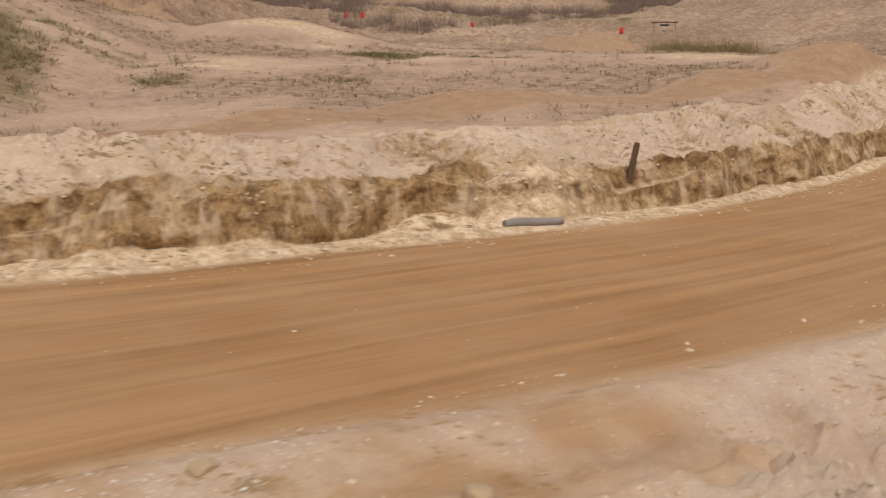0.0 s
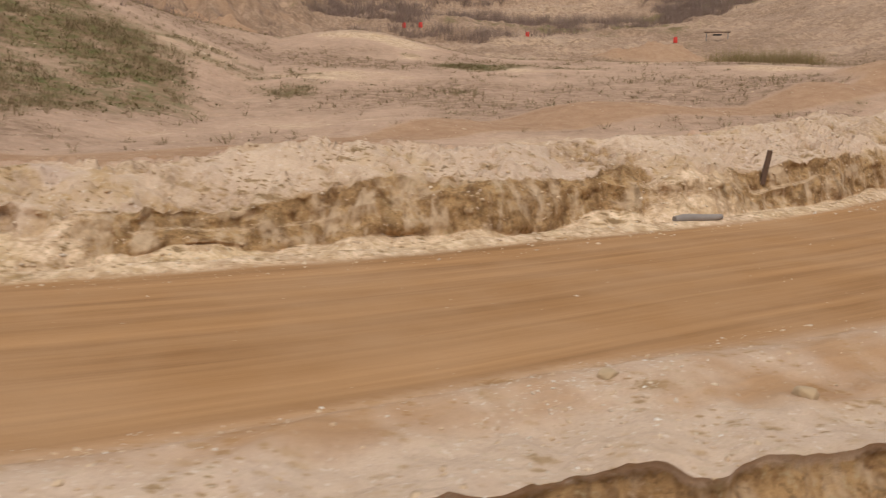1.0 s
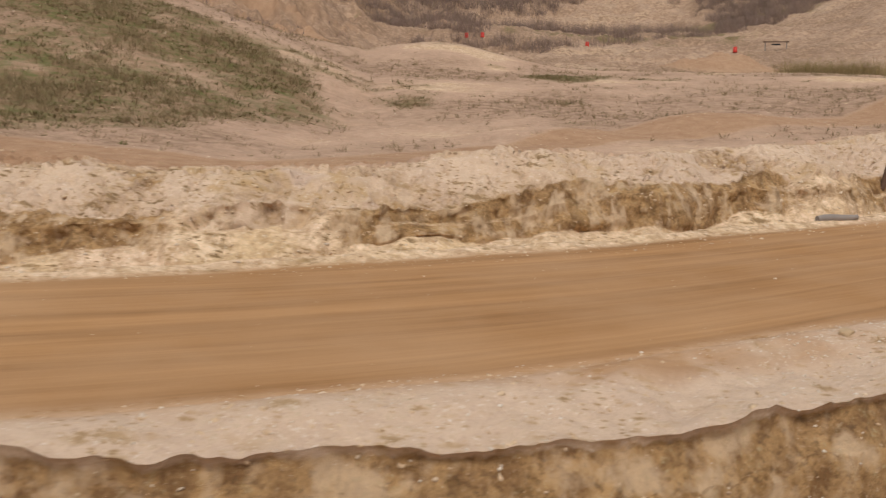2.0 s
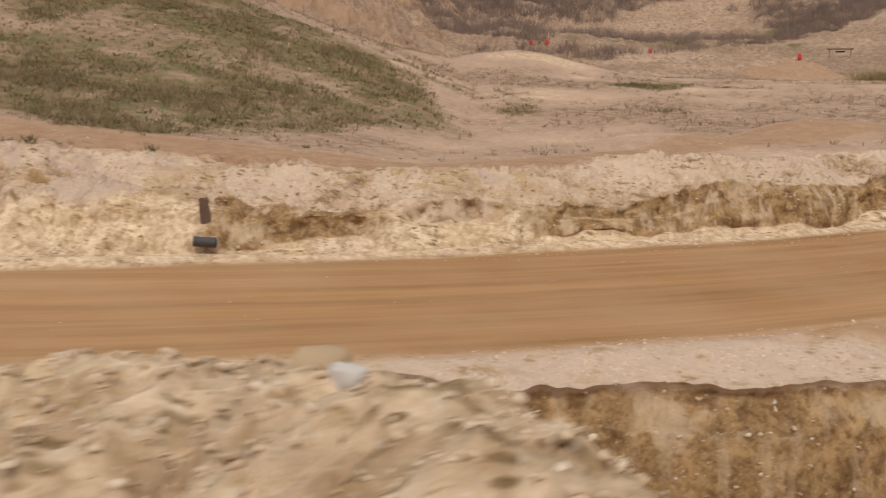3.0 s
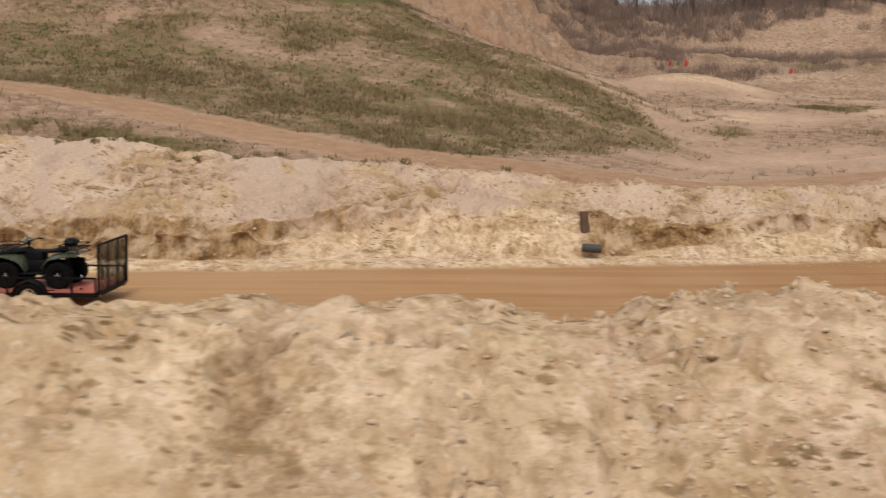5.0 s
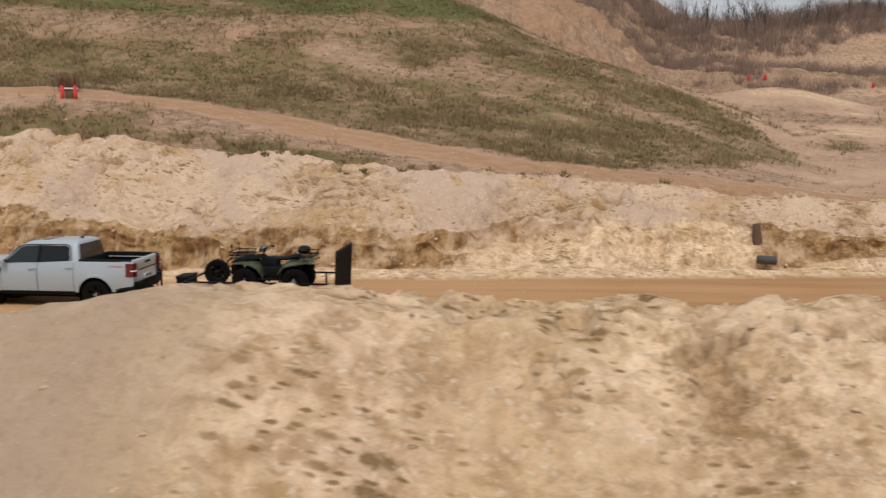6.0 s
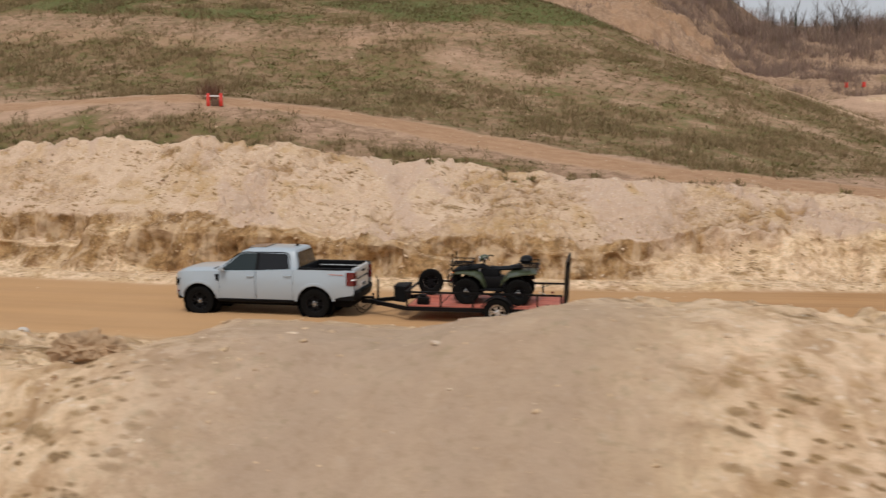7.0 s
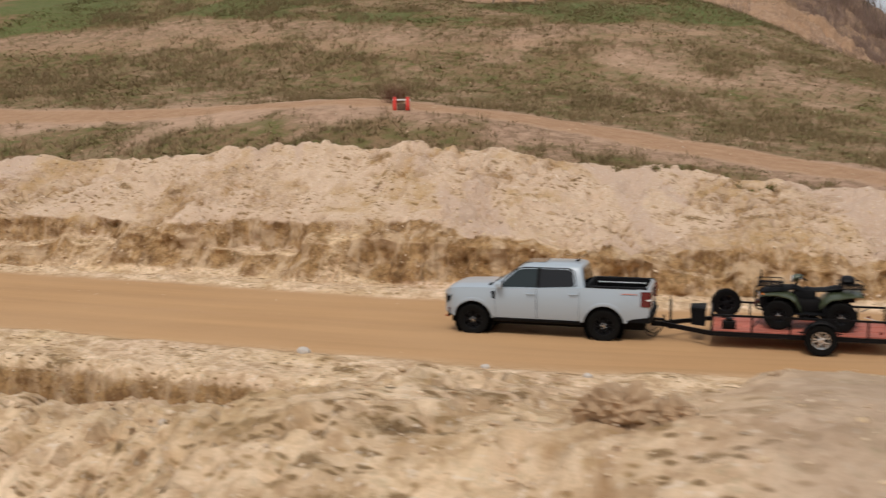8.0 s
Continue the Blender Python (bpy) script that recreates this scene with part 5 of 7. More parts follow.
    # doors, handles, mirrors, vents
    for s in (1, -1):
        for x0, x1, name in ((0.02, 0.99, "front_door"), (-0.98, -0.0, "rear_door")):
            bm = fresh()
            rings = []
            cols = [x0 + 0.012 + (x1 - x0 - 0.024) * k / 14 for k in range(15)]
            for x in cols:
                lo = 0.46
                if name == "rear_door":
                    d = abs(x + AXLE)
                    lo = 0.46 if d > 0.56 else 0.37 + math.sqrt(max(0, 0.56**2 - d * d))
                rings.append([Vector((x, s * (side_y(x, z) + 0.006), z)) for z in [max(lo, 0.46) + (belt(x) - 0.012 - max(lo, 0.46)) * k / 10 for k in range(11)]])
            add_loft(bm, rings, close=False)
            door = part(name, bm, paint_mat, root)
            bm = fresh()
            hx = x0 + 0.12
            hz = 1.045 if name == "front_door" else 1.075
            y = side_y(hx, hz)
            add_tube(bm, [(hx - 0.075, s * (y + 0.006), hz), (hx - 0.06, s * (y + 0.04), hz), (hx + 0.09, s * (y + 0.04), hz - 0.004), (hx + 0.11, s * (y + 0.006), hz - 0.005)], 0.014, 8)
            part("door_handle", bm, paint_mat, door)
            for x in (x0 + 0.003, x1 - 0.003):
                bm = fresh()
                add_tube(bm, [(x, s * (side_y(x, z) - 0.001), z) for z in [0.45 + (belt(x) - 0.46) * k / 8 for k in range(9)]], 0.004, 5)
                part("door_gap", bm, under_mat, door)
        bm = fresh()
        add_loft(bm, [[Vector((0.86 + x, s * y, z)) for y, z in smooth_outline([(0.93 - i, 1.155 + i), (1.09 - i, 1.165 + i), (1.085 - i, 1.30 - i), (0.95 - i, 1.295 - i)], 0.035, 3)] for x, i in ((-0.05, 0.004), (0.0, 0.0), (0.06, 0.012), (0.1, 0.045))])
        mirror = part("door_mirror", bm, paint_mat, root)
        bm = fresh()
        add_box(bm, 0.83, 0.92, min(s * 0.83, s * 0.96), max(s * 0.83, s * 0.96), 1.17, 1.21, 0.01)
        part("mirror_arm", bm, trim_mat, mirror)
        bm = fresh()
        add_box(bm, 0.802, 0.809, min(s * 0.955, s * 1.075), max(s * 0.955, s * 1.075), 1.175, 1.28)
        part("mirror_glass", bm, chrome_mat, mirror)
        bm = fresh()
        add_prism(bm, smooth_outline([(1.10, 1.07), (0.995, 1.075), (1.0, 0.90), (1.07, 0.91), (1.075, 0.98)], 0.012), lambda a, b: (a, s * side_y(a, b), b), (0, s * 0.012, 0), 0.003)
        part("fender_vent", bm, trim_mat, root, "black fender vent with dark badge")
        bm = fresh()
        for k in range(7):
            x = -1.93 - 0.05 * k
            add_prism(bm, [(x, 1.113), (x - 0.036, 1.113), (x - 0.036, 1.135), (x, 1.135)], lambda a, b: (a, s * (side_y(a, b) + 0.001), b), (0, s * 0.003, 0))
        part("side_decal", bm, orange_mat, root, "orange and grey bar decal on the bed side")
        bm = fresh()
        add_box(bm, -2.3, -1.92, min(s * 0.9, s * 0.906), max(s * 0.9, s * 0.906), 1.098, 1.104)
        part("decal_line", bm, rim_mat, root)
        # sill cladding and arch lips
        bm = fresh()
        add_loft(bm, [[Vector((x, s * (side_y(x, 0.46) + o), z)) for o, z in ((0.002, 0.455), (0.010, 0.445), (0.008, 0.40), (-0.05, 0.355), (-0.16, 0.35), (-0.16, 0.45))] for x in (-1.0, -0.95, 0.0, 0.95, 1.04)])
        part("sill", bm, trim_mat, root)
        for a in (-AXLE, AXLE):
            bm = fresh()
            rings = []
            for k in range(29):
                t = math.radians(10 + 160 * k / 28)
                cx, cz = math.cos(t), math.sin(t)
                z1, z2 = 0.37 + 0.468 * cz, 0.37 + 0.545 * cz
                x1, x2 = a + 0.468 * cx, a + 0.545 * cx
                y1, y2 = side_y(x1, max(z1, 0.5)), side_y(x2, max(z2, 0.5))
                rings.append([Vector((x1, s * (y1 - 0.06), z1)), Vector((x1, s * (y1 + 0.006), z1)), Vector(((x1 + x2) / 2, s * (y1 + 0.011), (z1 + z2) / 2)), Vector((x2, s * (y2 + 0.003), z2)), Vector((x2, s * (y2 - 0.05), z2))])
            add_loft(bm, rings)
            part("arch_flare", bm, paint_mat, root)
    # wheel wells and underside
    bm = fresh()
    for a in (-AXLE, AXLE):
        for s in (1, -1):
            add_lathe(bm, [(0.466, s * 0.45), (0.466, s * 0.86), (0.462, s * 0.86), (0.462, s * 0.45)], (a, 0, 0.37), "Y", 32)
    add_box(bm, -2.45, 2.2, -0.66, 0.66, 0.26, 0.56, 0.05)
    add_box(bm, -2.0, 2.2, -0.8, 0.8, 0.46, 0.9)
    part("underbody", bm, under_mat, root)
    # cargo bed
    bm = fresh()
    for s in (1, -1):
        add_loft(bm, [[Vector((x, s * (side_y(x, 1.24) + o), 1.24 + z)) for o, z in ((0.006, -0.01), (0.006, 0.022), (-0.015, 0.034), (-0.115, 0.034), (-0.13, 0.02), (-0.13, -0.36), (-0.105, -0.36), (-0.1, -0.01))] for x in (-1.10, -1.3, -1.8, -2.2, -2.5)])
    add_box(bm, -1.14, -1.09, -0.86, 0.86, 0.84, 1.262, 0.01)
    add_box(bm, -2.48, -1.1, -0.8, 0.8, 0.84, 0.875)
    bed = part("bed_liner", bm, trim_mat, root, "black bed liner and rail caps")
    for s in (1, -1):
        bm = fresh()
        add_tube(bm, [(-1.2, s * 0.69, 1.16), (-2.35, s * 0.69, 1.16)], 0.014, 8)
        for x in (-1.25, -1.75, -2.3):
            add_box(bm, x - 0.02, x + 0.02, s * 0.70 - 0.02, s * 0.70 + 0.02, 1.14, 1.18)
        part("bed_rail", bm, silver_mat, bed)
    bm = fresh()
    add_tube(bm, [(-1.5, -0.2, 0.89), (-1.55, 0.1, 0.95), (-1.9, 0.25, 1.08), (-2.15, -0.1, 1.0), (-2.2, -0.3, 0.89)], 0.03, 8)
    add_box(bm, -1.75, -1.3, -0.55, -0.1, 0.875, 1.03, 0.03)
    part("bed_gear", bm, trim_mat, bed, "dark gear lying in the bed")
    bm = fresh()
    rings = []
    for z in (0.70, 0.74, 0.90, 1.08, 1.10, 1.23, 1.262):
        x = -2.565 - (0.012 if z > 1.09 else 0.0) + (0.02 if z > 1.25 else 0)
        rings.append([Vector((x + 0.06 * abs(t) ** 6, t * 0.735, z)) for t in [k / 8 for k in range(-8, 9)]])
    inner = [[v + Vector((0.075, 0, 0)) for v in reversed(r)] for r in rings]
    add_loft(bm, [a + b for a, b in zip(rings, inner)])
    gate = part("tailgate", bm, paint_mat, root)
    bm = fresh()
    add_box(bm, -2.592, -2.57, -0.16, 0.16, 1.12, 1.18, 0.008)
    add_box(bm, -2.582, -2.57, -0.55, 0.55, 0.98, 1.0)
    part("gate_handle", bm, trim_mat, gate)
    bm = fresh()
    add_box(bm, -2.578, -2.568, -0.26, 0.26, 0.74, 0.86, 0.003)
    plate = part("number_plate", bm, white_lamp_mat, gate, "white number plate with dark bars")
    bm = fresh()
    for k in range(6):
        add_box(bm, -2.582, -2.577, -0.19 + 0.065 * k, -0.155 + 0.065 * k, 0.765, 0.835)
    part("plate_bar", bm, under_mat, plate)
    for s in (1, -1):
        bm = fresh()
        add_loft(bm, [[Vector((x, s * y, z)) for x, y in ((-2.60, 0.74), (-2.595, 0.82), (-2.56, 0.90), (-2.48, 0.922), (-2.37, 0.926), (-2.36, 0.90), (-2.42, 0.80), (-2.5, 0.735))] for z in (0.85, 0.87, 1.17, 1.19)])
        lamp = part("tail_light", bm, red_lamp_mat, root, "dark red tail light")
        bm = fresh()
        add_loft(bm, [[Vector((x, s * y, z)) for x, y in ((-2.604, 0.76), (-2.598, 0.82), (-2.564, 0.903), (-2.50, 0.921), (-2.52, 0.8))] for z in (0.985, 1.02)])
        part("reverse_lens", bm, white_lamp_mat, lamp)
    # rear bumper, tow hitch, exhaust
    bm = fresh()
    rings = []
    for z, o in ((0.44, 0.0), (0.47, 0.05), (0.60, 0.075), (0.66, 0.07), (0.68, 0.02)):
        rings.append([Vector((-2.56 - o + 0.05 * abs(t) ** 4, t * 0.88, z + (0.03 if abs(t) > 0.8 else 0.0))) for t in [k / 10 for k in range(-10, 11)]] + [Vector((-2.0, 0.90, z + 0.05)), Vector((-2.0, 0.5, z + 0.05)), Vector((-2.0, -0.5, z + 0.05)), Vector((-2.0, -0.90, z + 0.05))])
    add_loft(bm, rings)
    bumper = part("rear_bumper", bm, trim_mat, root, "black step bumper")
    bm = fresh()
    add_box(bm, -2.66, -2.60, -0.4, 0.4, 0.655, 0.69, 0.008)
    part("bumper_step", bm, rubber_mat, bumper)
    bm = fresh()
    add_box(bm, -2.86, -2.3, -0.03, 0.03, 0.40, 0.46, 0.004)
    add_lathe(bm, [(0.012, 0.46), (0.014, 0.49), (0.028, 0.505), (0.03, 0.525), (0.018, 0.545), (0.003, 0.548)], (-2.83, 0, 0), "Z", 14)
    part("tow_hitch", bm, steel_mat, root)
    bm = fresh()
    add_lathe(bm, [(0.035, -2.4), (0.035, -2.2), (0.03, -2.2), (0.03, -2.4)], (0, -0.55, 0.37), "X", 14, close=True)
    part("exhaust_pipe", bm, rim_mat, root)
    # wheels
    for a in (AXLE, -AXLE):
        for s in (1, -1):
            w = tyre(root, "wheel", a, s * 0.80, WHEEL_R - 0.008, WHEEL_R, 0.118, 0.22, s, 34)
            spoked_rim(w, 0.222, 0.118, s, 6, rim_mat, 0.26, "dark grey six-spoke rim")
            hub_nuts(w, 0.057, s * 0.067, s, 5)
    # short front overhang
    for ob in root.children_recursive:
        if ob.location.length < 1e-6 and ob.parent.name[:5] != "wheel":
            for v in ob.data.vertices:
                if v.co.x > 1.95:
                    v.co.x = 1.95 + (v.co.x - 1.95) * 0.66
    return root


TRUCK_X, TRUCK_Y, TRUCK_TURN = -41.27, 1.25, 7.9
pickup_truck(pose(TRUCK_X, TRUCK_Y, float(road_height(TRUCK_X)) - 0.015, 0, 0, 180 + TRUCK_TURN))

# ---- utility trailer: front along +X, its left side along +Y, base under the axle ----
def utility_trailer(m):
    root = thing("utility_trailer", "black steel utility trailer with orange-red deck boards and mesh ramp gate", "trailer", m)
    F, R, W, Z = 2.28, -1.56, 0.96, 0.39
    bm = fresh()
    for s in (1, -1):
        add_bar(bm, (F, s * W, Z - 0.05), (R, s * W, Z - 0.05), 0.06, 0.1)
        add_bar(bm, (F, s * W, Z - 0.05), (3.42, 0.02 * s, Z - 0.06), 0.06, 0.1)
    for x in (F, 1.4, 0.55, -0.3, -1.0, R):
        add_bar(bm, (x, -W, Z - 0.06), (x, W, Z - 0.06), 0.05, 0.08)
    part("frame", bm, steel_mat, root)
    n = 9
    wide = 2 * (W - 0.04) / n
    for k in range(n):
        y0 = -(W - 0.04) + k * wide
        bm = fresh()
        add_box(bm, R + 0.04, F - 0.04, y0 + 0.006, y0 + wide - 0.006, Z - 0.02, Z + 0.018 + 0.003 * (k % 3), 0.004, 1)
        part("deck_board", bm, deck_mat, root)
    top = Z + 0.36
    for s in (1, -1):
        bm = fresh()
        add_bar(bm, (F, s * W, top), (R, s * W, top), 0.045, 0.045)
        rail = part("side_rail", bm, steel_mat, root)
        for x in (F - 0.02, 1.42, 0.62, -0.95, R + 0.03):
            bm = fresh()
            add_bar(bm, (x, s * W, Z), (x, s * W, top), 0.042, 0.042)
            part("rail_post", bm, steel_mat, rail)
    bm = fresh()
    add_bar(bm, (F, -W, top), (F, W, top), 0.045, 0.045)
    part("front_rail", bm, steel_mat, root)
    # coupler, jack, chains
    bm = fresh()
    add_box(bm, 3.36, 3.66, -0.05, 0.05, Z - 0.12, Z - 0.01, 0.012)
    add_lathe(bm, [(0.05, -0.02), (0.055, 0.03), (0.03, 0.065), (0.004, 0.07)], (3.60, 0, Z - 0.02), "Z", 14)
    coupler = part("coupler", bm, steel_mat, root)
    bm = fresh()
    add_tube(bm, [(3.5, 0.0, Z + 0.0), (3.46, 0.0, Z + 0.09)], 0.012, 8)
    part("coupler_latch", bm, chrome_mat, coupler)
    bm = fresh()
    add_tube(bm, [(3.2, 0.1, 0.27), (3.2, 0.1, 0.92)], 0.028, 10)
    add_lathe(bm, [(0.07, 0.245), (0.07, 0.265), (0.02, 0.275)], (3.2, 0.1, 0), "Z", 14)
    jack = part("jack", bm, steel_mat, root)
    bm = fresh()
    add_tube(bm, [(3.2, 0.1, 0.93), (3.2, 0.1, 0.96), (3.2, 0.24, 0.97), (3.2, 0.24, 1.04)], 0.01, 8)
    part("jack_crank", bm, steel_mat, jack)
    for s in (1, -1):
        bm = fresh()
        pts = [Vector((3.35 + 0.52 * k / 9, s * (0.08 + 0.10 * math.sin(math.pi * k / 9)), Z - 0.1 - 0.24 * math.sin(math.pi * k / 9))) for k in range(10)]
        add_tube(bm, pts, 0.011, 6)
        part("safety_chain", bm, steel_mat, root)
    bm = fresh()
    add_tube(bm, [(3.3, 0.0, Z - 0.02), (3.5, 0.14, Z - 0.14), (3.7, 0.12, Z - 0.26), (3.95, 0.05, Z - 0.02)], 0.009, 6)
    part("wiring_lead", bm, rubber_mat, root)
    # tool box
    bm = fresh()
    add_loft(bm, [[Vector((x, y, z)) for x, y in smooth_outline([(2.42, -0.42), (2.42, 0.42), (2.74, 0.28), (2.74, -0.28)], 0.03, 3)] for z in (Z + 0.0, Z + 0.34)])
    box = part("tool_box", bm, trim_mat, root, "black plastic tongue tool box")
    bm = fresh()
    add_loft(bm, [[Vector((x, y, z)) for x, y in smooth_outline([(2.40 + i, -0.44 + i), (2.40 + i, 0.44 - i), (2.76 - i, 0.29 - i), (2.76 - i, -0.29 + i)], 0.03, 3)] for z, i in ((Z + 0.345, 0.0), (Z + 0.385, 0.0), (Z + 0.40, 0.02))])
    lid = part("lid", bm, trim_mat, box)
    bm = fresh()
    add_box(bm, 2.75, 2.77, -0.04, 0.04, Z + 0.25, Z + 0.33, 0.006)
    part("lock", bm, chrome_mat, box)
    # spare wheel on its carrier at the front right
    spare = tyre(root, "spare_wheel", 1.97, -0.72, 0.76, 0.335, 0.10, 0.20, 1, 30)
    spare.rotation_euler = (0, 0, radians(12))
    spoked_rim(spare, 0.2, 0.10, 1, 5, rim_mat, 0.3)
    bm = fresh()
    add_bar(bm, (1.97, -0.9, Z), (1.97, -0.9, 0.86), 0.05, 0.05)
    add_bar(bm, (1.97, -0.92, 0.81), (1.97, -0.72, 0.81), 0.05, 0.05)
    part("spare_carrier", bm, steel_mat, root)
    # ramp gate
    gate_x, gate_top = R - 0.03, Z + 1.16
    bm = fresh()
    for y in (-W + 0.03, W - 0.03):
        add_bar(bm, (gate_x, y, Z - 0.04), (gate_x - 0.05, y, gate_top), 0.05, 0.05)
    for z in (Z - 0.02, gate_top):
        k = (z - Z + 0.04) / 1.2
        add_bar(bm, (gate_x - 0.05 * k, -W + 0.03, z), (gate_x - 0.05 * k, W - 0.03, z), 0.045, 0.05)
    gate = part("ramp_gate", bm, steel_mat, root, "raised black mesh ramp gate")
    for y in (-W / 3, W / 3):
        bm = fresh()
        add_bar(bm, (gate_x, y, Z - 0.02), (gate_x - 0.05, y, gate_top), 0.04, 0.04)
        part("gate_upright", bm, steel_mat, gate)
    bm = fresh()
    for i in range(23):
        z = Z + 0.03 + i * 0.05
        k = (z - Z + 0.04) / 1.2
        add_bar(bm, (gate_x - 0.05 * k - 0.012, -W + 0.05, z), (gate_x - 0.05 * k - 0.012, W - 0.05, z), 0.009, 0.009)
    for i in range(37):
        y = -W + 0.06 + i * 0.05
        add_bar(bm, (gate_x - 0.014, y, Z), (gate_x - 0.062, y, gate_top - 0.02), 0.009, 0.009)
    part("gate_mesh", bm, steel_mat, gate)
    # lamps, straps, axle, fenders, wheels
    for s in (1, -1):
        bm = fresh()
        add_box(bm, R - 0.03, R + 0.0, s * 0.82 - 0.06, s * 0.82 + 0.06, Z - 0.13, Z - 0.05, 0.008)
        part("tail_lamp", bm, red_lamp_mat, root)
        bm = fresh()
        add_lathe(bm, [(0.035, 0.0), (0.032, s * 0.02), (0.005, s * 0.025)], (-1.2, s * (W + 0.03), Z + 0.12), "Y", 14)
        part("side_reflector", bm, red_lamp_mat, root)
        bm = fresh()
        rings = []
        for k in range(15):
            t = math.radians(8 + 164 * k / 14)
            c, q = math.cos(t), math.sin(t)
            rings.append([Vector((0.0 + 0.4 * c, s * y, 0.335 + 0.4 * q + dz)) for y, dz in ((W + 0.03, 0), (W + 0.26, 0), (W + 0.275, -0.03), (W + 0.27, -0.035), (W + 0.25, -0.012), (W + 0.03, -0.012))])
        add_loft(bm, rings)
        part("fender", bm, steel_mat, root, "curved black steel fender")
        w = tyre(root, "wheel", 0.0, s * (W + 0.15), 0.335, 0.343, 0.105, 0.2, s, 30)
        spoked_rim(w, 0.185, 0.105, s, 5, silver_mat, 0.3, "silver and black five-spoke alloy rim")
        hub_nuts(w, 0.055, s * 0.06, s, 5)
    bm = fresh()
    add_tube(bm, [(0.0, -W - 0.1, 0.335), (0.0, W + 0.1, 0.335)], 0.035, 10)
    for s in (1, -1):
        add_bar(bm, (0.45, s * 0.8, 0.42), (-0.45, s * 0.8, 0.42), 0.05, 0.03)
    part("axle", bm, steel_mat, root)
    for a, b in (((-1.2, 0.90, top), (-0.95, 0.35, Z + 0.34)), ((-1.2, -0.90, top), (-0.95, -0.35, Z + 0.34)), ((1.45, 0.9, Z + 0.05), (1.05, 0.3, Z + 0.42))):
        bm = fresh()
        add_bar(bm, a, b, 0.03, 0.006)
        part("tie_strap", bm, white_lamp_mat if a[0] < 0 and a[1] > 0 else seat_mat, root)
    bm = fresh()
    add_box(bm, 1.75, 2.05, 0.55, 0.8, Z + 0.025, Z + 0.2, 0.02)
    add_box(bm, 1.82, 1.98, 0.6, 0.75, Z + 0.2, Z + 0.26, 0.01)
    part("winch", bm, steel_mat, root)
    return root


HITCH = Vector((TRUCK_X, TRUCK_Y, 0)) + 2.80 * Vector((math.cos(radians(TRUCK_TURN)), math.sin(radians(TRUCK_TURN)), 0))
TRAILER_TURN = 8.5
AXLE_AT = HITCH + 3.38 * Vector((math.cos(radians(TRAILER_TURN)), math.sin(radians(TRAILER_TURN)), 0))
TRAILER_Z = float(road_height(AXLE_AT.x)) - 0.01
TRAILER_POSE = pose(AXLE_AT.x, AXLE_AT.y, TRAILER_Z, 0, 0, 180 + TRAILER_TURN)
utility_trailer(TRAILER_POSE)


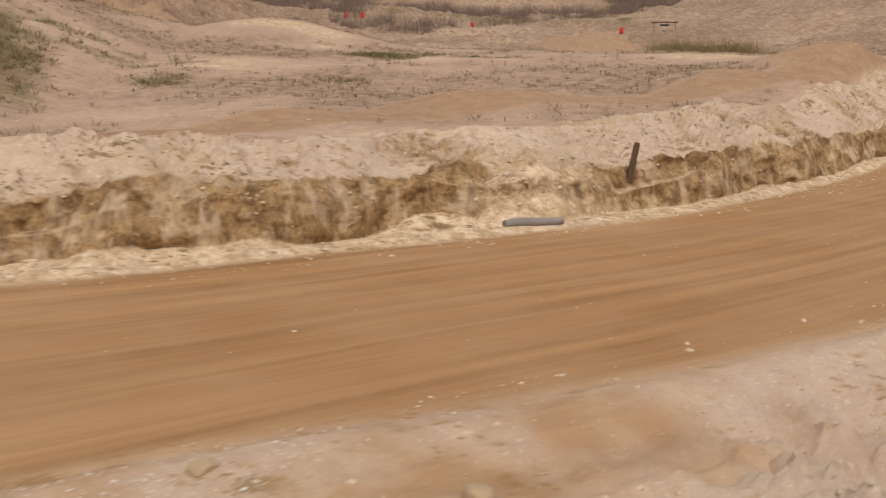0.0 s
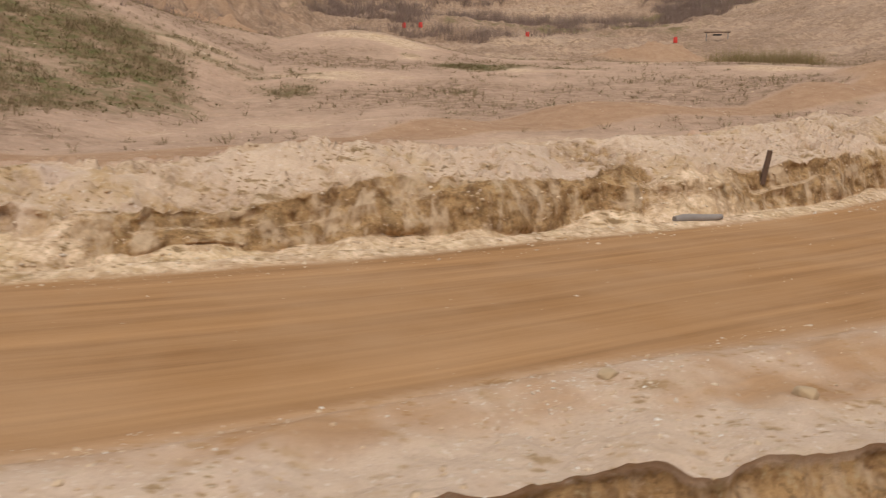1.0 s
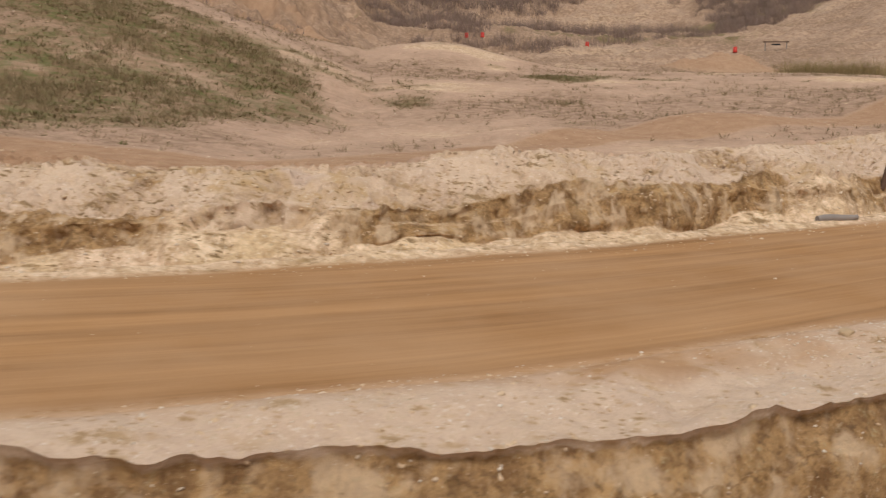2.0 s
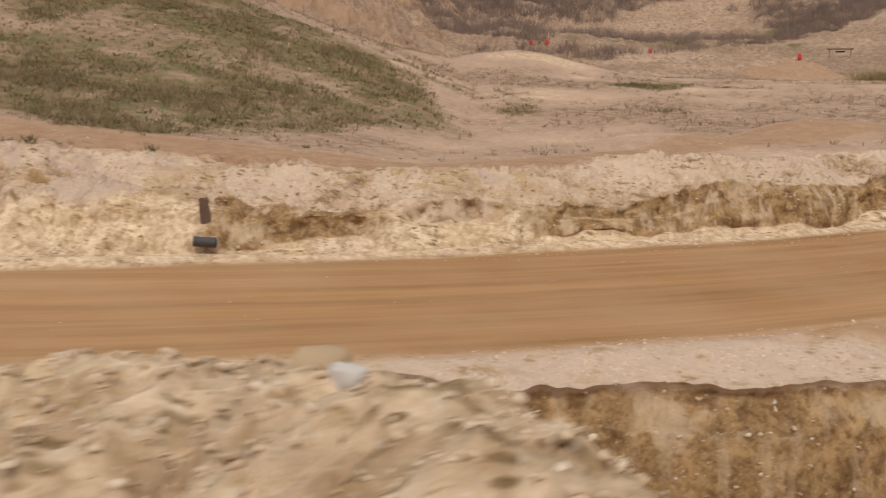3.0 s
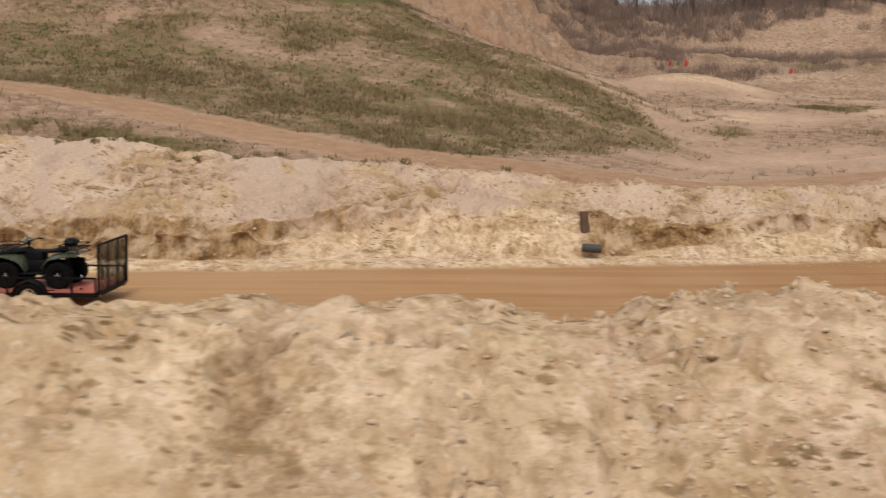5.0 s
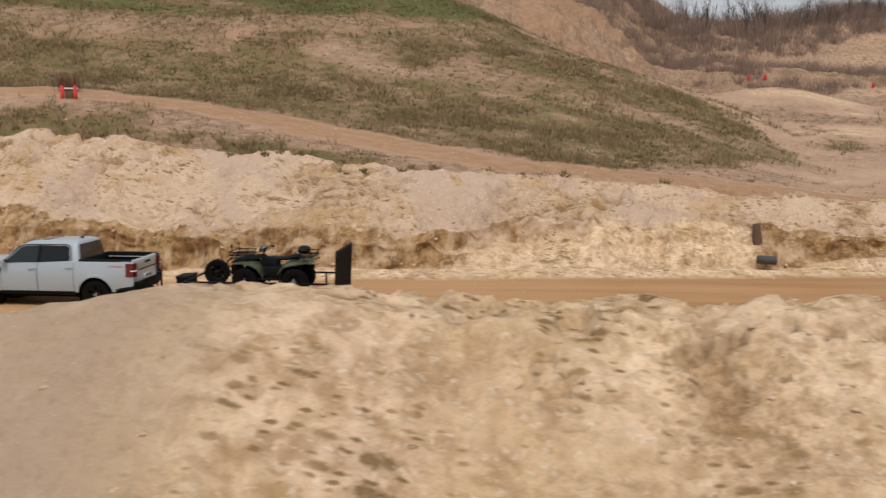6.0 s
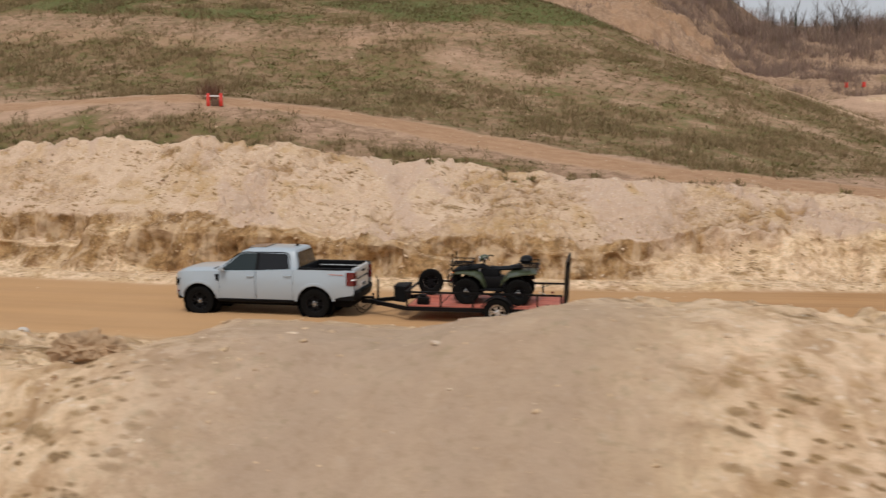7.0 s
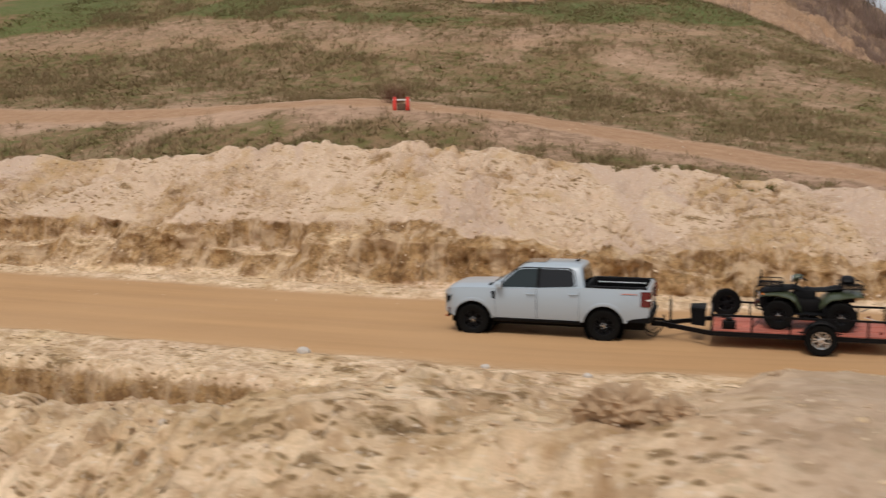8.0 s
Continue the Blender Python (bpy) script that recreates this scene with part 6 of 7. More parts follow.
# ---- quad bike on the deck: front along +X, base between its axles ----
def quad_bike(m):
    root = thing("quad_bike", "olive green and black four-wheel quad bike strapped to the trailer deck", "quad bike", m)
    ax, r, tr = 0.65, 0.325, 0.44
    for a in (ax, -ax):
        for s in (1, -1):
            half = 0.115 if a > 0 else 0.14
            w = tyre(root, "wheel", a, s * tr, r - 0.01, r, half, 0.155, s, 20, 36)
            spoked_rim(w, 0.157, half, s, 5, rim_mat, 0.35)
            hub_nuts(w, 0.045, s * half * 0.62, s, 4, silver_mat)
    bm = fresh()
    add_box(bm, -0.72, 0.72, -0.2, 0.2, 0.30, 0.62, 0.06)
    add_box(bm, -0.25, 0.35, -0.26, 0.26, 0.30, 0.66, 0.06)
    for a in (ax, -ax):
        add_tube(bm, [(a, -tr + 0.05, r), (a, tr - 0.05, r)], 0.03, 8)
        for s in (1, -1):
            add_tube(bm, [(a - 0.12, s * 0.2, 0.36), (a, s * (tr - 0.1), r - 0.02), (a + 0.12, s * 0.2, 0.36)], 0.018, 6)
            add_tube(bm, [(a * 0.88, s * 0.3, 0.36), (a * 0.82, s * 0.22, 0.72)], 0.03, 8)
    part("chassis", bm, steel_mat, root)
    bm = fresh()
    bm.free()
    for s in (1, -1):
        bm = fresh()
        add_box(bm, -0.3, 0.32, min(s * 0.24, s * 0.5), max(s * 0.24, s * 0.5), 0.33, 0.37, 0.012)
        add_box(bm, -0.33, -0.27, min(s * 0.3, s * 0.54), max(s * 0.3, s * 0.54), 0.33, 0.55, 0.012)
        part("footrest", bm, trim_mat, root)

    def fender(name, sections, material, label=""):
        bm = fresh()
        rings = []
        for x, half, z, drop in sections:
            upper = [Vector((x, half * t, z - drop * abs(t) ** 3.2)) for t in [k / 8 for k in range(-8, 9)]]
            rings.append(upper + [v - Vector((0, 0, 0.025)) for v in reversed(upper)])
        add_loft(bm, rings)
        return part(name, bm, material, root, label)

    fender("front_fender", [(1.02, 0.36, 0.74, 0.04), (0.95, 0.47, 0.80, 0.05), (0.7, 0.545, 0.83, 0.06), (0.45, 0.555, 0.82, 0.10), (0.30, 0.53, 0.74, 0.12), (0.22, 0.50, 0.62, 0.14), (0.17, 0.48, 0.48, 0.1)], olive_mat, "olive green front fender")
    fender("rear_fender", [(-0.20, 0.46, 0.58, 0.1), (-0.28, 0.49, 0.70, 0.12), (-0.42, 0.53, 0.80, 0.1), (-0.70, 0.56, 0.84, 0.08), (-0.98, 0.55, 0.85, 0.05), (-1.10, 0.5, 0.83, 0.04)], olive_mat, "olive green rear fender")
    fender("front_cover", [(1.05, 0.30, 0.72, 0.03), (0.98, 0.36, 0.84, 0.04), (0.7, 0.40, 0.90, 0.05), (0.45, 0.30, 0.93, 0.06), (0.28, 0.20, 0.95, 0.06), (0.1, 0.17, 0.86, 0.08)], trim_mat)
    bm = fresh()
    rings = []
    for x, half, z, tall in ((0.16, 0.10, 0.80, 0.06), (0.08, 0.15, 0.80, 0.11), (-0.1, 0.17, 0.79, 0.10), (-0.35, 0.19, 0.80, 0.11), (-0.55, 0.19, 0.82, 0.14), (-0.66, 0.16, 0.83, 0.12), (-0.7, 0.1, 0.84, 0.07)):
        rings.append([Vector((x, half * math.cos(t) * (1 if math.sin(t) < 0 else 1), z + tall * (math.sin(t) * 0.5 + 0.5))) for t in [2 * math.pi * k / 14 for k in range(14)]])
    add_loft(bm, rings)
    part("seat", bm, seat_mat, root, "long black vinyl seat")
    bm = fresh()
    add_box(bm, -0.15, 0.34, -0.19, 0.19, 0.55, 0.86, 0.07)
    part("side_cover", bm, trim_mat, root)
    # front face: guard, lamps
    bm = fresh()
    add_box(bm, 0.88, 1.06, -0.32, 0.32, 0.42, 0.80, 0.05)
    part("front_panel", bm, trim_mat, root)
    bm = fresh()
    for s in (1, -1):
        add_tube(bm, [(0.85, s * 0.22, 0.36), (1.10, s * 0.24, 0.40), (1.15, s * 0.30, 0.62), (1.12, s * 0.36, 0.80), (1.0, s * 0.38, 0.90)], 0.017, 8)
    for z, y in ((0.45, 0.25), (0.62, 0.30), (0.80, 0.36)):
        add_tube(bm, [(1.14 - 0.06 * abs(z - 0.62), -y, z), (1.14 - 0.06 * abs(z - 0.62), y, z)], 0.015, 8)
    part("front_guard", bm, steel_mat, root)
    for s in (1, -1):
        bm = fresh()
        add_box(bm, 1.03, 1.075, s * 0.24 - 0.055, s * 0.24 + 0.055, 0.68, 0.745, 0.015)
        part("headlight", bm, white_lamp_mat, root)
        bm = fresh()
        add_box(bm, 0.98, 1.02, s * 0.42 - 0.035, s * 0.42 + 0.035, 0.745, 0.785, 0.01)
        part("indicator", bm, amber_mat, root)
        bm = fresh()
        add_box(bm, -1.125, -1.09, s * 0.36 - 0.06, s * 0.36 + 0.06, 0.80, 0.845, 0.01)
        part("tail_lamp", bm, red_lamp_mat, root)

    def rack(x0, x1, z, half, name):
        bm = fresh()
        loop = smooth_outline([(x0, -half), (x1, -half), (x1, half), (x0, half)], 0.08, 4)
        add_tube(bm, [(a, b, z) for a, b in loop], 0.013, 8, closed=True)
        add_tube(bm, [(a, b, z + 0.085) for a, b in loop], 0.012, 8, closed=True)
        for k in range(5):
            y = -half + 2 * half * (k + 0.5) / 5
            add_tube(bm, [(x0, y, z), (x1, y, z)], 0.009, 6)
        for x in (x0 + 0.05, x1 - 0.05, (x0 + x1) / 2):
            for s in (1, -1):
                add_tube(bm, [(x, s * half, z), (x, s * half, z + 0.085)], 0.01, 6)
                add_tube(bm, [(x, s * half * 0.7, z - 0.09), (x, s * half * 0.7, z)], 0.012, 6)
        return part(name, bm, steel_mat, root)

    rack(0.55, 1.08, 0.945, 0.40, "front_rack")
    rack(-1.12, -0.62, 0.935, 0.42, "rear_rack")
    for s in (1, -1):
        bm = fresh()
        add_tube(bm, [(1.02, s * 0.3, 1.03), (1.02, s * 0.3, 1.14)], 0.012, 6)
        add_tube(bm, [(1.02, s * 0.3 - 0.04, 1.22), (1.02, s * 0.3 - 0.03, 1.14), (1.02, s * 0.3 + 0.03, 1.14), (1.02, s * 0.3 + 0.04, 1.22)], 0.012, 6)
        part("rack_holder", bm, rubber_mat, root)
    bm = fresh()
    rings = []
    for x, half, tall in ((-0.66, 0.14, 0.12), (-0.70, 0.22, 0.20), (-0.80, 0.24, 0.23), (-0.90, 0.22, 0.20), (-0.95, 0.14, 0.12)):
        rings.append([Vector((x, half * math.cos(t), 1.07 + tall * 0.5 * math.sin(t))) for t in [2 * math.pi * k / 14 for k in range(14)]])
    add_loft(bm, rings)
    part("back_pad", bm, seat_mat, root, "rounded black back pad on the rear rack")
    # handlebar and pod
    bm = fresh()
    add_tube(bm, [(0.30, 0, 0.86), (0.24, 0, 1.06)], 0.03, 8)
    add_tube(bm, [(0.10, 0.40, 1.10), (0.16, 0.28, 1.13), (0.24, 0.1, 1.08), (0.24, -0.1, 1.08), (0.16, -0.28, 1.13), (0.10, -0.40, 1.10)], 0.013, 8)
    bar = part("handlebar", bm, steel_mat, root)
    for s in (1, -1):
        bm = fresh()
        add_tube(bm, [(0.14, s * 0.29, 1.127), (0.09, s * 0.42, 1.097)], 0.019, 8)
        part("grip", bm, rubber_mat, bar)
        bm = fresh()
        add_tube(bm, [(0.19, s * 0.24, 1.13), (0.21, s * 0.28, 1.12), (0.17, s * 0.40, 1.10)], 0.007, 6)
        part("brake_lever", bm, chrome_mat, bar)
    bm = fresh()
    add_loft(bm, [[Vector((x, half * math.cos(t), z + tall * math.sin(t))) for t in [2 * math.pi * k / 12 for k in range(12)]] for x, half, z, tall in ((0.15, 0.07, 1.12, 0.03), (0.22, 0.11, 1.13, 0.06), (0.30, 0.115, 1.10, 0.085), (0.36, 0.10, 1.07, 0.08))])
    pod = part("light_pod", bm, olive_mat, bar)
    bm = fresh()
    add_lathe(bm, [(0.085, 0.355), (0.085, 0.37), (0.06, 0.385), (0.005, 0.39)], (0, 0, 1.07), "X", 18)
    part("pod_lens", bm, white_lamp_mat, pod)
    bm = fresh()
    add_box(bm, 0.98, 1.13, -0.09, 0.09, 0.50, 0.58, 0.02)
    add_tube(bm, [(1.14, 0, 0.52), (1.16, 0, 0.40)], 0.012, 6)
    part("winch", bm, red_lamp_mat, root)
    bm = fresh()
    add_tube(bm, [(-0.6, -0.28, 0.55), (-1.0, -0.28, 0.6)], 0.06, 10)
    part("silencer", bm, steel_mat, root)
    return root


quad_bike(TRAILER_POSE @ pose(0.2, 0.02, 0.418, 0, 0, 0))

# ---- posts, log, pipe, rocks, course markers ----
wood_mat = plain("weathered_dark_wood", (0.12, 0.068, 0.042), 0.9, 0.0, 0.4, 10, 0.01)
grey_wood_mat = plain("bleached_grey_wood", (0.24, 0.20, 0.17), 0.85, 0.0, 0.25, 10, 0.01)
pipe_mat = plain("dusty_black_pipe", (0.05, 0.045, 0.042), 0.7, 0.0, 0.3, 10, 0.002)
marker_mat = plain("faded_red_plastic", (0.62, 0.035, 0.02), 0.5, 0.0, 0.2, 6)
cloth_mat = plain("white_board", (0.75, 0.73, 0.7), 0.6, 0.0, 0.1, 6)


def stump(label, x, y, r, tall, lean, seed):
    rng = np.random.default_rng(seed)
    root = thing("wooden_post", label, "post", pose(x, y, height_at(x, y) - 0.15, lean[0], lean[1], 0), "posts in the berm")
    bm = fresh()
    rings = []
    for k in range(9):
        z = (tall + 0.15) * k / 8
        rings.append([Vector((math.cos(t) * r * f, math.sin(t) * r * f * 0.85, z + (0.03 * math.sin(3 * t) * r / 0.12 if k == 8 else 0))) for t, f in ((2 * math.pi * i / 14, (1.12 - 0.2 * k / 8) * (1 + 0.1 * math.sin(5 * i + seed) + rng.uniform(-0.05, 0.05))) for i in range(14))])
    add_loft(bm, rings)
    part("post_body", bm, wood_mat, root)
    return root


stump("broken dark wooden post leaning out of the berm", 5.68, 31.0, 0.1, 1.05, (4, 10), 1)
stump("short dark wooden post standing on the cut bank", -22.76, 14.98, 0.15, 0.72, (-3, -6), 2)

pipe = thing("drain_pipe", "short black corrugated drain pipe poking from the bank", "pipe", pose(-22.5, 14.08, 0.55, 0, 4, 8))
bm = fresh()
prof = [(0.14 + 0.012 * (k % 2), -0.32 + 0.046 * k) for k in range(15)] + [(0.125, 0.324), (0.125, -0.32)]
add_lathe(bm, prof, (0, 0, 0), "X", 20, close=True)
part("pipe_wall", bm, pipe_mat, pipe)

log = thing("weathered_log", "pale grey weathered log lying in the roadside ditch", "log", pose(2.3, 25.4, height_at(2.3, 25.4) + 0.06, 0, 0, 25))
bm = fresh()
add_loft(bm, [[Vector((-0.85 + 1.7 * k / 6, r * math.cos(t), r * math.sin(t) + 0.02 * math.sin(k))) for t in [2 * math.pi * i / 12 for i in range(12)]] for k, r in enumerate((0.11, 0.13, 0.125, 0.12, 0.115, 0.105, 0.085))])
part("trunk_piece", bm, grey_wood_mat, log)


def rock(label, x, y, size, seed, material, sink=0.3):
    rng = np.random.default_rng(seed)
    bm = fresh()
    bmesh.ops.create_icosphere(bm, subdivisions=3, radius=0.5)
    push = Vector(rng.uniform(-9, 9, 3))
    for v in bm.verts:
        n = noise.noise(v.co * 2.2 + push) * 0.28 + noise.noise(v.co * 5 + push) * 0.1
        v.co = v.co * (1 + n)
        for axis in (0, 1, 2):
            v.co[axis] = max(-0.42, min(0.42, v.co[axis]))
        v.co = Vector((v.co.x * size[0], v.co.y * size[1], v.co.z * size[2]))
    ob = part("rock", bm, material)
    ob.matrix_world = pose(x, y, height_at(x, y) + size[2] * (0.42 - sink), rng.uniform(-8, 8), rng.uniform(-8, 8), rng.uniform(0, 360))
    return tagged(ob, label, "rock", "loose rocks")


white_rock_mat = plain("whitish_limestone", (0.52, 0.46, 0.40), 0.9, 0.0, 0.15, 14, 0.01)
tan_rock_mat = plain("tan_sandstone", (0.42, 0.29, 0.165), 0.95, 0.0, 0.25, 10, 0.015)
grey_rock_mat = plain("grey_fieldstone", (0.24, 0.245, 0.27), 0.9, 0.0, 0.25, 12, 0.01)
rock("whitish angular rock on the crest of the sand heap", -13.72, -8.7, (0.24, 0.2, 0.17), 1, white_rock_mat)
rock("tan sandstone boulder on the crest of the sand heap", -13.95, -8.35, (0.4, 0.34, 0.27), 2, tan_rock_mat)
soil_clod_mat = plain("dry_brown_soil", (0.40, 0.265, 0.155), 0.95, 0.0, 0.4, 12, 0.03)


def soil_lump(label, x, y, wide, tall, seed):
    """A heap of crumbled soil with a broken, pitted outline."""
    rng = np.random.default_rng(seed)
    bm = fresh()
    bmesh.ops.create_icosphere(bm, subdivisions=5, radius=0.5)
    push = Vector(rng.uniform(-9, 9, 3))
    for v in bm.verts:
        p = v.co.copy()
        n = 0.5 * noise.noise(p * 3.0 + push) + 0.34 * noise.noise(p * 7.0 + push) - 0.26 * abs(noise.noise(p * 13.0 + push)) + 0.08 * noise.noise(p * 26.0 + push)
        v.co = Vector((p.x * wide, p.y * wide * 0.8, p.z * tall)) * (1 + n)
    ob = part("soil_lump", bm, soil_clod_mat)
    ob.matrix_world = pose(x, y, height_at(x, y) + tall * 0.12)
    return tagged(ob, label, "soil lump", "loose rocks")


soil_lump("crumbling dark brown soil lump on the sand heap", -35.75, -13.3, 0.66, 0.5, 12)
soil_lump("small crumbling brown lump of soil beside a larger one", -35.25, -13.5, 0.34, 0.28, 13)
rock("flat whitish rock beside the road edge", -45.0, -3.6, (0.32, 0.26, 0.2), 3, white_rock_mat)
rock("small whitish rock at the near road edge", -41.1, -3.0, (0.22, 0.18, 0.14), 4, white_rock_mat)
rock("small whitish rock at the near road edge", -38.9, -3.2, (0.2, 0.17, 0.13), 5, white_rock_mat)
rock("pale flat rock in the roadside gravel", -2.4, 9.6, (0.36, 0.26, 0.16), 6, tan_rock_mat)
rock("pale rock in the roadside gravel", 0.35, 9.3, (0.4, 0.3, 0.24), 7, tan_rock_mat)
rock("grey fieldstone in the sand heap", -14.6, -11.3, (0.13, 0.12, 0.1), 8, grey_rock_mat)
rock("grey fieldstone in the sand heap", -15.9, -11.6, (0.11, 0.1, 0.09), 9, grey_rock_mat)
for k, (x, y, size, mat) in enumerate(((-13.9, -11.0, 0.16, grey_rock_mat), (-13.3, -10.9, 0.12, grey_rock_mat), (-15.2, -10.3, 0.15, white_rock_mat), (-15.3, -11.0, 0.12, white_rock_mat), (-15.5, -9.2, 0.2, white_rock_mat), (-17.4, -11.2, 0.16, white_rock_mat), (-14.1, -11.7, 0.12, grey_rock_mat))):
    rock("small whitish stone in the sand heap" if mat is white_rock_mat else "blue-grey fieldstone in the sand heap", x, y, (size * 0.62, size * 0.5, size * 0.42), 20 + k, mat)


def course_gate(x, y, turn):
    """Two red barrels with a white plank between them."""
    root = thing("course_barrier", "red barrier with a white plank beside the dirt track", "barrier", pose(x, y, height_at(x, y), 0, 0, turn), "course markers")
    for s in (1, -1):
        bm = fresh()
        add_lathe(bm, [(0.15, 0.0), (0.17, 0.03), (0.16, 0.3), (0.175, 0.32), (0.16, 0.34), (0.155, 0.85), (0.12, 0.9), (0.01, 0.9)], (s * 0.55, 0, 0), "Z", 18)
        part("barrel", bm, marker_mat, root)
    bm = fresh()
    add_box(bm, -0.75, 0.75, -0.03, 0.03, 0.66, 0.76, 0.01)
    part("plank", bm, cloth_mat, root)
    bm = fresh()
    add_box(bm, -0.35, 0.35, 0.05, 0.35, 0.0, 0.45, 0.03)
    part("support_block", bm, wood_mat, root)
    return root


dead = thing("dead_bush", "dry red-brown bush beside the course barrier", "bush", pose(-57.9, 26.4, height_at(-57.9, 26.4)))
bush_mat = plain("dry_russet_twigs", (0.17, 0.085, 0.05), 0.9, 0.0, 0.3, 8)
rng = np.random.default_rng(31)
bm = fresh()
for k in range(420):
    a, lean, tall = rng.uniform(0, 6.28), abs(rng.normal(0, 0.5)), rng.uniform(0.3, 1.5)
    way = Vector((math.cos(a) * math.sin(lean), math.sin(a) * math.sin(lean), math.cos(lean)))
    foot = Vector((rng.normal(0, 0.3), rng.normal(0, 0.25), -0.05)) + way * rng.uniform(0, 0.5)
    side = Vector((-math.sin(a), math.cos(a), rng.uniform(-0.5, 0.5))) * rng.uniform(0.006, 0.02)
    bm.faces.new([bm.verts.new(v) for v in (foot - side, foot + side, foot + way * tall * 0.7 + Vector(rng.normal(0, 0.08, 3)))])
part("twigs", bm, bush_mat, dead, smooth=False)
barrier = course_gate(-56.7, 24.7, 20)
barrier.scale = (0.6, 0.6, 0.75)


def marker(x, y, tall, label):
    root = thing("course_marker", label, "marker", pose(x, y, height_at(x, y), 0, 0, 15), "course markers")
    bm = fresh()
    add_lathe(bm, [(0.34, 0.0), (0.37, 0.08), (0.33, tall * 0.45), (0.36, tall * 0.5), (0.33, tall * 0.55), (0.31, tall * 0.95), (0.25, tall), (0.01, tall)], (0, 0, 0), "Z", 18)
    part("drum", bm, marker_mat, root)
    return root


marker(-17.2, 184.5, 0.95, "faded red plastic drum marker on the far bank")
marker(-14.2, 184.0, 0.95, "faded red plastic drum marker on the far bank")
marker(5.2, 184.0, 1.1, "faded red plastic drum marker on the far track")
marker(29.1, 169.4, 0.95, "red plastic drum marker behind the far dirt jump")


def start_frame(x, y):
    """A low timber frame: two posts, a flat beam and a dark board hung under it."""
    root = thing("timber_frame", "grey timber frame with a flat beam behind the far dirt jump", "frame", pose(x, y, height_at(x, y), 0, 0, -10))
    for s in (1, -1):
        bm = fresh()
        add_box(bm, s * 1.8 - 0.09, s * 1.8 + 0.09, -0.09, 0.09, -0.2, 1.75, 0.01)
        part("post", bm, grey_wood_mat, root)
    bm = fresh()
    add_box(bm, -2.2, 2.2, -0.35, 0.35, 1.75, 1.95, 0.02)
    part("beam", bm, wood_mat, root)
    bm = fresh()
    add_box(bm, -0.75, 0.75, -0.03, 0.03, 1.25, 1.55, 0.01)
    part("board", bm, pipe_mat, root)
    return root


start_frame(37.5, 176.0)


# ---- bare trees on the skyline ----
bark_mat = plain("grey_brown_bark", (0.12, 0.09, 0.07), 0.9, 0.0, 0.3, 3, 0.02)


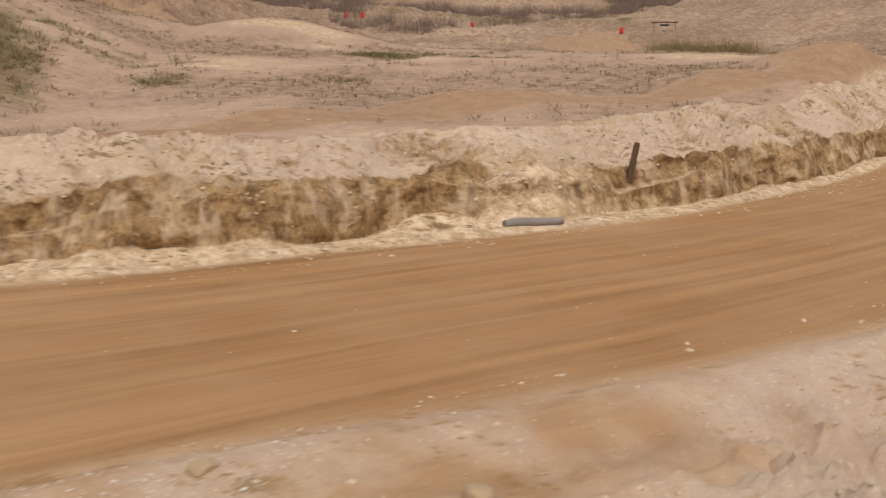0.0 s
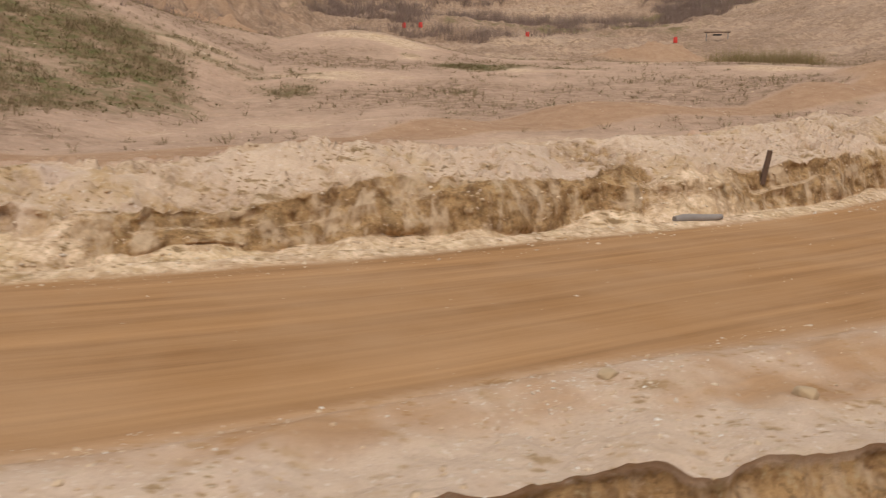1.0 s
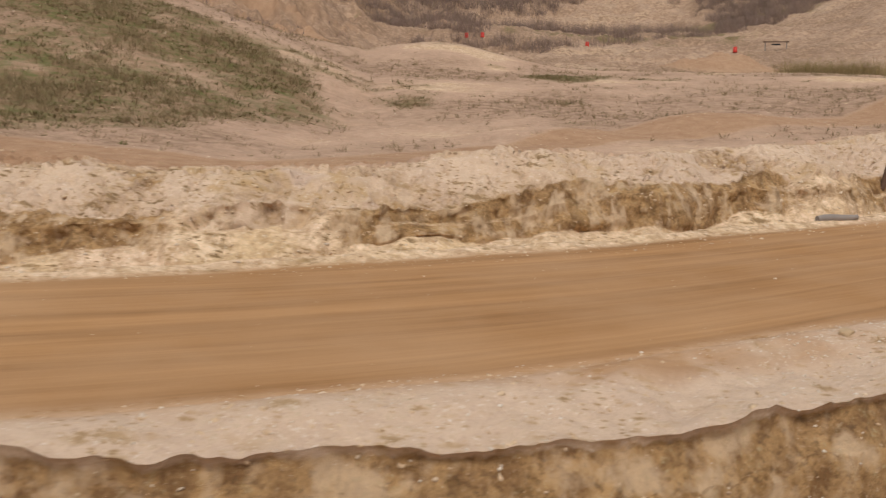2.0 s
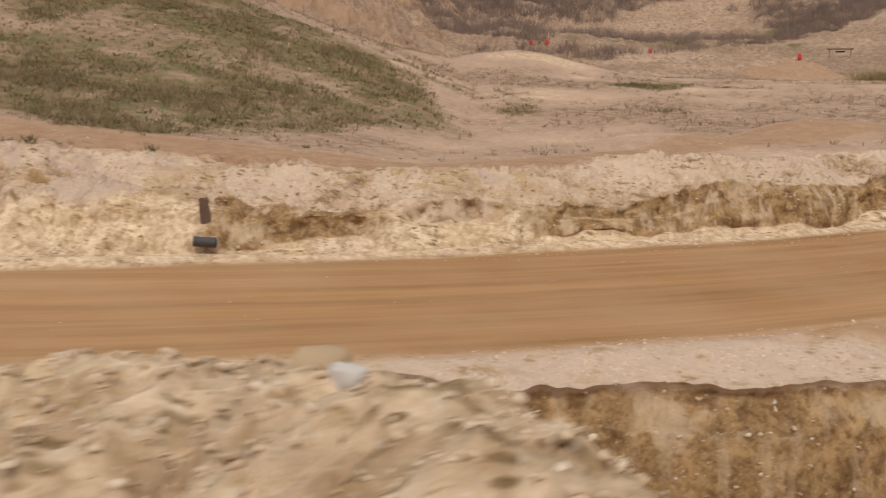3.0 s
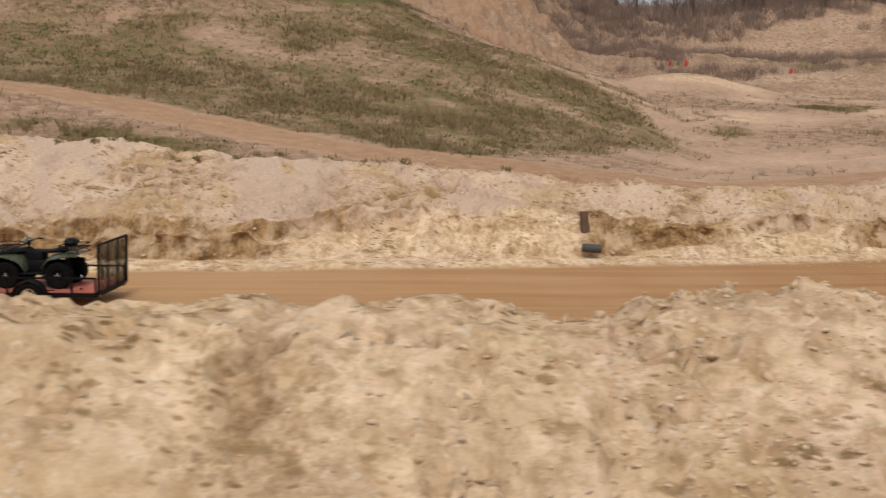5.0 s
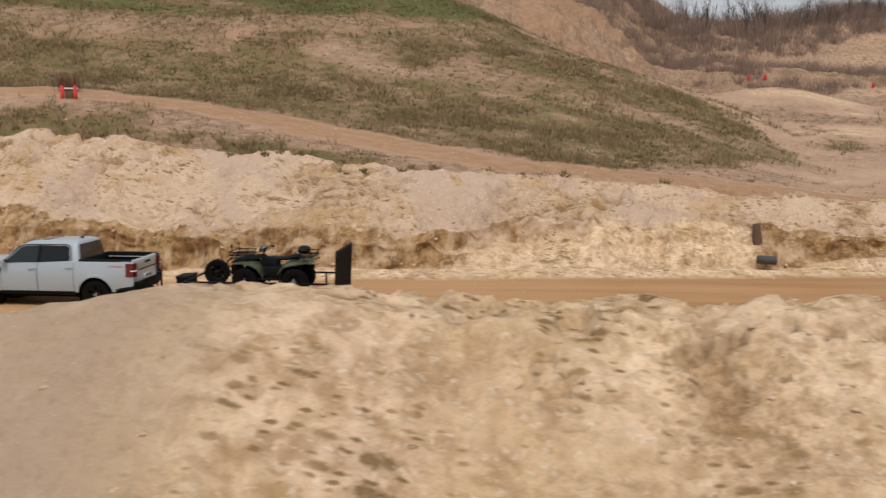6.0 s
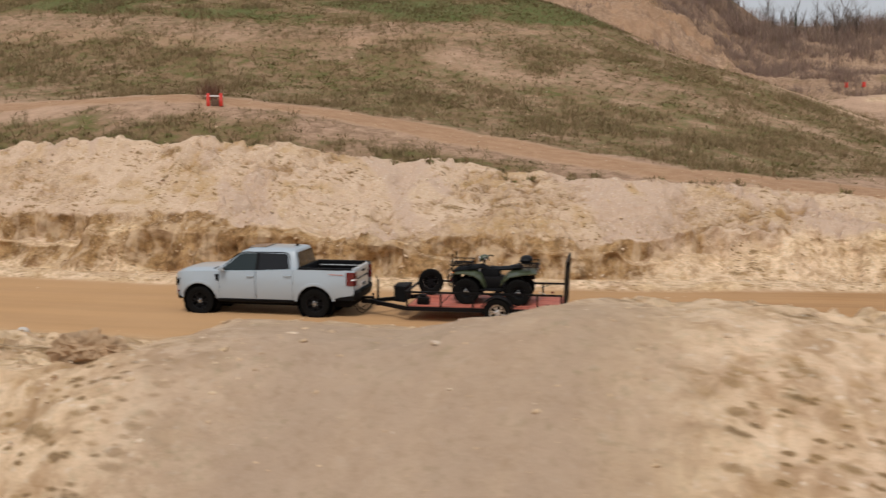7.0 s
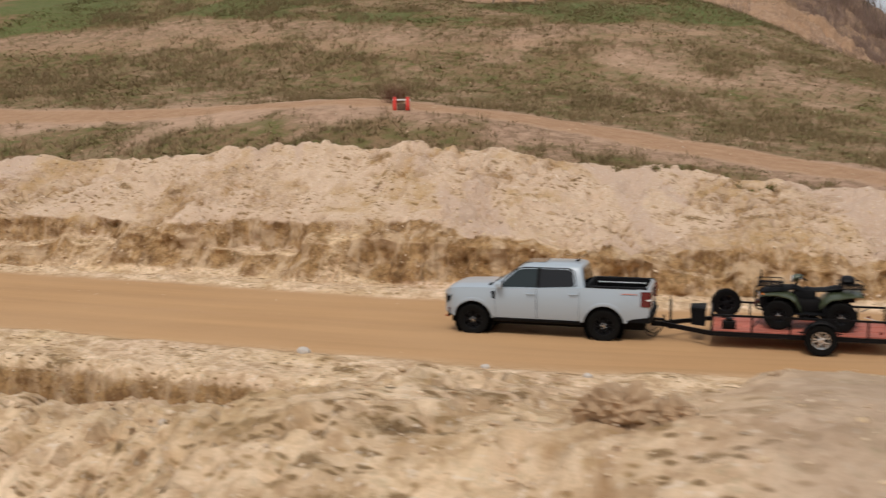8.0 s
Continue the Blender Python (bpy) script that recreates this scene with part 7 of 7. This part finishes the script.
def bare_tree(x, y, tall, seed, label):
    rng = np.random.default_rng(seed)
    root = thing("bare_tree", label, "tree", pose(x, y, height_at(x, y) - 0.2), "bare trees on the ridge")
    trunk, crown = fresh(), fresh()

    def limb(bm, p, way, length, r, depth):
        pts, q = [p.copy()], p.copy()
        for k in range(4):
            way = (way + Vector(rng.normal(0, 0.13, 3)) + Vector((0, 0, 0.05))).normalized()
            q = q + way * length / 4
            pts.append(q.copy())
        rings, side = [], way.orthogonal().normalized()
        up = way.cross(side)
        for k, c in enumerate(pts):
            rr = r * (1 - 0.75 * k / 4)
            rings.append([c + (side * math.cos(t) + up * math.sin(t)) * rr for t in (0.0, 2.1, 4.2)] if depth else [c + (side * math.cos(t) + up * math.sin(t)) * rr for t in [k2 * 0.9 for k2 in range(7)]])
        add_loft(bm, rings)
        if depth < 4:
            count = 10 if depth == 0 else 3
            for k in range(count):
                c = pts[1 + (k * 3) // count + (1 if depth == 0 and k > 3 else 0)] if depth else pts[1 + k % 4]
                a = rng.uniform(0, 6.28)
                out = Vector((math.cos(a), math.sin(a), rng.uniform(0.35, 1.0))).normalized()
                limb(crown, c, (way * 0.6 + out * 0.8).normalized(), length * rng.uniform(0.45, 0.68), r * 0.5, depth + 1)

    limb(trunk, Vector((0, 0, 0)), Vector((0, 0, 1)), tall * 0.55, tall * 0.012 + 0.03, 0)
    part("trunk", trunk, bark_mat, root)
    part("crown", crown, bark_mat, root, "thin leafless branches", smooth=False)
    return root


kinds = [bare_tree(-42 + 11 * k, 294 + 4 * (k % 3), 8.0 + 1.3 * k, 40 + k, "leafless grey-brown tree on the far ridge") for k in range(5)]
rng = np.random.default_rng(99)
for k in range(120):
    x = -60 + 1.25 * k + rng.normal(0, 4)
    y = 288 + rng.uniform(0, 24)
    s = 0.35 + 0.75 * rng.random() ** 1.5
    t = copy_thing(kinds[k % 5], pose(x, y, height_at(x, y) - 0.2, 0, 0, rng.uniform(0, 360)))
    t.scale = (s, s, s)

for k in range(12):
    x, y = -104 + 3.6 * k + rng.uniform(-1.5, 1.5), 60 + rng.uniform(0, 9) + 0.25 * k
    s = rng.uniform(0.5, 0.9)
    t = copy_thing(kinds[k % 5], pose(x, y, height_at(x, y) - 0.2, 0, 0, rng.uniform(0, 360)))
    t.scale = (s, s, s)


def spruce(x, y, tall):
    rng = np.random.default_rng(5)
    root = thing("spruce_tree", "dark green spruce on the far ridge", "tree", pose(x, y, height_at(x, y)))
    bm = fresh()
    add_lathe(bm, [(0.2, 0), (0.12, tall * 0.5), (0.02, tall)], (0, 0, 0), "Z", 8)
    part("trunk", bm, bark_mat, root)
    bm = fresh()
    for k in range(420):
        h = rng.random() ** 0.8
        z = tall * (0.12 + 0.86 * h)
        a = rng.uniform(0, 6.28)
        reach = tall * 0.2 * (1.02 - h) * rng.uniform(0.5, 1.1)
        p = Vector((0, 0, z))
        q = Vector((math.cos(a) * reach, math.sin(a) * reach, z - reach * 0.35))
        s = Vector((-math.sin(a), math.cos(a), 0)) * 0.22
        bm.faces.new([bm.verts.new(v) for v in (p + Vector((0, 0, 0.12)), p * 0.4 + q * 0.6 + s, q, p * 0.4 + q * 0.6 - s)])
    part("crown", bm, plain("spruce_needles", (0.03, 0.05, 0.025), 0.8, 0, 0.3, 4), root, "dark green drooping boughs", smooth=False)


spruce(-25.6, 297.0, 6.5)
